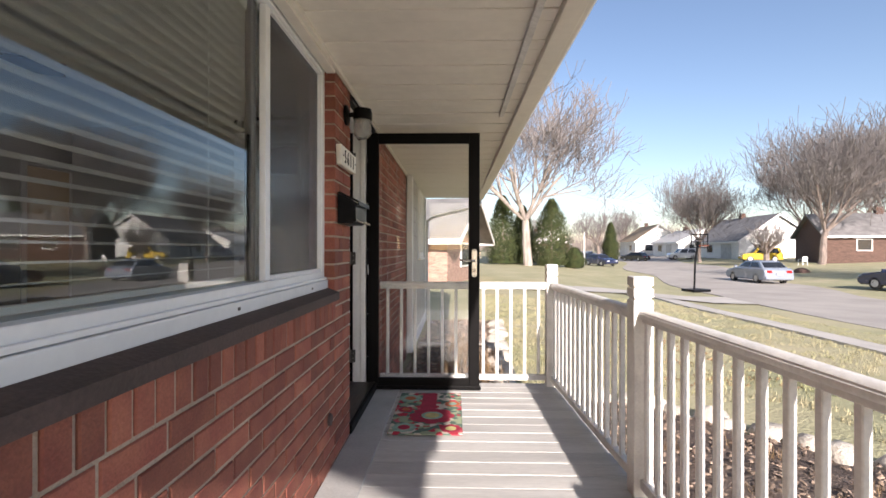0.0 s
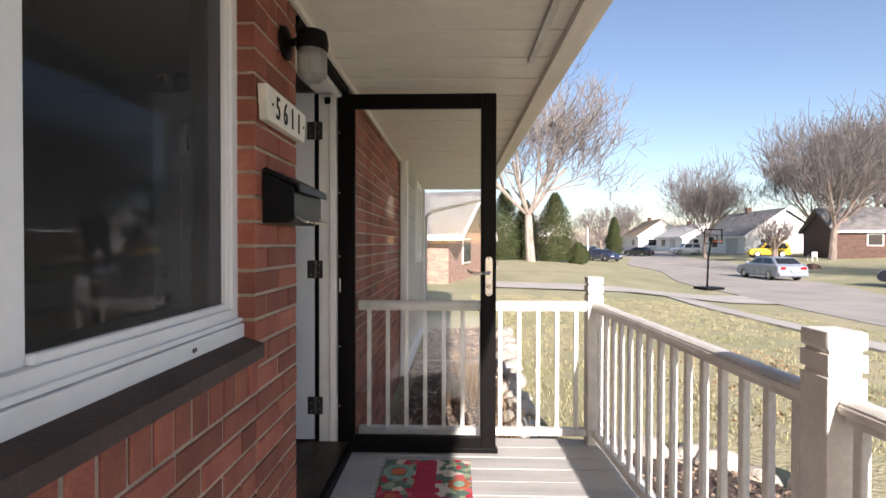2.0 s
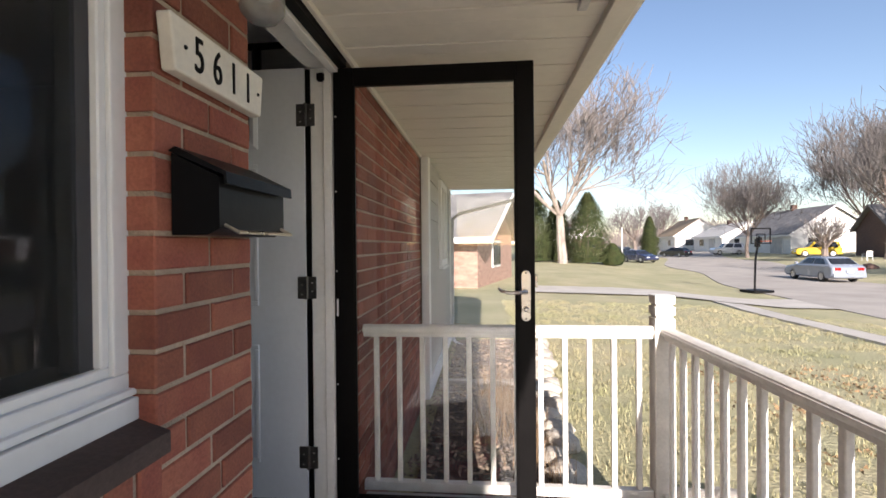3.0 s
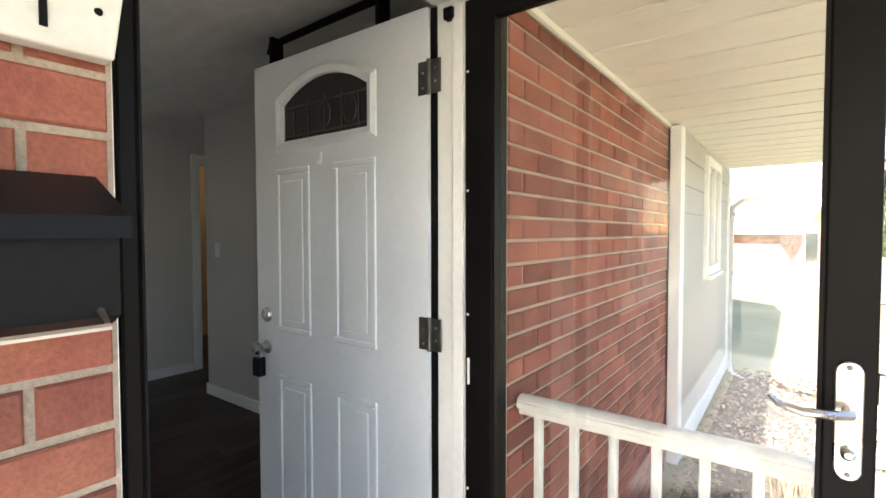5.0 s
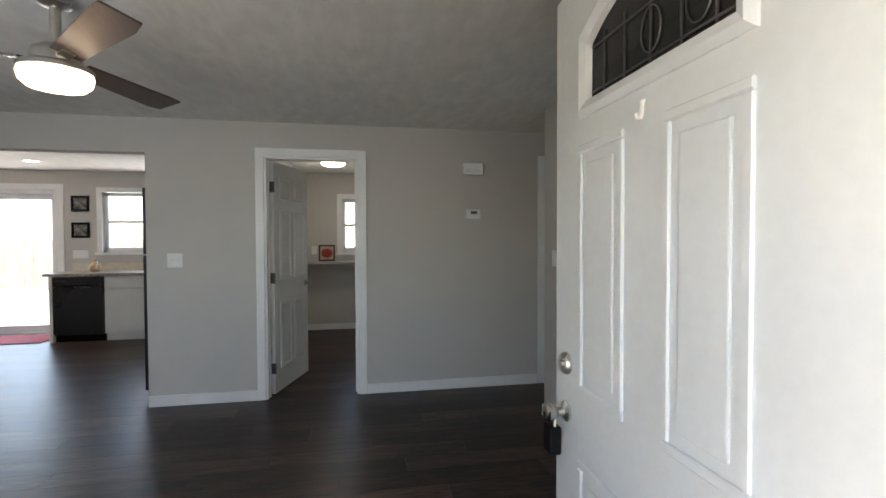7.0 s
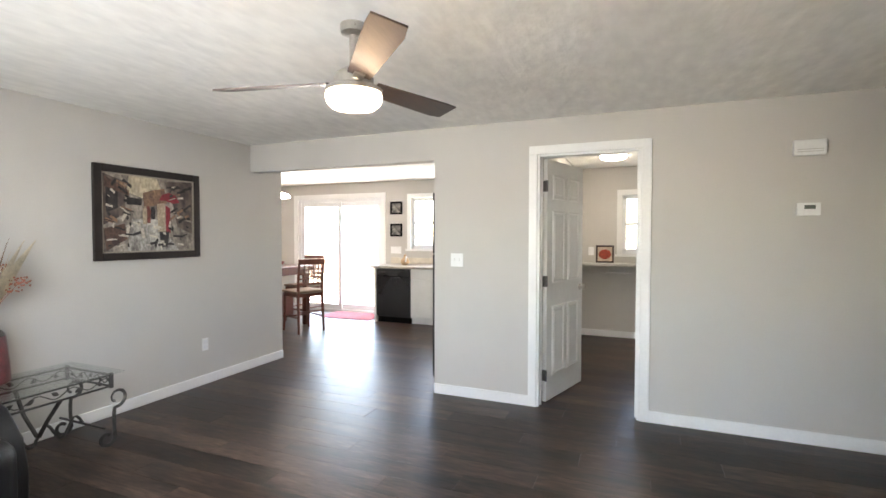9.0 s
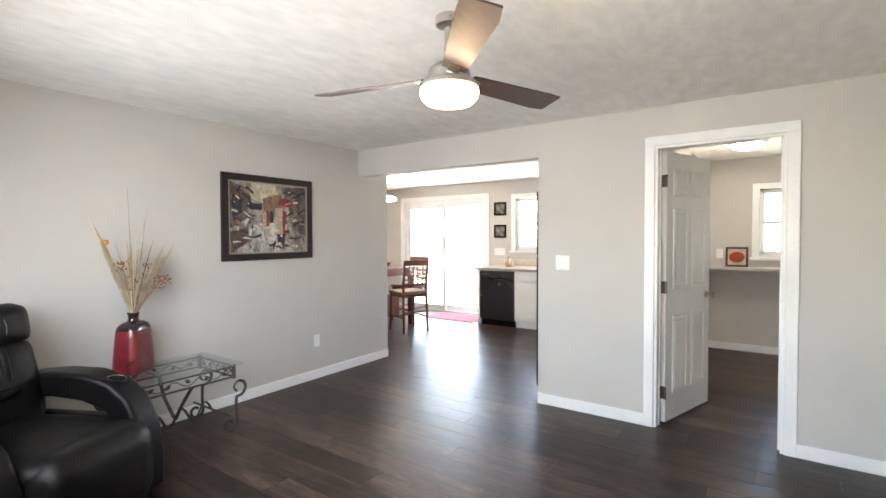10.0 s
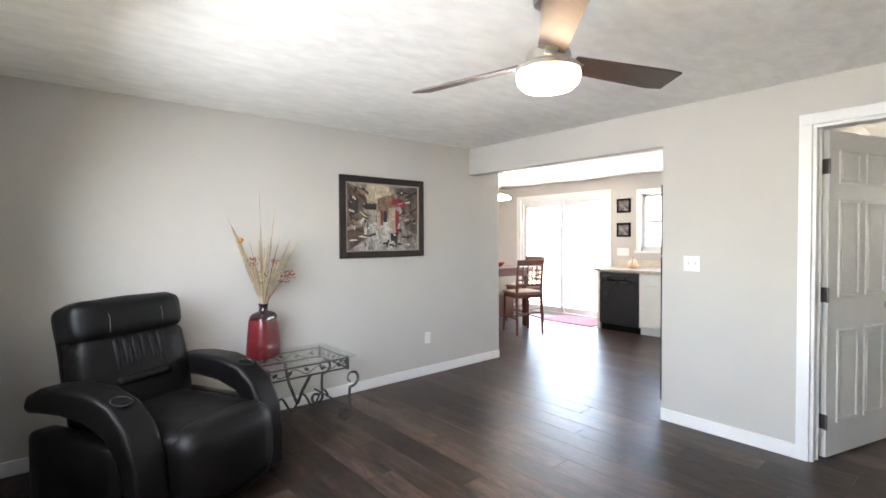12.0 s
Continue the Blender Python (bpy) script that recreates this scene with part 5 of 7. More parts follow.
part("light_ring", lathe([(0.088, -0.208), (0.122, -0.215), (0.135, -0.225), (0.135, -0.243), (0.128, -0.245)], 32), M_NICKEL, fn, smooth=True)
M_BLADE = mat("walnut_blade", (0.075, 0.045, 0.032), 0.38, vary=0.3, scale=3, fine=30, bump=0.06, stretch=(0.6, 8, 1))
for a in (163, 43, 282):
    mm = pose(0, 0, -0.19, 0, 0, a) @ pose(0, 0, 0, -14, 0, 0)
    bm = prism([(0.115, -0.052), (0.62, -0.075), (0.70, -0.072), (0.705, 0.062), (0.62, 0.075), (0.115, 0.056)], "z", -0.004, 0.004)
    bmesh.ops.transform(bm, matrix=mm, verts=bm.verts)
    bld = part("blade", bm, M_BLADE, fn, "dark brown wooden blade")
    bm = boxes((0.06, 0.17, -0.025, 0.025, -0.010, -0.004), bevel=0.002)
    bmesh.ops.transform(bm, matrix=mm, verts=bm.verts)
    part("blade_iron", bm, M_NICKEL, bld)
bowl = part("light_bowl", lathe([(0.130, -0.243), (0.135, -0.258), (0.127, -0.287), (0.106, -0.308), (0.064, -0.317), (0.02, -0.319)], 32), glow("lit_opal_glass", (1.0, 0.80, 0.56), 0.4), fn, "glowing opal glass bowl", smooth=True)
# the motor, blades and lamp hang on the rod
for o in fn.children:
    if not o.name.startswith(("canopy", "downrod")):
        o.location.z = -0.08
lamp("fan_lamp", "POINT", Matrix.Translation((-2.55, 2.26, 1.90)), 0.05, (1.0, 0.70, 0.42), radius=0.10)
# added lamp without a fitting: puts the warm glow on the blade above it
lamp("fan_uplight", "POINT", Matrix.Translation((-2.40, 2.39, 2.055)), 0.0022, (1.0, 0.60, 0.28), radius=0.02)


# wall fittings
def plate(name, label, category, m, wide, high, toggles, colour=M_TRIM):
    t = thing(name, label, category, m)
    part("plate", boxes((-wide / 2, wide / 2, 0, 0.006, -high / 2, high / 2), bevel=0.003), colour, t)
    for k in range(toggles):
        x = (k - (toggles - 1) / 2) * 0.046
        part("toggle", boxes((x - 0.005, x + 0.005, 0.006, 0.016, -0.010, 0.012), bevel=0.002), colour, t)
    return t


ROT_FAR = -90
plate("light_switch", "white double light switch on the grey wall", "light switch", pose(FAR_X, 1.975, 1.245, 0, 0, ROT_FAR), 0.115, 0.115, 2)
plate("light_switch", "white light switch at the hall corner", "light switch", pose(-3.62, 4.80, 1.27, 0, 0, 180), 0.07, 0.115, 1)
ou = plate("outlet", "white wall outlet above the baseboard", "outlet", pose(-3.99, LEFT_Y, 0.44), 0.07, 0.115, 0)
for z in (-0.024, 0.024):
    part("socket", boxes((-0.017, 0.017, 0.006, 0.009, z - 0.016, z + 0.016), bevel=0.004), M_VINYL, ou)
plate("light_switch", "white switch plate in the laundry room", "light switch", pose(LB, 2.81, 1.24, 0, 0, ROT_FAR), 0.075, 0.115, 1)
plate("outlet", "white double outlet plate on kitchen wall", "outlet", pose(KB, -0.46, 1.2, 0, 0, ROT_FAR), 0.20, 0.12, 2)
th = thing("thermostat", "white thermostat with small grey display", "thermostat", pose(FAR_X, 4.44, 1.63, 0, 0, ROT_FAR))
part("case", boxes((-0.065, 0.065, 0, 0.022, -0.042, 0.042), bevel=0.005), M_TRIM, th)
part("display", boxes((-0.035, 0.025, 0.022, 0.0235, 0.0, 0.026)), mat("lcd_grey", (0.10, 0.12, 0.10), 0.3, vary=0.05), th, "grey display")
ch = thing("door_chime", "white door chime box high on the wall", "door chime", pose(FAR_X, 4.435, 2.03, 0, 0, ROT_FAR))
part("cover", boxes((-0.09, 0.09, 0, 0.045, -0.05, 0.05), bevel=0.008), M_TRIM, ch)
part("vent", boxes((-0.07, 0.07, 0.045, 0.047, -0.03, -0.026), (-0.07, 0.07, 0.045, 0.047, -0.015, -0.011)), M_WALL, ch)

# laundry room door, swung into the room
ld = thing("door_laundry", "open white six-panel interior door", "door", pose(FAR_X - 0.125, LD0 + 0.024, FLOOR_Z + 0.008, 0, 0, 163.5))
W, H, TH = 0.73, 2.0, 0.035
part("leaf", boxes((0, W, -TH, 0.0, 0, H), bevel=0.002), M_DOORI, ld)
for x0, x1 in ((0.10, 0.33), (0.40, 0.63)):
    for z0, z1 in ((0.20, 0.78), (0.98, 1.58), (1.68, 1.88)):
        bm = ridge_frame(bmesh.new(), x0, x1, z0, z1, -TH, 0.020, 0.010)
        box(bm, x0 + 0.04, x1 - 0.04, -TH - 0.005, -TH + 0.001, z0 + 0.04, z1 - 0.04, bevel=0.004)
        part("panel", bm, M_DOORI, ld)
        bm = bmesh.new()
        for a, b, c, d in ((x0, x1, z0, z0 + 0.018), (x0, x1, z1 - 0.018, z1), (x0, x0 + 0.018, z0 + 0.018, z1 - 0.018), (x1 - 0.018, x1, z0 + 0.018, z1 - 0.018)):
            box(bm, a, b, -0.001, 0.011, c, d, bevel=0.005)
        box(bm, x0 + 0.04, x1 - 0.04, -0.001, 0.010, z0 + 0.04, z1 - 0.04, bevel=0.007)
        part("panel", bm, M_DOORI, ld)
k = part("knob", lathe([(0.03, 0), (0.03, 0.006), (0.012, 0.012), (0.012, 0.03), (0.025, 0.042), (0.026, 0.055), (0.016, 0.062)], 18, m=pose(W - 0.06, -TH, 0.90, 90, 0, 0)), M_CHROME, ld, "satin nickel knob", smooth=True)
for z in (0.22, 1.0, 1.78):
    h = part("hinge", boxes((-0.012, 0.0, -TH - 0.004, -0.002, z - 0.045, z + 0.045), bevel=0.001), M_HINGE, ld, "dark hinge")
    part("knuckle", lathe([(0.007, -0.046), (0.007, 0.046)], 8, m=pose(-0.01, -TH - 0.006, z)), M_HINGE, h)

# laundry room: window, shelf, framed print, ceiling light
def room_window(name, label, x, y0, y1, z0, z1, rails=True):
    w = thing(name, label, "window", kind="structure")
    f = 0.07
    part("casing", boxes((x, x + 0.018, y0 - f, y0, z0 - 0.02, z1 + f), bevel=0.004), M_TRIM, w)
    part("casing", boxes((x, x + 0.018, y1, y1 + f, z0 - 0.02, z1 + f), bevel=0.004), M_TRIM, w)
    part("head_casing", boxes((x, x + 0.018, y0, y1, z1, z1 + f), bevel=0.004), M_TRIM, w)
    part("stool", boxes((x - 0.1, x + 0.05, y0 - f - 0.02, y1 + f + 0.02, z0 - 0.05, z0 - 0.02), bevel=0.004), M_TRIM, w)
    part("window_frame", boxes((x - 0.1, x - 0.05, y0, y0 + 0.05, z0, z1), (x - 0.1, x - 0.05, y1 - 0.05, y1, z0, z1), (x - 0.1, x - 0.05, y0, y1, z0 - 0.02, z0 + 0.05), (x - 0.1, x - 0.05, y0, y1, z1 - 0.05, z1), bevel=0.003), M_VINYL, w)
    if rails:
        part("meeting_rail", boxes((x - 0.095, x - 0.055, y0 + 0.05, y1 - 0.05, (z0 + z1) / 2 - 0.02, (z0 + z1) / 2 + 0.02), bevel=0.003), M_VINYL, w)
    g = part("pane", boxes((x - 0.08, x - 0.076, y0 + 0.05, y1 - 0.05, z0 + 0.05, z1 - 0.05)), M_CLEAR, w)
    g.visible_shadow = False
    return w


room_window("window_laundry", "white framed laundry room window full of daylight", LB, LW0, LW1, 1.22, 2.0)
room_window("window_kitchen", "white framed kitchen window over the counter", KB, KW0, KW1, 1.24, 2.09)
sh = thing("wall_shelf", "long pale grey shelf under the laundry window", "shelf", pose(LB, 3.6, 1.085))
part("board", boxes((0.0, 0.28, -1.0, 1.0, -0.03, 0.0), bevel=0.004), mat("pale_laminate", (0.48, 0.46, 0.43), 0.5, vary=0.06, scale=4, fine=60), sh)
part("cleat", boxes((0.0, 0.02, -1.0, 1.0, -0.14, -0.03), bevel=0.003), M_WALL, sh)
pf = thing("framed_print", "small dark framed print of a red flower on the shelf", "picture", pose(LB + 0.10, 2.995, 1.086, 0, -7, 0))
for r in ((0, 0.018, -0.115, -0.093, 0, 0.235), (0, 0.018, 0.093, 0.115, 0, 0.235), (0, 0.018, -0.093, 0.093, 0, 0.022), (0, 0.018, -0.093, 0.093, 0.213, 0.235)):
    part("frame_side", boxes(r, bevel=0.003), M_SILL, pf)
part("print", boxes((0.002, 0.006, -0.093, 0.093, 0.022, 0.213)), mat("cream_paper", (0.55, 0.42, 0.32), 0.7, vary=0.15, scale=10), pf)
bm = bmesh.new()
for i in range(9):
    a = i * 0.698
    lathe([(0.036, 0), (0.03, 0.0015)], 12, bm, pose(0.006, 0.045 * math.cos(a), 0.115 + 0.032 * math.sin(a), 0, 90, 0))
part("printed_flower", bm, mat("print_red", (0.40, 0.06, 0.03), 0.7, vary=0.35, scale=30, fine=120), pf, "red flower shape")


def dome_light(x, y, r=0.15, strength=1.6):
    t = thing("ceiling_light", "flush round glowing ceiling light", "ceiling light", pose(x, y, CEIL_Z))
    part("pan", lathe([(r + 0.012, 0), (r + 0.012, -0.02), (r, -0.022)], 28), M_NICKEL, t, smooth=True)
    part("diffuser", lathe([(r, -0.02), (r * 0.92, -0.045), (r * 0.6, -0.062), (0.02, -0.068)], 28), glow("lit_diffuser", (1.0, 0.93, 0.80), strength), t, "glowing white diffuser", smooth=True)


dome_light(-6.53, 3.14)
lamp("laundry_lamp", "POINT", Matrix.Translation((-6.53, 3.14, 2.24)), 0.07, (1.0, 0.9, 0.72), radius=0.12)
lamp("bath_lamp", "POINT", Matrix.Translation((-5.4, 5.6, 2.2)), 0.35, (1.0, 0.75, 0.45), radius=0.1)

# ---- kitchen ----
M_CAB = mat("white_cabinet", (0.72, 0.71, 0.67), 0.42, vary=0.04, scale=3, fine=40, bump=0.04)
M_APPL = mat("black_appliance", (0.014, 0.014, 0.015), 0.3, vary=0.03, scale=2, fine=20, bump=0)
M_CTR = mat("speckled_laminate", (0.36, 0.32, 0.27), 0.35, vary=0.3, scale=30, fine=160, bump=0.03)
CX = -7.38
dw = thing("dishwasher", "black dishwasher under the kitchen counter", "dishwasher", pose(CX, -0.155, FLOOR_Z))
part("body", boxes((-0.6, -0.01, -0.295, 0.295, 0.09, 0.855)), M_APPL, dw)
part("door", boxes((-0.01, 0.02, -0.295, 0.295, 0.11, 0.72), bevel=0.006), M_APPL, dw, "glossy black door")
part("control_panel", boxes((-0.01, 0.026, -0.295, 0.295, 0.725, 0.855), bevel=0.006), M_APPL, dw)
part("handle", boxes((0.026, 0.045, -0.16, 0.16, 0.735, 0.755), bevel=0.006), M_BLACK, dw)
part("toe_kick", boxes((-0.06, -0.04, -0.295, 0.295, 0.0, 0.10)), M_BLACK, dw)
part("badge", boxes((0.026, 0.028, -0.25, -0.12, 0.80, 0.81)), M_HINGE, dw)
ep = thing("cabinet_end_panel", "white end panel of the kitchen counter", "end panel", pose(CX, -0.475, FLOOR_Z))
part("board", boxes((-0.62, 0.01, -0.022, 0.022, 0, 0.86), bevel=0.003), M_CAB, ep)


def cabinet(y, wide):
    c = thing("base_cabinet", "white kitchen base cabinet with one drawer", "cabinet", pose(CX, y, FLOOR_Z), group="kitchen base cabinets")
    part("carcass", boxes((-0.62, -0.01, -wide / 2, wide / 2, 0.10, 0.86)), M_CAB, c)
    part("toe_kick", boxes((-0.62, -0.06, -wide / 2, wide / 2, 0, 0.10)), M_CAB, c)
    d = part("drawer", boxes((-0.01, 0.012, -wide / 2 + 0.008, wide / 2 - 0.008, 0.71, 0.845), bevel=0.004), M_CAB, c)
    part("door", ridge_frame(boxes((-0.01, 0.010, -wide / 2 + 0.008, wide / 2 - 0.008, 0.115, 0.695), bevel=0.003), 0, 0.001, 0.2, 0.21, 0), M_CAB, c)
    part("pull", boxes((0.010, 0.028, wide / 2 - 0.05, wide / 2 - 0.04, 0.55, 0.66), bevel=0.003), M_CHROME, c)
    return c


for i, y in enumerate((0.415, 0.965, 1.515, 2.04)):
    cabinet(y, 0.54 if i < 3 else 0.48)
wt = thing("worktop", "speckled brown laminate kitchen worktop", "worktop", pose(CX, 0, FLOOR_Z + 0.862))
part("slab", boxes((-0.66, 0.03, -0.555, 2.48, 0, 0.038), bevel=0.006), M_CTR, wt)
part("backsplash", boxes((-0.668, -0.65, -0.555, 2.48, 0.038, 0.14), bevel=0.003), mat("cream_tile", (0.62, 0.56, 0.46), 0.35, vary=0.12, scale=8, fine=50), wt, "cream backsplash strip")
kt = thing("canister", "tan ceramic jar on the worktop", "jar", pose(-7.72, -0.12, FLOOR_Z + 0.901))
part("body", lathe([(0.05, 0), (0.075, 0.03), (0.07, 0.08), (0.03, 0.12), (0.018, 0.17)], 20), mat("tan_ceramic", (0.45, 0.30, 0.16), 0.3, vary=0.2, scale=10), kt, smooth=True)
part("spout", tube([(0.05, 0.03, 0.05), (0.09, 0.06, 0.09), (0.10, 0.07, 0.14)], 0.012, 8), M_CAB, kt, smooth=True)
for z in (1.925, 1.545):
    p = thing("small_picture", "small square dark framed picture on kitchen wall", "picture", pose(KB, -0.45, z, 0, 0, 0), group="small kitchen pictures")
    for r in ((0, 0.02, -0.115, -0.085, -0.11, 0.11), (0, 0.02, 0.085, 0.115, -0.11, 0.11), (0, 0.02, -0.085, 0.085, -0.11, -0.08), (0, 0.02, -0.085, 0.085, 0.08, 0.11)):
        part("frame_side", boxes(r, bevel=0.003), M_BLACK, p)
    part("print", boxes((0.002, 0.008, -0.085, 0.085, -0.08, 0.08)), mat("grey_print", (0.30, 0.28, 0.25), 0.6, vary=0.6, scale=14, second=(0.05, 0.05, 0.05)), p)
# fridge standing behind the opening's edge
fr = thing("refrigerator", "dark refrigerator beside the kitchen opening", "refrigerator", pose(-5.10, 2.08, FLOOR_Z))
part("body", boxes((-0.34, 0.34, -0.36, 0.42, 0.02, 1.775), bevel=0.008), M_APPL, fr)
part("freezer_door", boxes((-0.34, 0.34, -0.415, -0.365, 1.22, 1.775), bevel=0.01), M_APPL, fr)
part("fridge_door", boxes((-0.34, 0.34, -0.415, -0.365, 0.08, 1.21), bevel=0.01), M_APPL, fr)
part("foot", boxes((-0.3, 0.3, -0.3, 0.3, 0.0, 0.02)), M_BLACK, fr)

# sliding patio door
pd = thing("door_patio", "white sliding glass patio door full of daylight", "patio door", kind="structure")
for r in ((SG0, SG0 + 0.05, FLOOR_Z, 2.12), (SG1 - 0.05, SG1, FLOOR_Z, 2.12)):
    part("side_frame", boxes((KB - 0.13, KB - 0.01, *r), bevel=0.004), M_VINYL, pd)
part("head_frame", boxes((KB - 0.13, KB - 0.01, SG0 + 0.05, SG1 - 0.05, 2.06, 2.12), bevel=0.004), M_VINYL, pd)
part("track", boxes((KB - 0.13, KB - 0.01, SG0 + 0.05, SG1 - 0.05, FLOOR_Z - 0.02, FLOOR_Z + 0.03), bevel=0.004), M_VINYL, pd)
mid = (SG0 + SG1) / 2
for a, b, x in ((SG0 + 0.05, mid + 0.04, KB - 0.05), (mid - 0.04, SG1 - 0.05, KB - 0.10)):
    s = part("sash", boxes((x - 0.02, x + 0.02, a, a + 0.07, FLOOR_Z + 0.03, 2.06), (x - 0.02, x + 0.02, b - 0.07, b, FLOOR_Z + 0.03, 2.06), (x - 0.02, x + 0.02, a + 0.07, b - 0.07, FLOOR_Z + 0.03, FLOOR_Z + 0.12), (x - 0.02, x + 0.02, a + 0.07, b - 0.07, 1.98, 2.06), bevel=0.003), M_VINYL, pd)
    g = part("pane", boxes((x - 0.003, x + 0.003, a + 0.07, b - 0.07, FLOOR_Z + 0.12, 1.98)), M_CLEAR, s)
    g.visible_shadow = False
for r in ((SG0 - 0.09, SG0, FLOOR_Z, 2.20), (SG1, SG1 + 0.08, FLOOR_Z, 2.20), (SG0, SG1, 2.12, 2.20)):
    part("casing", boxes((KB, KB + 0.018, *r), bevel=0.004), M_TRIM, pd)
rg = thing("floor_mat", "dusty pink mat inside the patio door", "mat", pose(-7.70, -1.1, FLOOR_Z))
part("cloth", boxes((-0.30, 0.30, -0.50, 0.48, 0.0, 0.010), bevel=0.004), mat("pink_weave", (0.42, 0.12, 0.14), 0.95, vary=0.2, scale=10, fine=140, bump=0.5), rg)

# counter-height dining set
M_CHERRY = mat("cherry_wood", (0.13, 0.035, 0.018), 0.32, vary=0.3, scale=3, fine=40, bump=0.05, stretch=(3, 3, 0.6), coat=0.2)
M_SEATPAD = mat("tan_seat_pad", (0.22, 0.15, 0.10), 0.8, vary=0.15, scale=8, fine=90, bump=0.2)


def dining_chair(m):
    c = thing("dining_chair", "cherry wood counter-height chair with lattice back", "chair", m, group="dining chairs")
    for x in (-0.19, 0.19):
        part("front_leg", tube([(x, 0.19, 0.56), (x, 0.19, 0.3), (x * 1.06, 0.21, 0.0)], [0.022, 0.020, 0.015], 8), M_CHERRY, c, smooth=True)
        part("back_leg", tube([(x, -0.24, 1.04), (x, -0.20, 0.75), (x, -0.19, 0.55), (x * 1.05, -0.22, 0.0)], [0.016, 0.020, 0.022, 0.016], 8), M_CHERRY, c, smooth=True)
        part("side_stretcher", tube([(x, 0.19, 0.22), (x, -0.20, 0.22)], 0.012, 6), M_CHERRY, c)
    part("front_stretcher", tube([(-0.19, 0.19, 0.20), (0.19, 0.19, 0.20)], 0.013, 6), M_CHERRY, c)
    part("back_stretcher", tube([(-0.19, -0.205, 0.30), (0.19, -0.205, 0.30)], 0.012, 6), M_CHERRY, c)
    part("apron", boxes((-0.20, 0.20, -0.20, 0.20, 0.51, 0.56), bevel=0.004), M_CHERRY, c)
    part("seat", puff(-0.225, 0.225, -0.215, 0.225, 0.56, 0.605, 0.02, cuts=3), M_SEATPAD, c, "tan padded seat", smooth=True)
    b = part("top_rail", boxes((-0.205, 0.205, -0.255, -0.225, 0.97, 1.05), bevel=0.010), M_CHERRY, c)
    part("lower_rail", boxes((-0.19, 0.19, -0.225, -0.200, 0.68, 0.715), bevel=0.005), M_CHERRY, c)
    for i in range(4):
        x = -0.11 + i * 0.073
        part("lattice_upright", tube([(x, -0.212, 0.71), (x, -0.238, 0.98)], 0.011, 6), M_CHERRY, b)
    for z in (0.77, 0.835, 0.90):
        part("lattice_bar", boxes((-0.19, 0.19, -0.232, -0.216, z - 0.010, z + 0.010), bevel=0.002), M_CHERRY, b)
    return c


ch1 = dining_chair(pose(-6.36, -1.08, FLOOR_Z, 0, 0, 158))
copy_thing(ch1, pose(-7.05, -1.62, FLOOR_Z, 0, 0, -95))
copy_thing(ch1, pose(-6.30, -2.55, FLOOR_Z, 0, 0, 5))
tb = thing("dining_table", "square cherry wood counter-height dining table", "table", pose(-6.35, -1.80, FLOOR_Z))
part("tabletop", boxes((-0.52, 0.52, -0.52, 0.52, 0.885, 0.92), bevel=0.008), M_CHERRY, tb)
part("apron", boxes((-0.45, 0.45, -0.45, 0.45, 0.79, 0.885), bevel=0.004), M_CHERRY, tb)
for x in (-0.43, 0.43):
    for y in (-0.43, 0.43):
        part("leg", boxes((x - 0.04, x + 0.04, y - 0.04, y + 0.04, 0, 0.80), bevel=0.006), M_CHERRY, tb)
part("pedestal_shelf", boxes((-0.30, 0.30, -0.30, 0.30, 0.16, 0.50), bevel=0.01), M_CHERRY, tb, "cherry storage base")
bw = thing("fruit_bowl", "dark red bowl on the dining table", "bowl", pose(-6.25, -1.50, FLOOR_Z + 0.921))
part("bowl", lathe([(0.05, 0), (0.10, 0.03), (0.14, 0.07), (0.135, 0.075), (0.09, 0.035)], 24), mat("dark_red_cloth", (0.20, 0.015, 0.02), 0.6, vary=0.3, scale=12), bw, smooth=True)
pn = thing("pendant_lamp", "white glass pendant lamp over the dining table", "pendant lamp", pose(-6.30, -1.45, CEIL_Z + 0.01))
part("cord", tube([(0, 0, 0), (0, 0, -0.33)], 0.006, 6), M_NICKEL, pn)
part("canopy", lathe([(0.05, 0), (0.05, -0.02), (0.02, -0.03)], 18), M_NICKEL, pn, smooth=True)
part("shade", lathe([(0.03, -0.31), (0.12, -0.335), (0.15, -0.365), (0.148, -0.385), (0.06, -0.40)], 28), glow("lit_pendant", (1.0, 0.95, 0.86), 1.6), pn, "glowing white glass shade", smooth=True)
rl = thing("recessed_light", "round recessed kitchen ceiling light, lit", "ceiling light", pose(-7.15, -0.53, CEIL_Z + 0.01))
part("trim_ring", lathe([(0.09, 0), (0.092, -0.006), (0.07, -0.008)], 24), M_TRIM, rl, smooth=True)
part("lens", lathe([(0.07, -0.004), (0.066, -0.010)], 24), glow("lit_lens", (1.0, 0.92, 0.8), 1.6), rl)
# back yard fence beyond the patio door
fe = thing("yard_fence", "weathered grey wooden fence behind the house", "fence", pose(-19, -4, -0.3))
M_FENCE = mat("weathered_fence", (0.30, 0.26, 0.22), 0.9, vary=0.25, scale=2, fine=40, bump=0.3, random_vary=0.15)
bd = mesh_from("board", boxes((-0.012, 0.012, -0.068, 0.068, 0, 1.7), bevel=0.003), M_FENCE)
for i in range(110):
    o = new("board", bd)
    o.parent, o.location = fe, (0, -8 + i * 0.14, 0)
part("fence_rail", boxes((-0.05, -0.014, -8, 7.4, 0.35, 0.44), bevel=0.003), M_FENCE, fe)
part("fence_rail", boxes((-0.05, -0.014, -8, 7.4, 1.3, 1.39), bevel=0.003), M_FENCE, fe)
solid("patio", boxes((-13, -8.21, -4.5, 2.2, -0.35, -0.02)), M_CONC, "pale concrete patio slab behind the house", "patio")

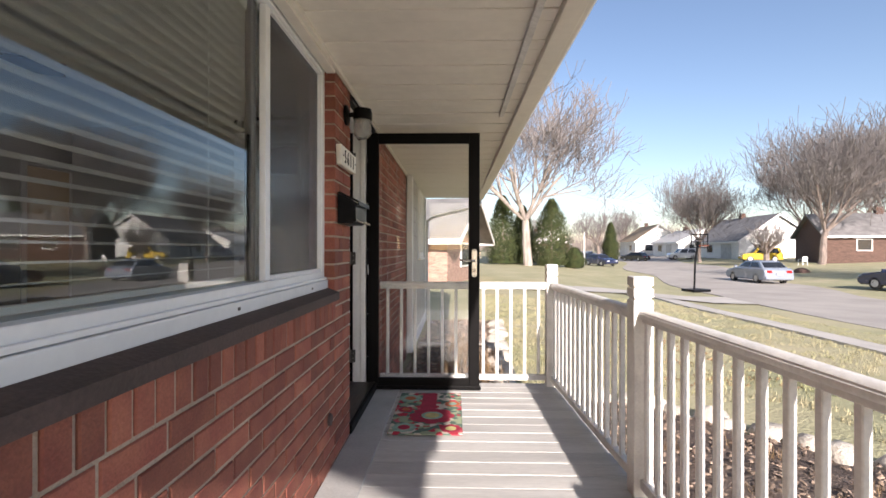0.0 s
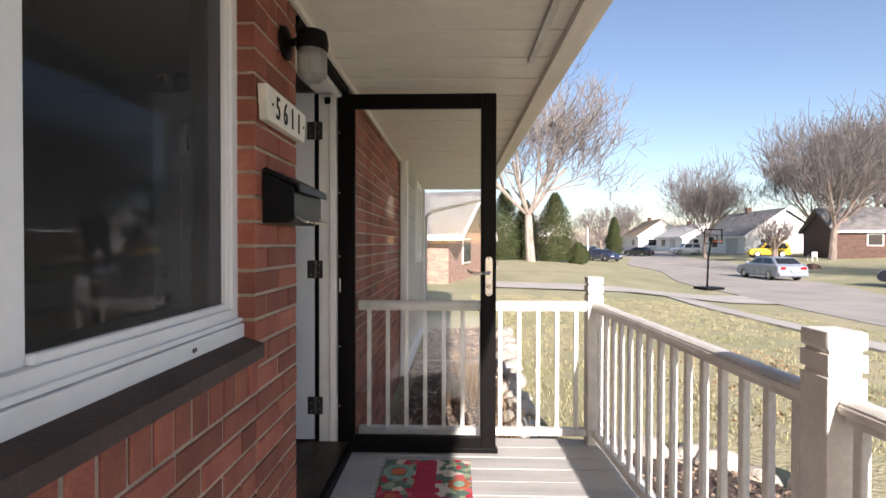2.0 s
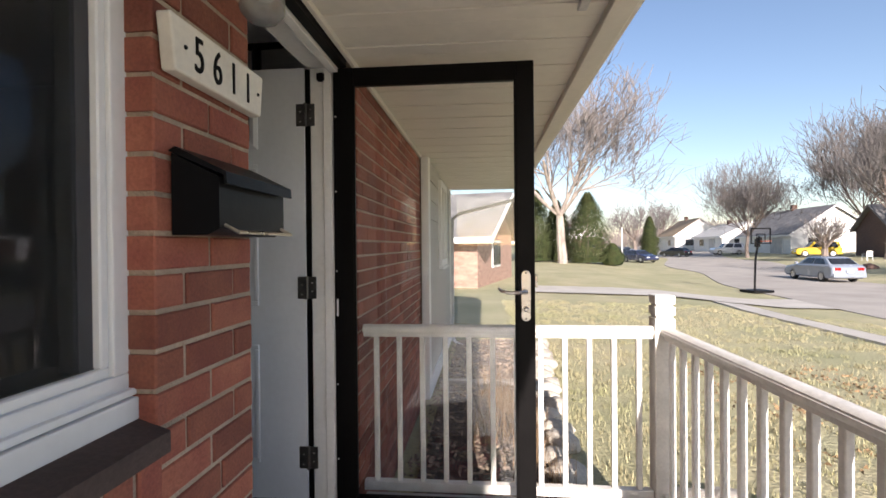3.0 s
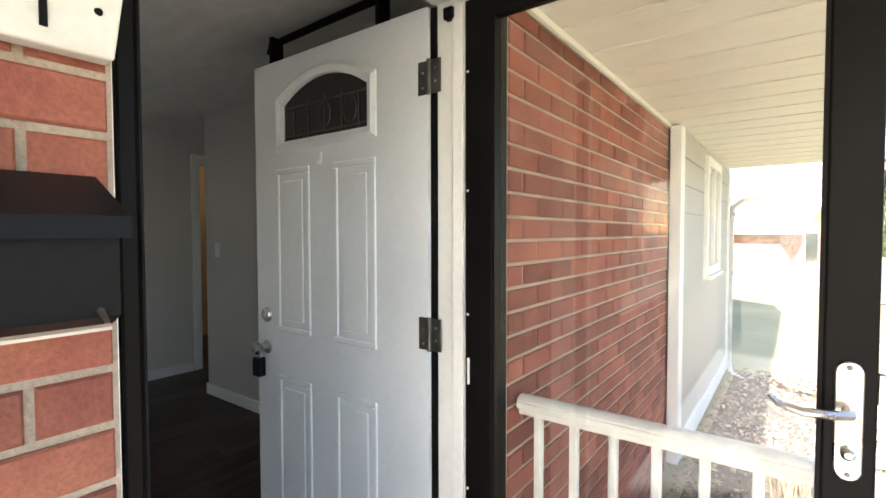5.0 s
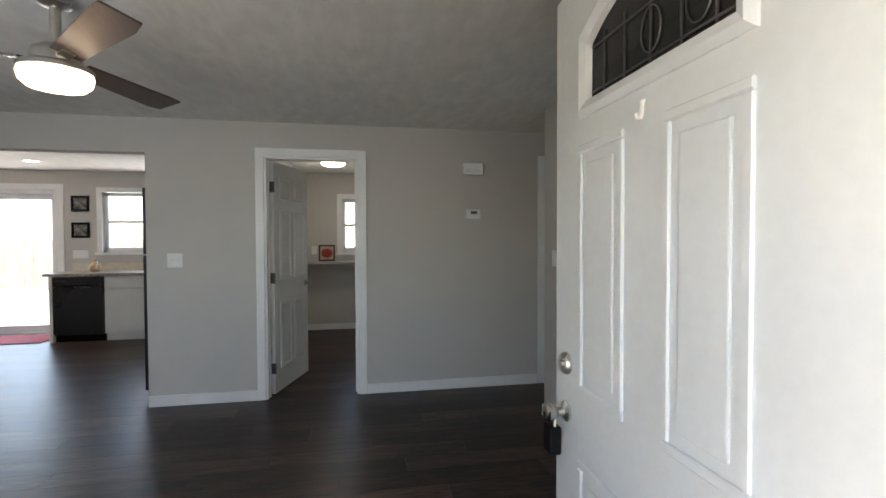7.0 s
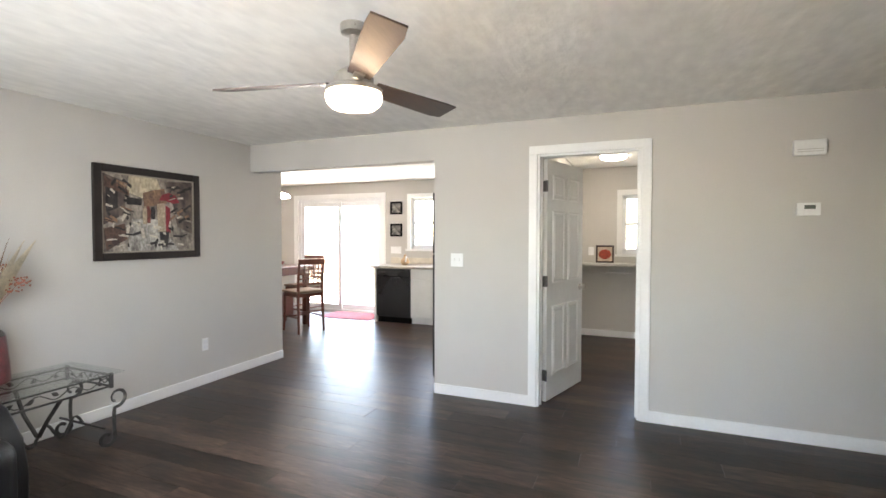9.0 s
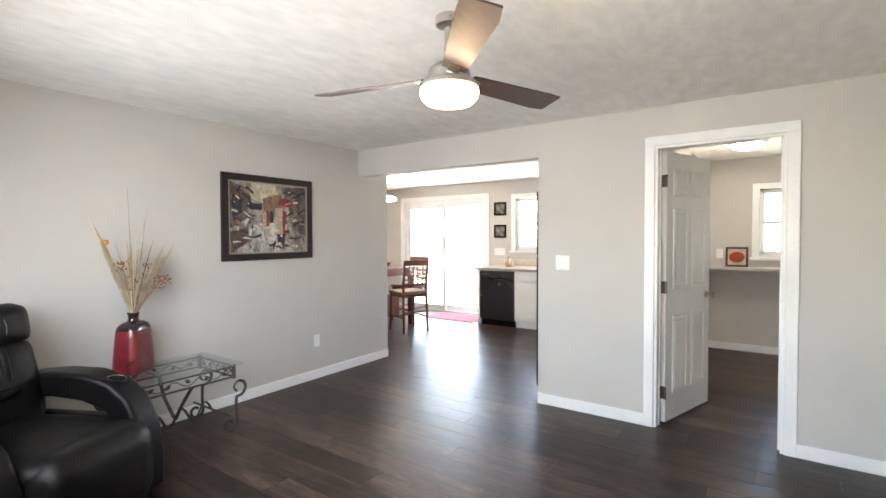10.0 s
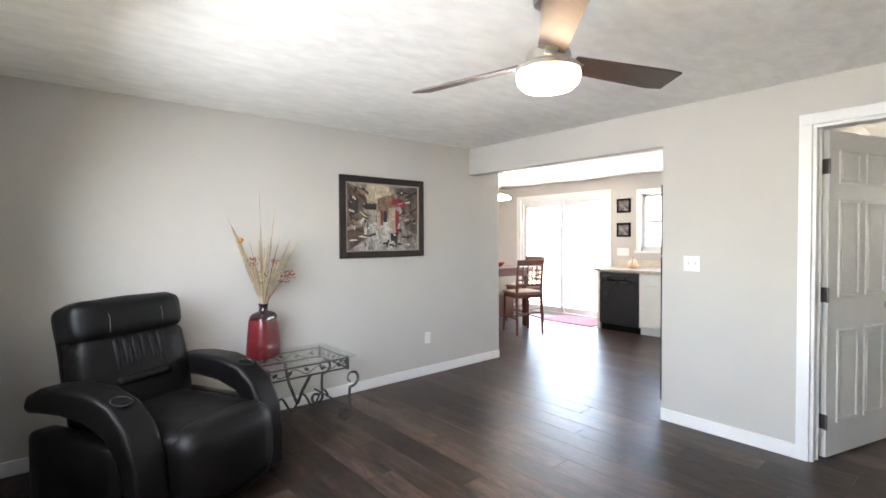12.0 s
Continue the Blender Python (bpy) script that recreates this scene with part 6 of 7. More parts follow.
# ---- garden by the porch ----
M_MULCH = mat("brown_mulch", (0.075, 0.052, 0.040), 0.95, vary=0.5, scale=9, fine=60, bump=1.0, second=(0.16, 0.118, 0.092), depth=0.03)
M_CHIP = islands(mat("bark_chip", (0.26, 0.19, 0.14), 0.95, vary=0.3, scale=9, fine=60, bump=0.4), 0.6)
M_STONE = mat("pale_limestone", (0.50, 0.45, 0.38), 0.9, vary=0.2, scale=7, fine=50, bump=0.6, random_vary=0.18, depth=0.02)
M_GRASS = islands(mat("grass_blades", (0.29, 0.285, 0.15), 0.9, vary=0.15, scale=0.8, fine=8, bump=0, second=(0.36, 0.31, 0.19)), 0.3)
M_DRY = islands(mat("dry_stalks", (0.26, 0.17, 0.09), 0.9, vary=0.25, scale=4, fine=30, bump=0), 0.4)


def bed(name, outline, label):
    bm = bmesh.new()
    n = 40
    xs = [p[0] for p in outline]
    ys = [p[1] for p in outline]

    def inside(x, y):
        c = False
        for (ax, ay), (bx, by) in zip(outline, outline[1:] + outline[:1]):
            if (ay > y) != (by > y) and x < (bx - ax) * (y - ay) / (by - ay) + ax:
                c = not c
        return c
    x0, x1, y0, y1 = min(xs), max(xs), min(ys), max(ys)
    step = 0.09
    grid = {}
    nx, ny = int((x1 - x0) / step) + 1, int((y1 - y0) / step) + 1
    for i in range(nx + 1):
        for j in range(ny + 1):
            x, y = x0 + i * step, y0 + j * step
            if inside(x, y):
                grid[i, j] = bm.verts.new((x, y, ground_z(x, y) + 0.045 + 0.035 * noise.noise((x * 3, y * 3, 0)) + 0.02 * noise.noise((x * 11, y * 11, 4))))
    for (i, j) in list(grid):
        q = [grid.get(k) for k in ((i, j), (i + 1, j), (i + 1, j + 1), (i, j + 1))]
        if all(q):
            bm.faces.new(q)
    solid(name, bm, M_MULCH, label, "flower bed", smooth=True)
    chips = bmesh.new()
    r = random.Random(len(name) * 7)
    made = 0
    while made < 3200:
        x, y = r.uniform(x0, x1), r.uniform(y0, y1)
        if not inside(x, y):
            continue
        made += 1
        z = ground_z(x, y) + 0.06 + 0.035 * noise.noise((x * 3, y * 3, 0))
        m = Matrix.LocRotScale((x, y, z), Euler((r.uniform(-0.6, 0.6), r.uniform(-0.6, 0.6), r.uniform(0, 6))), (r.uniform(0.02, 0.06), r.uniform(0.012, 0.03), r.uniform(0.004, 0.012)))
        quad = [m @ Vector(c) for c in ((-.5, -.4, 0), (.5, -.5, 0), (.45, .5, 0), (-.4, .45, 0), (0.05, 0, 1.2))]
        v = [chips.verts.new(p) for p in quad]
        for a, b in ((0, 1), (1, 2), (2, 3), (3, 0)):
            chips.faces.new((v[a], v[b], v[4]))
    solid(name + "_chips", chips, M_CHIP, "loose bark chips and dead leaves on the bed", "mulch", kind="stuff")


bed("bed_side", [(-0.53, 4.3), (0.48, 4.3), (0.60, 6.5), (0.82, 9.6), (-0.5, 9.6)], "dark mulch bed along the house wall")
bed("bed_front", [(1.02, -1.5), (3.3, -1.5), (3.05, 3.3), (2.35, 4.0), (1.75, 4.6), (1.02, 4.7)], "dark mulch bed in front of the porch")
solid("bed_timber", boxes((-0.5, 0.60, 7.0, 7.1, -0.40, -0.2), bevel=0.012), M_FENCE, "weathered timber edging across the bed", "edging")


def stone(x, y, s, seed):
    bm = bmesh.new()
    bmesh.ops.create_icosphere(bm, subdivisions=2, radius=1.0)
    for v in bm.verts:
        v.co *= 1 + 0.28 * noise.noise(v.co * 1.3 + Vector((seed * 3.1, 0, 0))) + 0.08 * noise.noise(v.co * 4 + Vector((seed, 0, 0)))
        v.co = Vector((v.co.x * s, v.co.y * s * 0.75, v.co.z * s * 0.55))
    o = new("edging_stone", mesh_from("edging_stone", bm, M_STONE, True))
    o.matrix_world = pose(x, y, ground_z(x, y) + s * 0.3, 0, 0, seed * 47)
    return tagged(o, "rough pale limestone lump edging the bed", "stone", "bed edging stones")


k = 0
for a, b, n in (((0.50, 4.9), (0.84, 9.4), 17), ((3.3, -0.6), (3.05, 3.3), 13), ((3.05, 3.3), (1.75, 4.6), 8), ((1.75, 4.65), (1.15, 4.75), 3)):
    for i in range(n):
        u = (i + 0.5) / n
        k += 1
        stone(a[0] + (b[0] - a[0]) * u + 0.05 * math.sin(k * 2.3), a[1] + (b[1] - a[1]) * u, 0.12 + 0.05 * abs(math.sin(k * 1.7)), k)


def tufts(name, spots, material, label, category, tall, spread, blades, wide=0.004):
    verts, faces = [], []
    r = random.Random(11)
    for x, y, s in spots:
        for _ in range(blades):
            a, d = r.uniform(0, 6.28), r.uniform(0, spread) * s
            px, py = x + d * math.cos(a), y + d * math.sin(a)
            z = ground_z(px, py)
            h = tall * s * r.uniform(0.5, 1.1)
            l = r.uniform(0.1, 0.6) * h
            b = r.uniform(0, 6.28)
            w = wide * r.uniform(0.6, 1.3)
            i = len(verts)
            verts += [(px - w * math.sin(b), py + w * math.cos(b), z), (px + w * math.sin(b), py - w * math.cos(b), z), (px + l * math.cos(b), py + l * math.sin(b), z + h)]
            faces.append((i, i + 1, i + 2))
    me = bpy.data.meshes.new(name)
    me.from_pydata(verts, [], faces)
    me.materials.append(material)
    return tagged(new(name, me), label, category, kind="stuff")


r = random.Random(3)
lawn = []
for _ in range(5200):
    u = r.random() ** 1.6
    x, y = 0.55 + u * 9.5, r.uniform(-2, 16)
    if x < 3.4 and y < 4.8 or x < 0.75 + 0.03 * (y - 4.5) and y < 9.7 or x < 1.15 and y < 4.4:
        continue
    if 6.8 < x < 8.2:
        continue
    lawn.append((x, y, r.uniform(0.7, 1.3)))
tufts("lawn_grass", lawn, M_GRASS, "short yellow-green winter grass", "grass", 0.055, 0.12, 16, 0.005)
dry = [(r.uniform(0.0, 0.45), r.uniform(4.5, 6.7), r.uniform(0.7, 1.4)) for _ in range(16)]
tufts("dry_perennials", dry, M_DRY, "dry brown perennial stalks in the bed", "dry plants", 0.36, 0.14, 46, 0.004)
tufts("front_perennials", [(r.uniform(1.3, 2.8), r.uniform(0.5, 4.0), r.uniform(0.5, 1.0)) for _ in range(22)], M_DRY, "dry brown stalks in the front bed", "dry plants", 0.16, 0.10, 30, 0.004)
tufts("leaf_litter", [(r.uniform(2.2, 4.6), r.uniform(5.5, 8.5), r.uniform(0.6, 1.2)) for _ in range(60)], M_DRY, "brown fallen leaves on the lawn", "leaves", 0.03, 0.2, 16, 0.022)

# ---- trees ----
M_BARK = mat("pale_bark", (0.34, 0.29, 0.25), 0.95, vary=0.3, scale=6, fine=40, bump=0.7, stretch=(1, 1, 0.3), depth=0.03)
M_BARKD = mat("grey_brown_bark", (0.22, 0.175, 0.15), 0.95, vary=0.3, scale=6, fine=40, bump=0.7, stretch=(1, 1, 0.3), depth=0.03)
M_TWIG = mat("grey_twigs", (0.23, 0.205, 0.195), 0.95, vary=0.2, scale=2, fine=12, bump=0)


def bare_tree(label, x, y, height, seed, trunk_r, spread=0.5, fork=0.18, levels=5, bark=None, limbs=6, twig=0.012, name="bare_tree"):
    """A leafless tree: tapered trunk, limbs that fork again and again, and a fine crown of twigs."""
    r = random.Random(seed)
    z0 = ground_z(x, y) - 0.1
    t = thing(name, label, "tree", pose(x, y, z0))
    big, fine = bmesh.new(), ([], [])

    def grow(bm, p, d, length, rad, level):
        n = 4
        pts, radii = [p.copy()], [rad]
        q, e = p.copy(), d.copy()
        end = rad * (0.62 if level else 0.72)
        for k in range(n):
            e = (e + Vector((r.uniform(-1, 1), r.uniform(-1, 1), r.uniform(-0.5, 0.9))) * (0.10 + 0.03 * level)).normalized()
            q = q + e * length / n
            pts.append(q.copy())
            radii.append(rad + (end - rad) * (k + 1) / n)
        if level <= 2:
            tube(pts, radii, 8 - level * 1, bm)
        else:
            v, f = fine
            rows = []
            for pp, rr in zip(pts[::2], radii[::2]):
                i = len(v)
                rr = max(rr, twig)
                v.extend([(pp.x + rr, pp.y, pp.z), (pp.x - rr * 0.5, pp.y + rr * 0.87, pp.z), (pp.x - rr * 0.5, pp.y - rr * 0.87, pp.z)])
                rows.append(i)
            for a, b in zip(rows, rows[1:]):
                for k in range(3):
                    f.append((a + k, a + (k + 1) % 3, b + (k + 1) % 3, b + k))
        if level >= levels:
            return
        count = limbs if level == 0 else (4 if level < 3 else 3)
        for k in range(count):
            u = 1.0 if level == 0 else r.uniform(0.35, 1.0)
            i = min(int(u * n), n)
            a = 2 * math.pi * (k + r.uniform(-0.3, 0.3)) / count
            side = e.orthogonal().normalized()
            out = Matrix.Rotation(a, 3, e) @ side
            lean = spread * r.uniform(0.6, 1.5) * (1.0 if level else 1.3)
            nd = (e + out * lean + Vector((0, 0, 0.10))).normalized()
            grow(bm, pts[i], nd, length * (r.uniform(0.6, 0.92) if level else r.uniform(1.2, 1.7)), radii[i] * (0.52 if level else 0.55), level + 1)
    trunk = height * fork
    grow(big, Vector((0, 0, 0)), Vector((0, 0, 1)), trunk, trunk_r, 0)
    part("trunk", big, bark or M_BARK, t, smooth=True)
    me = bpy.data.meshes.new("crown")
    me.from_pydata(fine[0], [], fine[1])
    me.materials.append(M_TWIG)
    o = new("crown", me)
    o.parent = t
    tagged(o, "fine bare twigs")
    top = max(v[2] for v in fine[0])
    s = height / top
    for c in t.children:
        c.scale = (s, s, s)
    return t


bare_tree("large leafless maple with pale bark on the lawn", 7.2, 47, 21.5, 4, 0.26, 0.70, 0.12, 6, None, 7, 0.015)
bare_tree("leafless street tree across the road", 33.5, 66, 14.5, 8, 0.2, 0.62, 0.16, 6, M_BARKD, 6, 0.017)
bare_tree("large leafless tree in front of the houses", 38.5, 51, 16.0, 15, 0.24, 0.66, 0.14, 6, M_BARKD, 6, 0.015)
bare_tree("stubby pruned tree by the driveway", 33.5, 52, 5.0, 21, 0.40, 0.7, 0.3, 4, M_BARKD, 6, 0.03)
bare_tree("tall leafless tree behind the brick house", 62, 68, 22.0, 25, 0.22, 0.55, 0.12, 6, M_BARKD, 7, 0.021)
bare_tree("tall leafless tree behind the brick house", 55, 76, 22.5, 33, 0.22, 0.55, 0.12, 6, M_BARKD, 7, 0.022)
bare_tree("tall leafless tree behind the brick house", 70, 84, 24.0, 29, 0.3, 0.55, 0.12, 6, M_BARKD, 6, 0.03)
bare_tree("leafless tree behind the houses", 49, 95, 18.0, 41, 0.4, 0.5, 0.18, 5, M_BARKD, 6, 0.022)
bare_tree("leafless tree beyond the street", 36, 120, 13.0, 47, 0.4, 0.5, 0.18, 5, M_BARKD, 6, 0.028)
bare_tree("leafless tree beyond the street", 47, 135, 15.0, 52, 0.4, 0.5, 0.18, 5, M_BARKD, 6, 0.03)
bare_tree("leafless tree beyond the street", 24, 125, 12.0, 57, 0.4, 0.5, 0.18, 5, M_BARKD, 6, 0.028)
bare_tree("leafless tree across the road", 30, 22, 13.0, 63, 0.38, 0.5, 0.18, 5, M_BARKD, 6, 0.014)
bare_tree("leafless tree across the road", 36, 8, 14.0, 67, 0.38, 0.5, 0.18, 5, M_BARKD, 6, 0.016)

M_CONIFER = islands(mat("conifer_sprays", (0.055, 0.085, 0.028), 0.85, vary=0.3, scale=2, fine=9, bump=0, second=(0.09, 0.10, 0.035)), 0.45)


def conifer(label, x, y, height, radius, seed):
    z0 = ground_z(x, y) - 0.05
    t = thing("conifer", label, "conifer", pose(x, y, z0))
    part("trunk", tube([(0, 0, 0), (0, 0, height * 0.8)], [0.16, 0.04], 7), M_BARKD, t)
    r = random.Random(seed)
    v, f = [], []
    for _ in range(14000):
        u = r.random() ** 1.25
        z = 0.1 + u * (height - 0.1)
        lump = 1 + 0.18 * noise.noise((math.sin(seed) * 9 + u * 4, u * 9, seed))
        rad = radius * lump * min(1, (1 - u) * 1.7 + 0.02) ** 0.75 * min(1, 0.75 + u * 1.5)
        a = r.uniform(0, 6.28)
        rad *= (0.86 + 0.16 * noise.noise((math.cos(a) * 2.2, math.sin(a) * 2.2, z * 0.9 + seed))) * r.uniform(0.5, 1.05)
        c = Vector((rad * math.cos(a), rad * math.sin(a), z))
        d = Vector((math.cos(a) * 0.6, math.sin(a) * 0.6, r.uniform(0.2, 1.1))).normalized() * r.uniform(0.14, 0.34)
        s = Vector((-math.sin(a), math.cos(a), r.uniform(-0.3, 0.3))) * r.uniform(0.05, 0.11)
        i = len(v)
        v += [c - s, c + d * 0.5 + s * 0.3, c + s, c + d]
        f += [(i, i + 1, i + 3), (i + 1, i + 2, i + 3)]
    me = bpy.data.meshes.new("crown")
    me.from_pydata(v, [], f)
    me.materials.append(M_CONIFER)
    o = new("crown", me)
    o.parent = t
    return t


conifer("large rounded evergreen beside the maple", 9.8, 48.5, 6.7, 2.5, 3)
conifer("large rounded evergreen beside the maple", 5.0, 49.5, 7.0, 2.3, 5)
conifer("rounded evergreen behind the maple", 7.4, 52, 6.2, 1.9, 9)
conifer("slender evergreen by a distant house", 24.0, 74, 6.0, 1.5, 12)
conifer("low evergreen shrub by the lawn edge", 12.0, 48.2, 2.0, 1.2, 14)
conifer("evergreen shrub before the brick house", 47, 56, 2.2, 1.8, 17)
conifer("evergreen shrub before the brick house", 52, 56, 2.4, 1.9, 19)
conifer("tall evergreen behind the brick house", 66, 72, 11, 2.5, 22)

# ---- houses ----
M_TANROOF = mat("tan_roof", (0.33, 0.24, 0.15), 0.95, vary=0.2, scale=1.5, fine=14, bump=0.4)
M_GREYROOF = mat("grey_roof", (0.20, 0.19, 0.185), 0.95, vary=0.25, scale=1.5, fine=14, bump=0.4)
M_PALEROOF = mat("pale_roof", (0.50, 0.48, 0.45), 0.9, vary=0.15, scale=1.5, fine=14, bump=0.4)
M_HOUSEW = mat("white_siding_far", (0.74, 0.72, 0.68), 0.7, vary=0.06, scale=1, fine=10, bump=0.1, stretch=(1, 1, 6))
M_HOUSEB = mat("brown_brick_far", (0.11, 0.065, 0.05), 0.9, vary=0.3, scale=3, fine=14, bump=0.3, stretch=(1, 1, 3))
M_HOUSEO = mat("orange_brick_far", (0.40, 0.24, 0.185), 0.9, vary=0.3, scale=3, fine=16, bump=0.3, stretch=(1, 1, 3))
M_DARKGL = mat("dark_window", (0.02, 0.023, 0.028), 0.1, vary=0.2)


def house(label, m, w, d, h, rise, wall, roof, gable, openings, over=0.45):
    """A ranch house: w along x, d along y, the ridge along y; its gable end faces -y."""
    t = thing("house", label, "house", m)
    part("wall", boxes((-w / 2, w / 2, 0, d, -0.6, h)), wall, t)
    for y in (-0.02, d - 0.1):
        part("gable", prism([(-w / 2, h), (w / 2, h), (0, h + rise)], "y", y, y + 0.12), gable, t)
    s = rise / (w / 2)
    for sx in (-1, 1):
        e = (w / 2 + over) * sx
        part("roof_slope", prism([(0, h + rise + 0.04), (e, h - over * s + 0.04), (e, h - over * s + 0.22), (0, h + rise + 0.24)], "y", -over, d + over), roof, t)
        part("eave_board", boxes((e - 0.03, e + 0.03, -over, d + over, h - over * s - 0.06, h - over * s + 0.16)), M_WHITE, t)
    part("barge_board", prism([(-w / 2 - over, h - over * s - 0.05), (0, h + rise - 0.05), (w / 2 + over, h - over * s - 0.05), (w / 2 + over, h - over * s + 0.15), (0, h + rise + 0.16), (-w / 2 - over, h - over * s + 0.15)], "y", -over - 0.05, -over), M_WHITE, t)
    for kind, face, a, b, z0, z1 in openings:
        n = {"front": ((a, b, -0.09, -0.03), (a - 0.1, b + 0.1, -0.06, -0.01)), "left": ((-w / 2 - 0.09, -w / 2 - 0.03, a, b), (-w / 2 - 0.06, -w / 2 - 0.01, a - 0.1, b + 0.1))}[face]
        g = part("window" if kind == "window" else "door", boxes((*n[0], z0, z1), bevel=0.01), M_DARKGL if kind == "window" else (M_PALEROOF if kind == "garage" else M_WHITE), t)
        part("frame", boxes((*n[1], z0 - 0.1, z1 + 0.1)), M_WHITE, g)
    part("chimney", boxes((-0.4, 0.3, d * 0.6, d * 0.6 + 0.7, h + rise - 0.5, h + rise + 0.9), bevel=0.03), M_HOUSEB, t)
    return t


def gz(x, y):
    return ground_z(x, y)


house("white gabled ranch house with grey roof", pose(46, 69, gz(44, 69), 0, 0, -4), 10.5, 15, 2.7, 3.6, M_HOUSEW, M_GREYROOF, M_HOUSEW, [("garage", "left", 2, 5.2, 0, 2.2), ("window", "left", 8, 9.8, 0.9, 2.1), ("window", "front", -3.2, -1.6, 0.9, 2.1), ("door", "front", 1.5, 2.5, 0, 2.1)])
house("brown brick ranch house with grey roof", pose(58, 52, gz(50, 55), 0, 0, 72), 9, 17, 2.6, 2.4, M_HOUSEB, M_GREYROOF, M_HOUSEB, [("window", "left", 3, 5, 1.0, 2.1), ("window", "left", 9, 10.6, 1.0, 2.1), ("window", "left", 13, 14.2, 1.0, 2.1), ("door", "left", 7, 8, 0, 2.1)])
house("white gabled house with tan roof", pose(44, 104, gz(44, 104), 0, 0, -6), 9.5, 14, 3.0, 3.4, M_HOUSEW, M_TANROOF, M_HOUSEW, [("window", "front", -2.8, -1.2, 0.9, 2.2), ("window", "left", 3, 5, 0.9, 2.1), ("door", "left", 8, 9, 0, 2.1)])
house("low white house with pale roof", pose(44.5, 86, gz(44, 86), 0, 0, -4), 9, 13, 2.6, 2.2, M_HOUSEW, M_PALEROOF, M_HOUSEW, [("window", "front", -2.6, -0.8, 0.9, 2.1), ("garage", "left", 3, 5.6, 0, 2.2), ("window", "left", 8, 10, 0.9, 2.1)])
house("brown brick house far down the street", pose(22, 112, gz(22, 112), 0, 0, 10), 10, 14, 2.8, 2.8, M_HOUSEB, M_GREYROOF, M_HOUSEW, [("window", "front", -3, -1.2, 0.9, 2.1), ("window", "front", 1, 2.8, 0.9, 2.1)])
house("orange brick neighbouring house with grey roof", pose(0.55, 24.0, gz(0, 21) - 0.1, 0, 0, 76), 7.0, 15, 2.3, 1.7, M_HOUSEO, M_GREYROOF, M_HOUSEB, [("window", "left", 4.0, 5.6, 0.9, 2.0), ("window", "front", -1.0, 0.4, 0.9, 1.9)], over=0.75)

# ---- vehicles ----
M_TYRE = mat("tyre_rubber", (0.02, 0.02, 0.02), 0.8, vary=0.2, scale=8)
M_RIM = mat("alloy_rim", (0.45, 0.45, 0.46), 0.3, metal=0.9, vary=0.1)
M_LIGHTR = mat("red_tail_lens", (0.30, 0.015, 0.015), 0.2, vary=0.1)
M_LIGHTW = mat("clear_lens", (0.6, 0.6, 0.6), 0.15, vary=0.1)


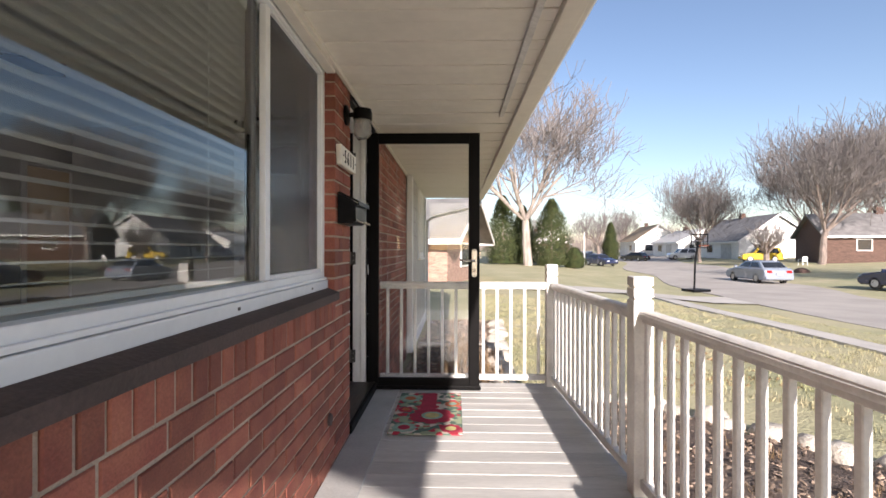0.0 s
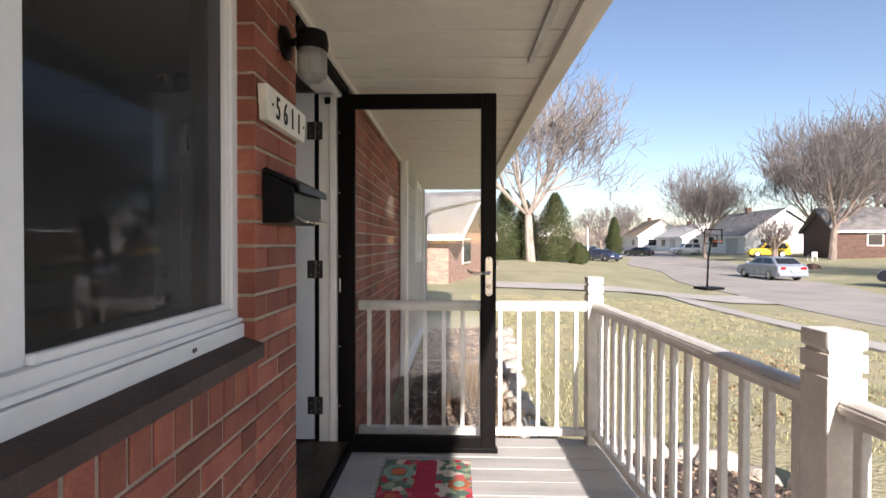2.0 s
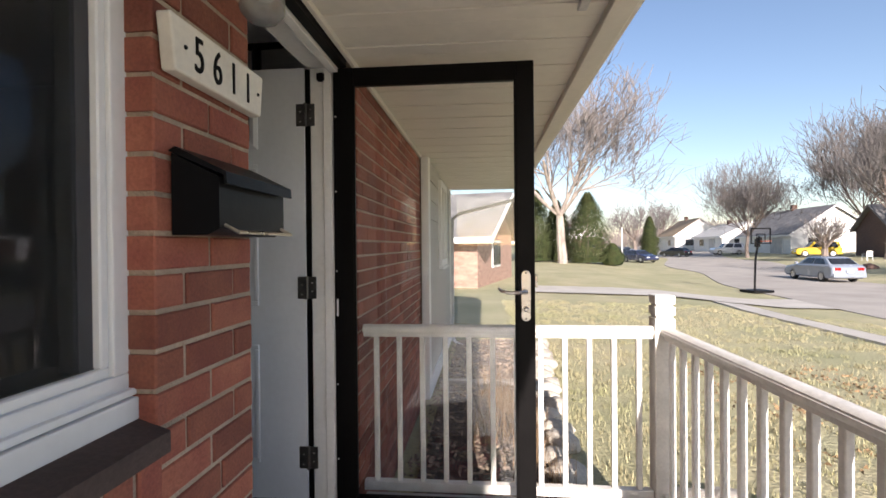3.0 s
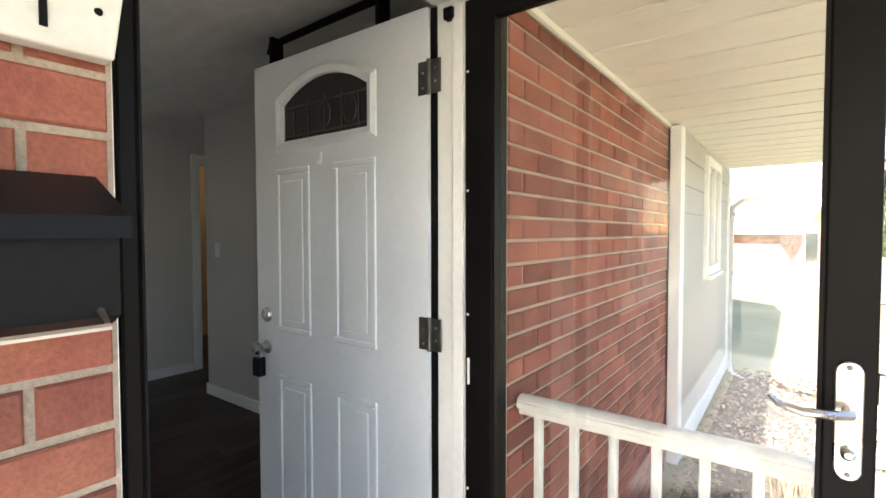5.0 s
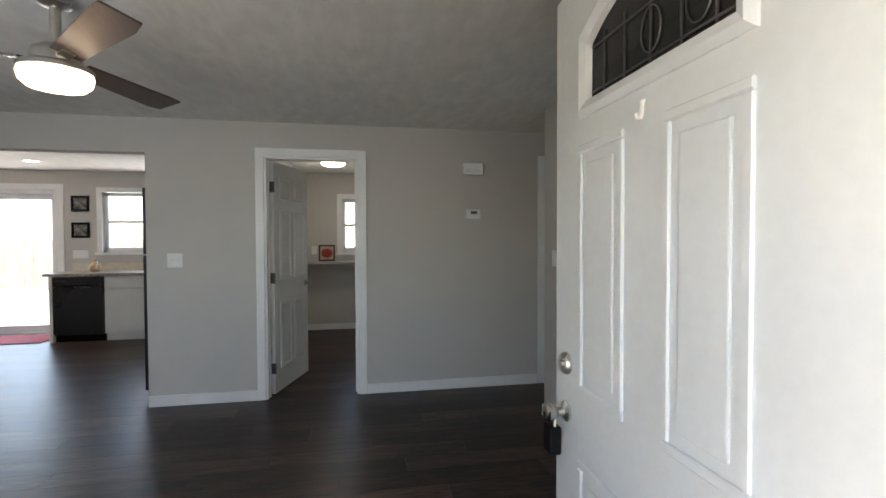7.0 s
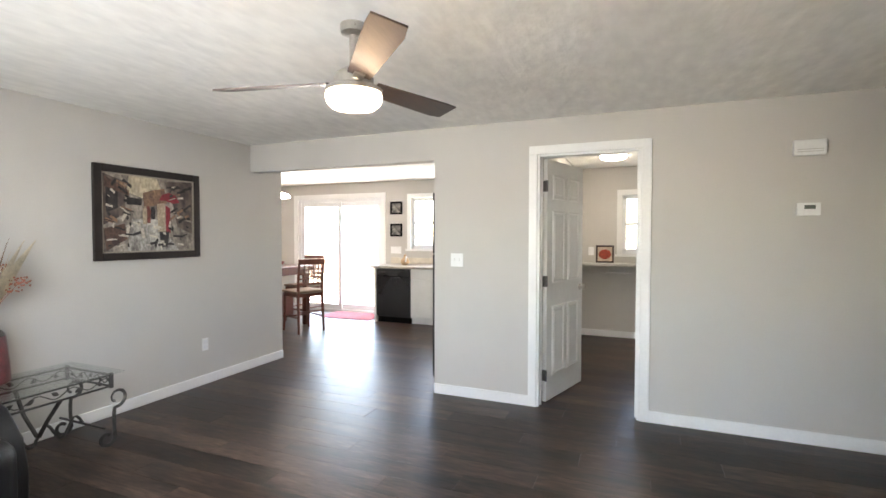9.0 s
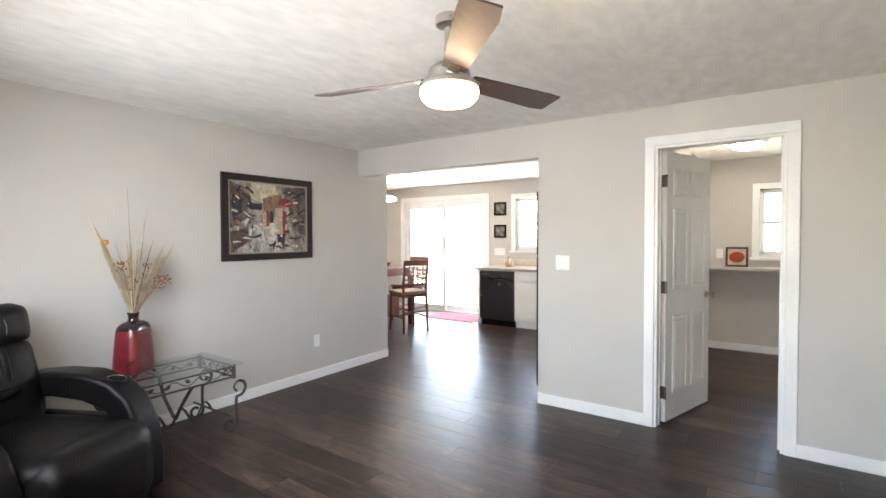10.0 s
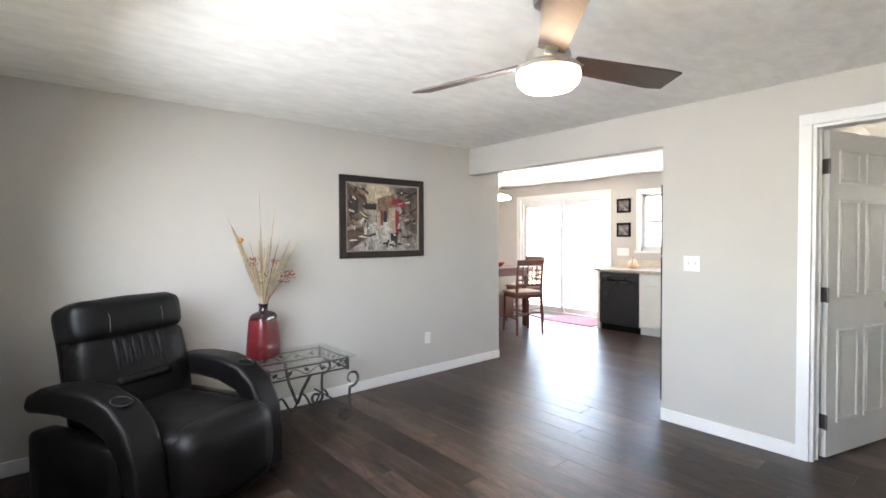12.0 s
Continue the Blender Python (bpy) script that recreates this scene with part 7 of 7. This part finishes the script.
def vehicle(label, name, m, paint, length=4.6, wide=1.78, profile=None, cabin=None, wheel=0.32, base=2.7):
    """A car with its nose towards +x of its pose."""
    c = thing(name, label, name.split("_")[-1], m)
    L = length / 2
    p = profile or [(-L, 0.45), (-L + 0.03, 0.85), (-L + 0.25, 1.0), (L - 1.35, 0.98), (L - 0.3, 0.82), (L, 0.62), (L + 0.02, 0.35), (L - 0.2, 0.22), (-L + 0.2, 0.22)]
    k = cabin or [(-L + 0.35, 0.98), (-L + 0.95, 1.40), (-L + 1.6, 1.46), (L - 2.0, 1.43), (L - 1.25, 0.97)]
    rounded(part("body", prism(p, "y", -wide / 2, wide / 2), paint, c, smooth=True), 0.09, 3)
    bm = prism(k, "y", -wide / 2 + 0.1, wide / 2 - 0.1)
    for v in bm.verts:
        v.co.y *= 1 - 0.22 * max(0, v.co.z - 0.98) / 0.48
    cab = part("cabin", bm, paint, c, smooth=True)
    rounded(cab, 0.06, 3)
    for sy in (-1, 1):
        for a, b in ((0.08, 0.47), (0.53, 0.92)):
            def at(u, z):
                lo = k[0][0] + (k[1][0] - k[0][0]) * (z - k[0][1]) / (k[1][1] - k[0][1]) + 0.10
                hi = k[-1][0] + (k[-2][0] - k[-1][0]) * (z - k[-1][1]) / (k[-2][1] - k[-1][1]) - 0.10
                return lo + (hi - lo) * u
            z0, z1 = k[0][1] + 0.06, k[1][1] - 0.06
            pts = [(at(a, z0), z0), (at(b, z0), z0), (at(b, z1), z1), (at(a, z1), z1)]
            bm = prism(pts, "y", 0.0, 0.02)
            for v in bm.verts:
                v.co.y = sy * ((wide / 2 - 0.1) * (1 - 0.22 * max(0, v.co.z - 0.98) / 0.48) + v.co.y)
            part("side_window", bm, M_DARKGL, cab)
    for (xa, za), (xb, zb), n, sg in ((k[0], k[1], "rear_window", -1), (k[-1], k[-2], "windscreen", 1)):
        hw = wide / 2 - 0.2
        a, b = 0.12, 0.9
        pa, pb = (xa + (xb - xa) * a, za + (zb - za) * a), (xa + (xb - xa) * b, za + (zb - za) * b)
        pts = [pa, pb, (pb[0] + sg * 0.025, pb[1]), (pa[0] + sg * 0.025, pa[1])]
        bm = prism(pts, "y", -hw, hw)
        for v in bm.verts:
            v.co.y *= 1 - 0.2 * max(0, v.co.z - 0.98) / 0.48
        part(n, bm, M_DARKGL, cab)
    for sx in (-1, 1):
        for sy in (-1, 1):
            wm = pose(sx * base / 2, sy * (wide / 2 - 0.10), wheel, 90, 0, 0)
            w = part("wheel", lathe([(wheel * 0.6, -0.1), (wheel * 0.97, -0.1), (wheel, -0.07), (wheel, 0.07), (wheel * 0.97, 0.1), (wheel * 0.6, 0.1)], 20, m=wm), M_TYRE, c, smooth=True)
            part("rim", lathe([(wheel * 0.62, -0.104), (wheel * 0.62, 0.104), (wheel * 0.2, 0.112)], 14, m=wm), M_RIM, w, smooth=True)
    for sy in (-1, 1):
        part("tail_light", boxes((-L - 0.012, -L + 0.12, sy * (wide / 2 - 0.30) - 0.16, sy * (wide / 2 - 0.30) + 0.16, 0.70, 0.86), bevel=0.02), M_LIGHTR, c)
        part("headlight", boxes((L - 0.16, L + 0.012, sy * (wide / 2 - 0.32) - 0.18, sy * (wide / 2 - 0.32) + 0.18, 0.58, 0.70), bevel=0.02), M_LIGHTW, c)
        part("mirror", boxes((L - 1.5, L - 1.38, sy * (wide / 2 + 0.06) - 0.08, sy * (wide / 2 + 0.06) + 0.08, 0.98, 1.10), bevel=0.02), paint, c)
    part("rear_bumper", boxes((-L - 0.05, -L + 0.15, -wide / 2 + 0.05, wide / 2 - 0.05, 0.30, 0.55), bevel=0.04), paint, c)
    part("number_plate", boxes((-L - 0.06, -L - 0.045, -0.16, 0.16, 0.58, 0.72)), M_WHITE, c)
    return c


def paint(name, c):
    return mat(name, c, 0.25, vary=0.04, scale=2, fine=60, bump=0.0, coat=0.8)


SILVER, NAVY, BLACKP, WHITEP, YELLOW = paint("silver_paint", (0.24, 0.27, 0.32)), paint("navy_paint", (0.02, 0.025, 0.06)), paint("black_paint", (0.015, 0.016, 0.018)), paint("white_car_paint", (0.72, 0.72, 0.72)), paint("yellow_paint", (0.55, 0.38, 0.02))


def on_road(x, y):
    return ground_z(x, y) + 0.03


SUV = [(-2.15, 0.45), (-2.15, 1.05), (1.0, 1.08), (1.9, 1.0), (2.15, 0.8), (2.17, 0.4), (2.0, 0.28), (-2.0, 0.28)]
SUVC = [(-2.10, 1.04), (-1.95, 1.72), (-1.5, 1.78), (0.35, 1.74), (1.0, 1.06)]
vehicle("silver sedan parked at the far kerb", "parked_car", pose(20.3, 32.5, on_road(20.3, 32.5), 0, 0, 88), SILVER)
vehicle("yellow off-road vehicle on a driveway", "parked_jeep", pose(37.5, 59.5, gz(37.5, 59.5) + 0.02, 0, 0, 165), YELLOW, 4.3, 1.85, SUV, SUVC, 0.40, 2.6)
vehicle("white sport utility vehicle on a driveway", "parked_car", pose(35.8, 76, gz(35.8, 76) + 0.02, 0, 0, 175), WHITEP, 4.3, 1.85, SUV, SUVC, 0.37, 2.6)
vehicle("dark green sedan on the street", "parked_car", pose(29.6, 79, on_road(29.6, 79), 0, 0, 120), BLACKP)
vehicle("dark blue sedan parked at the near kerb", "parked_car", pose(18.2, 60, on_road(18.2, 60), 0, 0, -70), NAVY)
vehicle("dark sedan parked at the near kerb", "parked_car", pose(19.5, 71, on_road(19.5, 71), 0, 0, -70), BLACKP)
vehicle("silver sedan parked far down the street", "parked_car", pose(24.5, 88, on_road(24.5, 88), 0, 0, -70), SILVER)
vehicle("dark blue car parked across the street", "parked_car", pose(23.2, 24.5, gz(23.2, 24.5) + 0.03, 0, 0, 100), NAVY)

# basketball hoop, pole, small clutter
bh = thing("basketball_hoop", "portable black basketball hoop at the kerb", "basketball hoop", pose(12.2, 24.6, ground_z(12.2, 24.6) + 0.03, 0, 0, -75))
part("base", boxes((-0.45, 0.45, -0.4, 0.6, 0, 0.12), bevel=0.03), M_BLACKM, bh)
part("pole", tube([(0, 0, 0.1), (0.05, 0, 1.5), (0.25, 0, 2.55)], 0.045, 10), M_BLACKM, bh, smooth=True)
bdp = part("backboard", boxes((0.33, 0.36, -0.52, 0.52, 2.2, 2.24), (0.33, 0.36, -0.52, 0.52, 2.86, 2.92), (0.33, 0.36, -0.52, -0.46, 2.24, 2.86), (0.33, 0.36, 0.46, 0.52, 2.24, 2.86), bevel=0.005), M_BLACKM, bh, "dark backboard frame")
part("target_square", boxes((0.335, 0.355, -0.24, -0.2, 2.3, 2.62), (0.335, 0.355, 0.2, 0.24, 2.3, 2.62), (0.335, 0.355, -0.24, 0.24, 2.62, 2.66)), M_BLACKM, bdp)
part("rim_arm", boxes((0.2, 0.36, -0.06, 0.06, 2.25, 2.5)), M_BLACKM, bh)
ring = [(0.60 + 0.22 * math.cos(k * math.pi / 8), 0.22 * math.sin(k * math.pi / 8), 2.32) for k in range(17)]
part("rim", tube(ring, 0.012, 6), mat("hoop_orange", (0.45, 0.10, 0.03), 0.5), bh, smooth=True)
lp = thing("street_pole", "slim white pole beside the street", "pole", pose(16.2, 60, ground_z(16.2, 60)))
part("shaft", tube([(0, 0, 0), (0, 0, 4.2)], [0.09, 0.06], 8), M_WHITE, lp, smooth=True)
sn = thing("yard_boulder", "dark rounded rock in the yard across the street", "rock", pose(29.0, 40.5, ground_z(29, 40.5)))
bm = bmesh.new()
bmesh.ops.create_icosphere(bm, subdivisions=2, radius=0.55)
for v in bm.verts:
    v.co = Vector((v.co.x * 1.2, v.co.y, v.co.z * 0.8)) * (1 + 0.25 * noise.noise(v.co * 2))
part("rock", bm, M_HOUSEB, sn, smooth=True)
yc = thing("yard_chair", "white metal garden chair under the tree", "chair", pose(35.5, 49.5, ground_z(35.5, 49.5)))
for x in (-0.25, 0.25):
    part("side_frame", tube([(x, 0.3, 0), (x, 0.28, 0.6), (x, -0.25, 0.62), (x, -0.3, 0.0)], 0.025, 6), M_WHITE, yc)
part("seat", boxes((-0.26, 0.26, -0.26, 0.28, 0.38, 0.42), bevel=0.01), M_WHITE, yc)
part("back", boxes((-0.26, 0.26, -0.3, -0.26, 0.42, 0.9), bevel=0.01), M_WHITE, yc)

# distant tree line, fine and grey
M_HAZE = mat("far_woods", (0.30, 0.25, 0.22), 1.0, vary=0.2, scale=0.05, fine=0.6, bump=0)
v, f = [], []
r = random.Random(77)
for _ in range(15000):
    a = r.uniform(-0.35, 2.6)
    d = r.uniform(150, 230)
    x, y = d * math.sin(a), d * math.cos(a)
    h = (9 + 5 * noise.noise((x * 0.03, y * 0.03, 0))) * r.uniform(0.45, 1.0)
    z = ground_z(x, y)
    b = z + h * r.uniform(0.0, 0.6)
    w = r.uniform(0.06, 0.16)
    l = r.uniform(-2.0, 2.0)
    i = len(v)
    v += [(x - w, y + w, b), (x + w, y - w, b), (x + l * 0.7, y - l * 0.7, z + h)]
    f.append((i, i + 1, i + 2))
me = bpy.data.meshes.new("far_woods")
me.from_pydata(v, [], f)
me.materials.append(M_HAZE)
tagged(new("far_woods", me), "bare woods along the horizon", "woods", kind="stuff")

# ---- pieces: bricks, deck boards, floor planks ----
BH, BL, JT = 0.0762, 0.214, 0.011
brick_cache = {}


def brick_mesh(length, deep=0.05, high=BH - JT):
    key = (round(length, 3), round(deep, 3), round(high, 3))
    if key not in brick_cache:
        bm = bmesh.new()
        box(bm, -deep, 0, 0, length, 0, high)
        bmesh.ops.bevel(bm, geom=[e for e in bm.edges if all(v.co.x > -0.001 for v in e.verts)], offset=0.0035, segments=1, affect="EDGES")
        brick_cache[key] = mesh_from("brick", bm, M_BRICK)
    return brick_cache[key]


far_v, far_f = [], []
brick_rnd = random.Random(9)
brick_count = 0


def lay(y, z, length, deep=0.05, high=BH - JT, single=True):
    global brick_count
    x = BRICK_X + brick_rnd.uniform(-0.002, 0.002)
    high = min(high, SOFFIT_Z - 0.027 - z)
    if single and brick_count < 310:
        o = new("brick", brick_mesh(length, deep, high))
        o.parent, o.location = wall_front, (x, y, z)
        brick_count += 1
        return
    i = len(far_v)
    b = 0.0035
    far_v.extend([(x - 0.03, y, z), (x - 0.03, y + length, z), (x - 0.03, y + length, z + high), (x - 0.03, y, z + high),
                  (x - b, y, z), (x - b, y + length, z), (x - b, y + length, z + high), (x - b, y, z + high),
                  (x, y + b, z + b), (x, y + length - b, z + b), (x, y + length - b, z + high - b), (x, y + b, z + high - b)])
    for a in (0, 4):
        for k in range(4):
            j = (k + 1) % 4
            far_f.append((i + a + k, i + a + j, i + a + 4 + j, i + a + 4 + k))
    far_f.append((i + 8, i + 9, i + 10, i + 11))


Z0 = 0.775 - 15 * BH
rows = int((SOFFIT_Z - 0.03 - Z0) / BH) + 1
# pier between window and door
for n in range(rows):
    z = Z0 + n * BH
    if z < 0:
        continue
    if z < 0.75 and n % 2 == 0:
        continue
    cuts = ((2.689, 0.180), (2.880, 0.178)) if n % 2 else ((2.689, 0.086), (2.786, 0.180), (2.977, 0.081))
    for y, l in cuts:
        lay(y, z, l, 0.085)
# under the window
top = 0.775
for n in range(rows):
    z = Z0 + n * BH
    if z + BH > top + 0.02:
        break
    y = -1.15 + (BL / 2 if n % 2 else 0)
    while y < 3.0:
        end = min(y + BL - JT, 3.058)
        if end <= 2.68 or n % 2 == 0 or z < 0:
            end = min(end, 3.058)
            lay(y, z, end - y, 0.05, single=y > 0.9 and z > 0.1)
        elif y < 2.68:
            lay(y, z, 2.68 - y, 0.05)
        y += BL
# rowlock course below the sill slab
y = -0.1
while y < 2.66:
    lay(y, top, 0.062, 0.06, 0.105, single=y > 0.7)
    y += 0.074
# left of the window and right of the door
for n in range(rows):
    z = Z0 + n * BH
    y = -1.15 + (BL / 2 if n % 2 else 0)
    while z > 0.86 and y < 0.45:
        lay(y, z, min(BL - JT, 0.47 - y), single=False)
        y += BL
    y = 4.135
    first = True
    while y < 6.40:
        l = BL - JT
        if first and n % 2:
            l = BL / 2 - JT
        lay(y, z, min(l, 6.41 - y), 0.05, single=y < 4.8 and z > 0.9)
        y += l + JT
        first = False
me = bpy.data.meshes.new("brick_courses")
me.from_pydata(far_v, [], far_f)
me.materials.append(M_BRICKJ)
o = new("brick_courses", me)
o.parent = wall_front
tagged(o, kind="stuff")

# deck boards across the porch
board = mesh_from("deck_board", boxes((BRICK_X + 0.005, 0.995, 0.0, 0.134, -0.03, 0.0), bevel=0.004), M_DECK)
for i in range(39):
    o = new("deck_board", board)
    o.parent, o.location = deck, (0, -1.2 + i * 0.14, 0.0008 * math.sin(i * 2.1))

# floor planks along y
PWD = 0.18
plank_cache = {}
plank_rnd = random.Random(21)
pv, pf_ = [], []
planks = 0


def plank(x, y, length, single):
    global planks
    z = FLOOR_Z
    if single and planks < 300:
        key = round(length, 3)
        if key not in plank_cache:
            plank_cache[key] = mesh_from("plank", boxes((0.0, PWD - 0.0007, 0.0, length - 0.0007, -0.006, 0.0), bevel=0.0007), M_PLANK)
        o = new("plank", plank_cache[key])
        o.parent, o.location = FLOOR_OB, (x, y, z)
        planks += 1
        return
    i = len(pv)
    w, l = PWD - 0.0007, length - 0.0007
    pv.extend([(x, y, z - 0.006), (x + w, y, z - 0.006), (x + w, y + l, z - 0.006), (x, y + l, z - 0.006), (x, y, z), (x + w, y, z), (x + w, y + l, z), (x, y + l, z)])
    pf_.append((i + 4, i + 5, i + 6, i + 7))
    for k in range(4):
        j = (k + 1) % 4
        pf_.append((i + k, i + j, i + 4 + j, i + 4 + k))


x = INNER_X + 0.02 - PWD
n = 0
while x > KB - 0.1:
    room = x > FAR_X - 0.05
    y0, y1 = (LEFT_Y, 4.80) if room else (KL, 6.5)
    if room and x < -3.85:
        y1 = 6.5
    y = y0 - (0, 0.8, 0.4, 1.0, 0.2, 0.6)[n % 6]
    while y < y1:
        a, b = max(y, y0), min(y + 1.2, y1)
        if b - a > 0.05:
            plank(x, a, b - a, room)
        y += 1.2
    x -= PWD
    n += 1
plank(INNER_X + 0.02, DOOR_Y0 + 0.035, 0.9, False)
me = bpy.data.meshes.new("plank_field")
me.from_pydata(pv, [], pf_)
me.materials.append(M_PLANKJ)
o = new("plank_field", me)
o.parent = FLOOR_OB
tagged(o, kind="stuff")
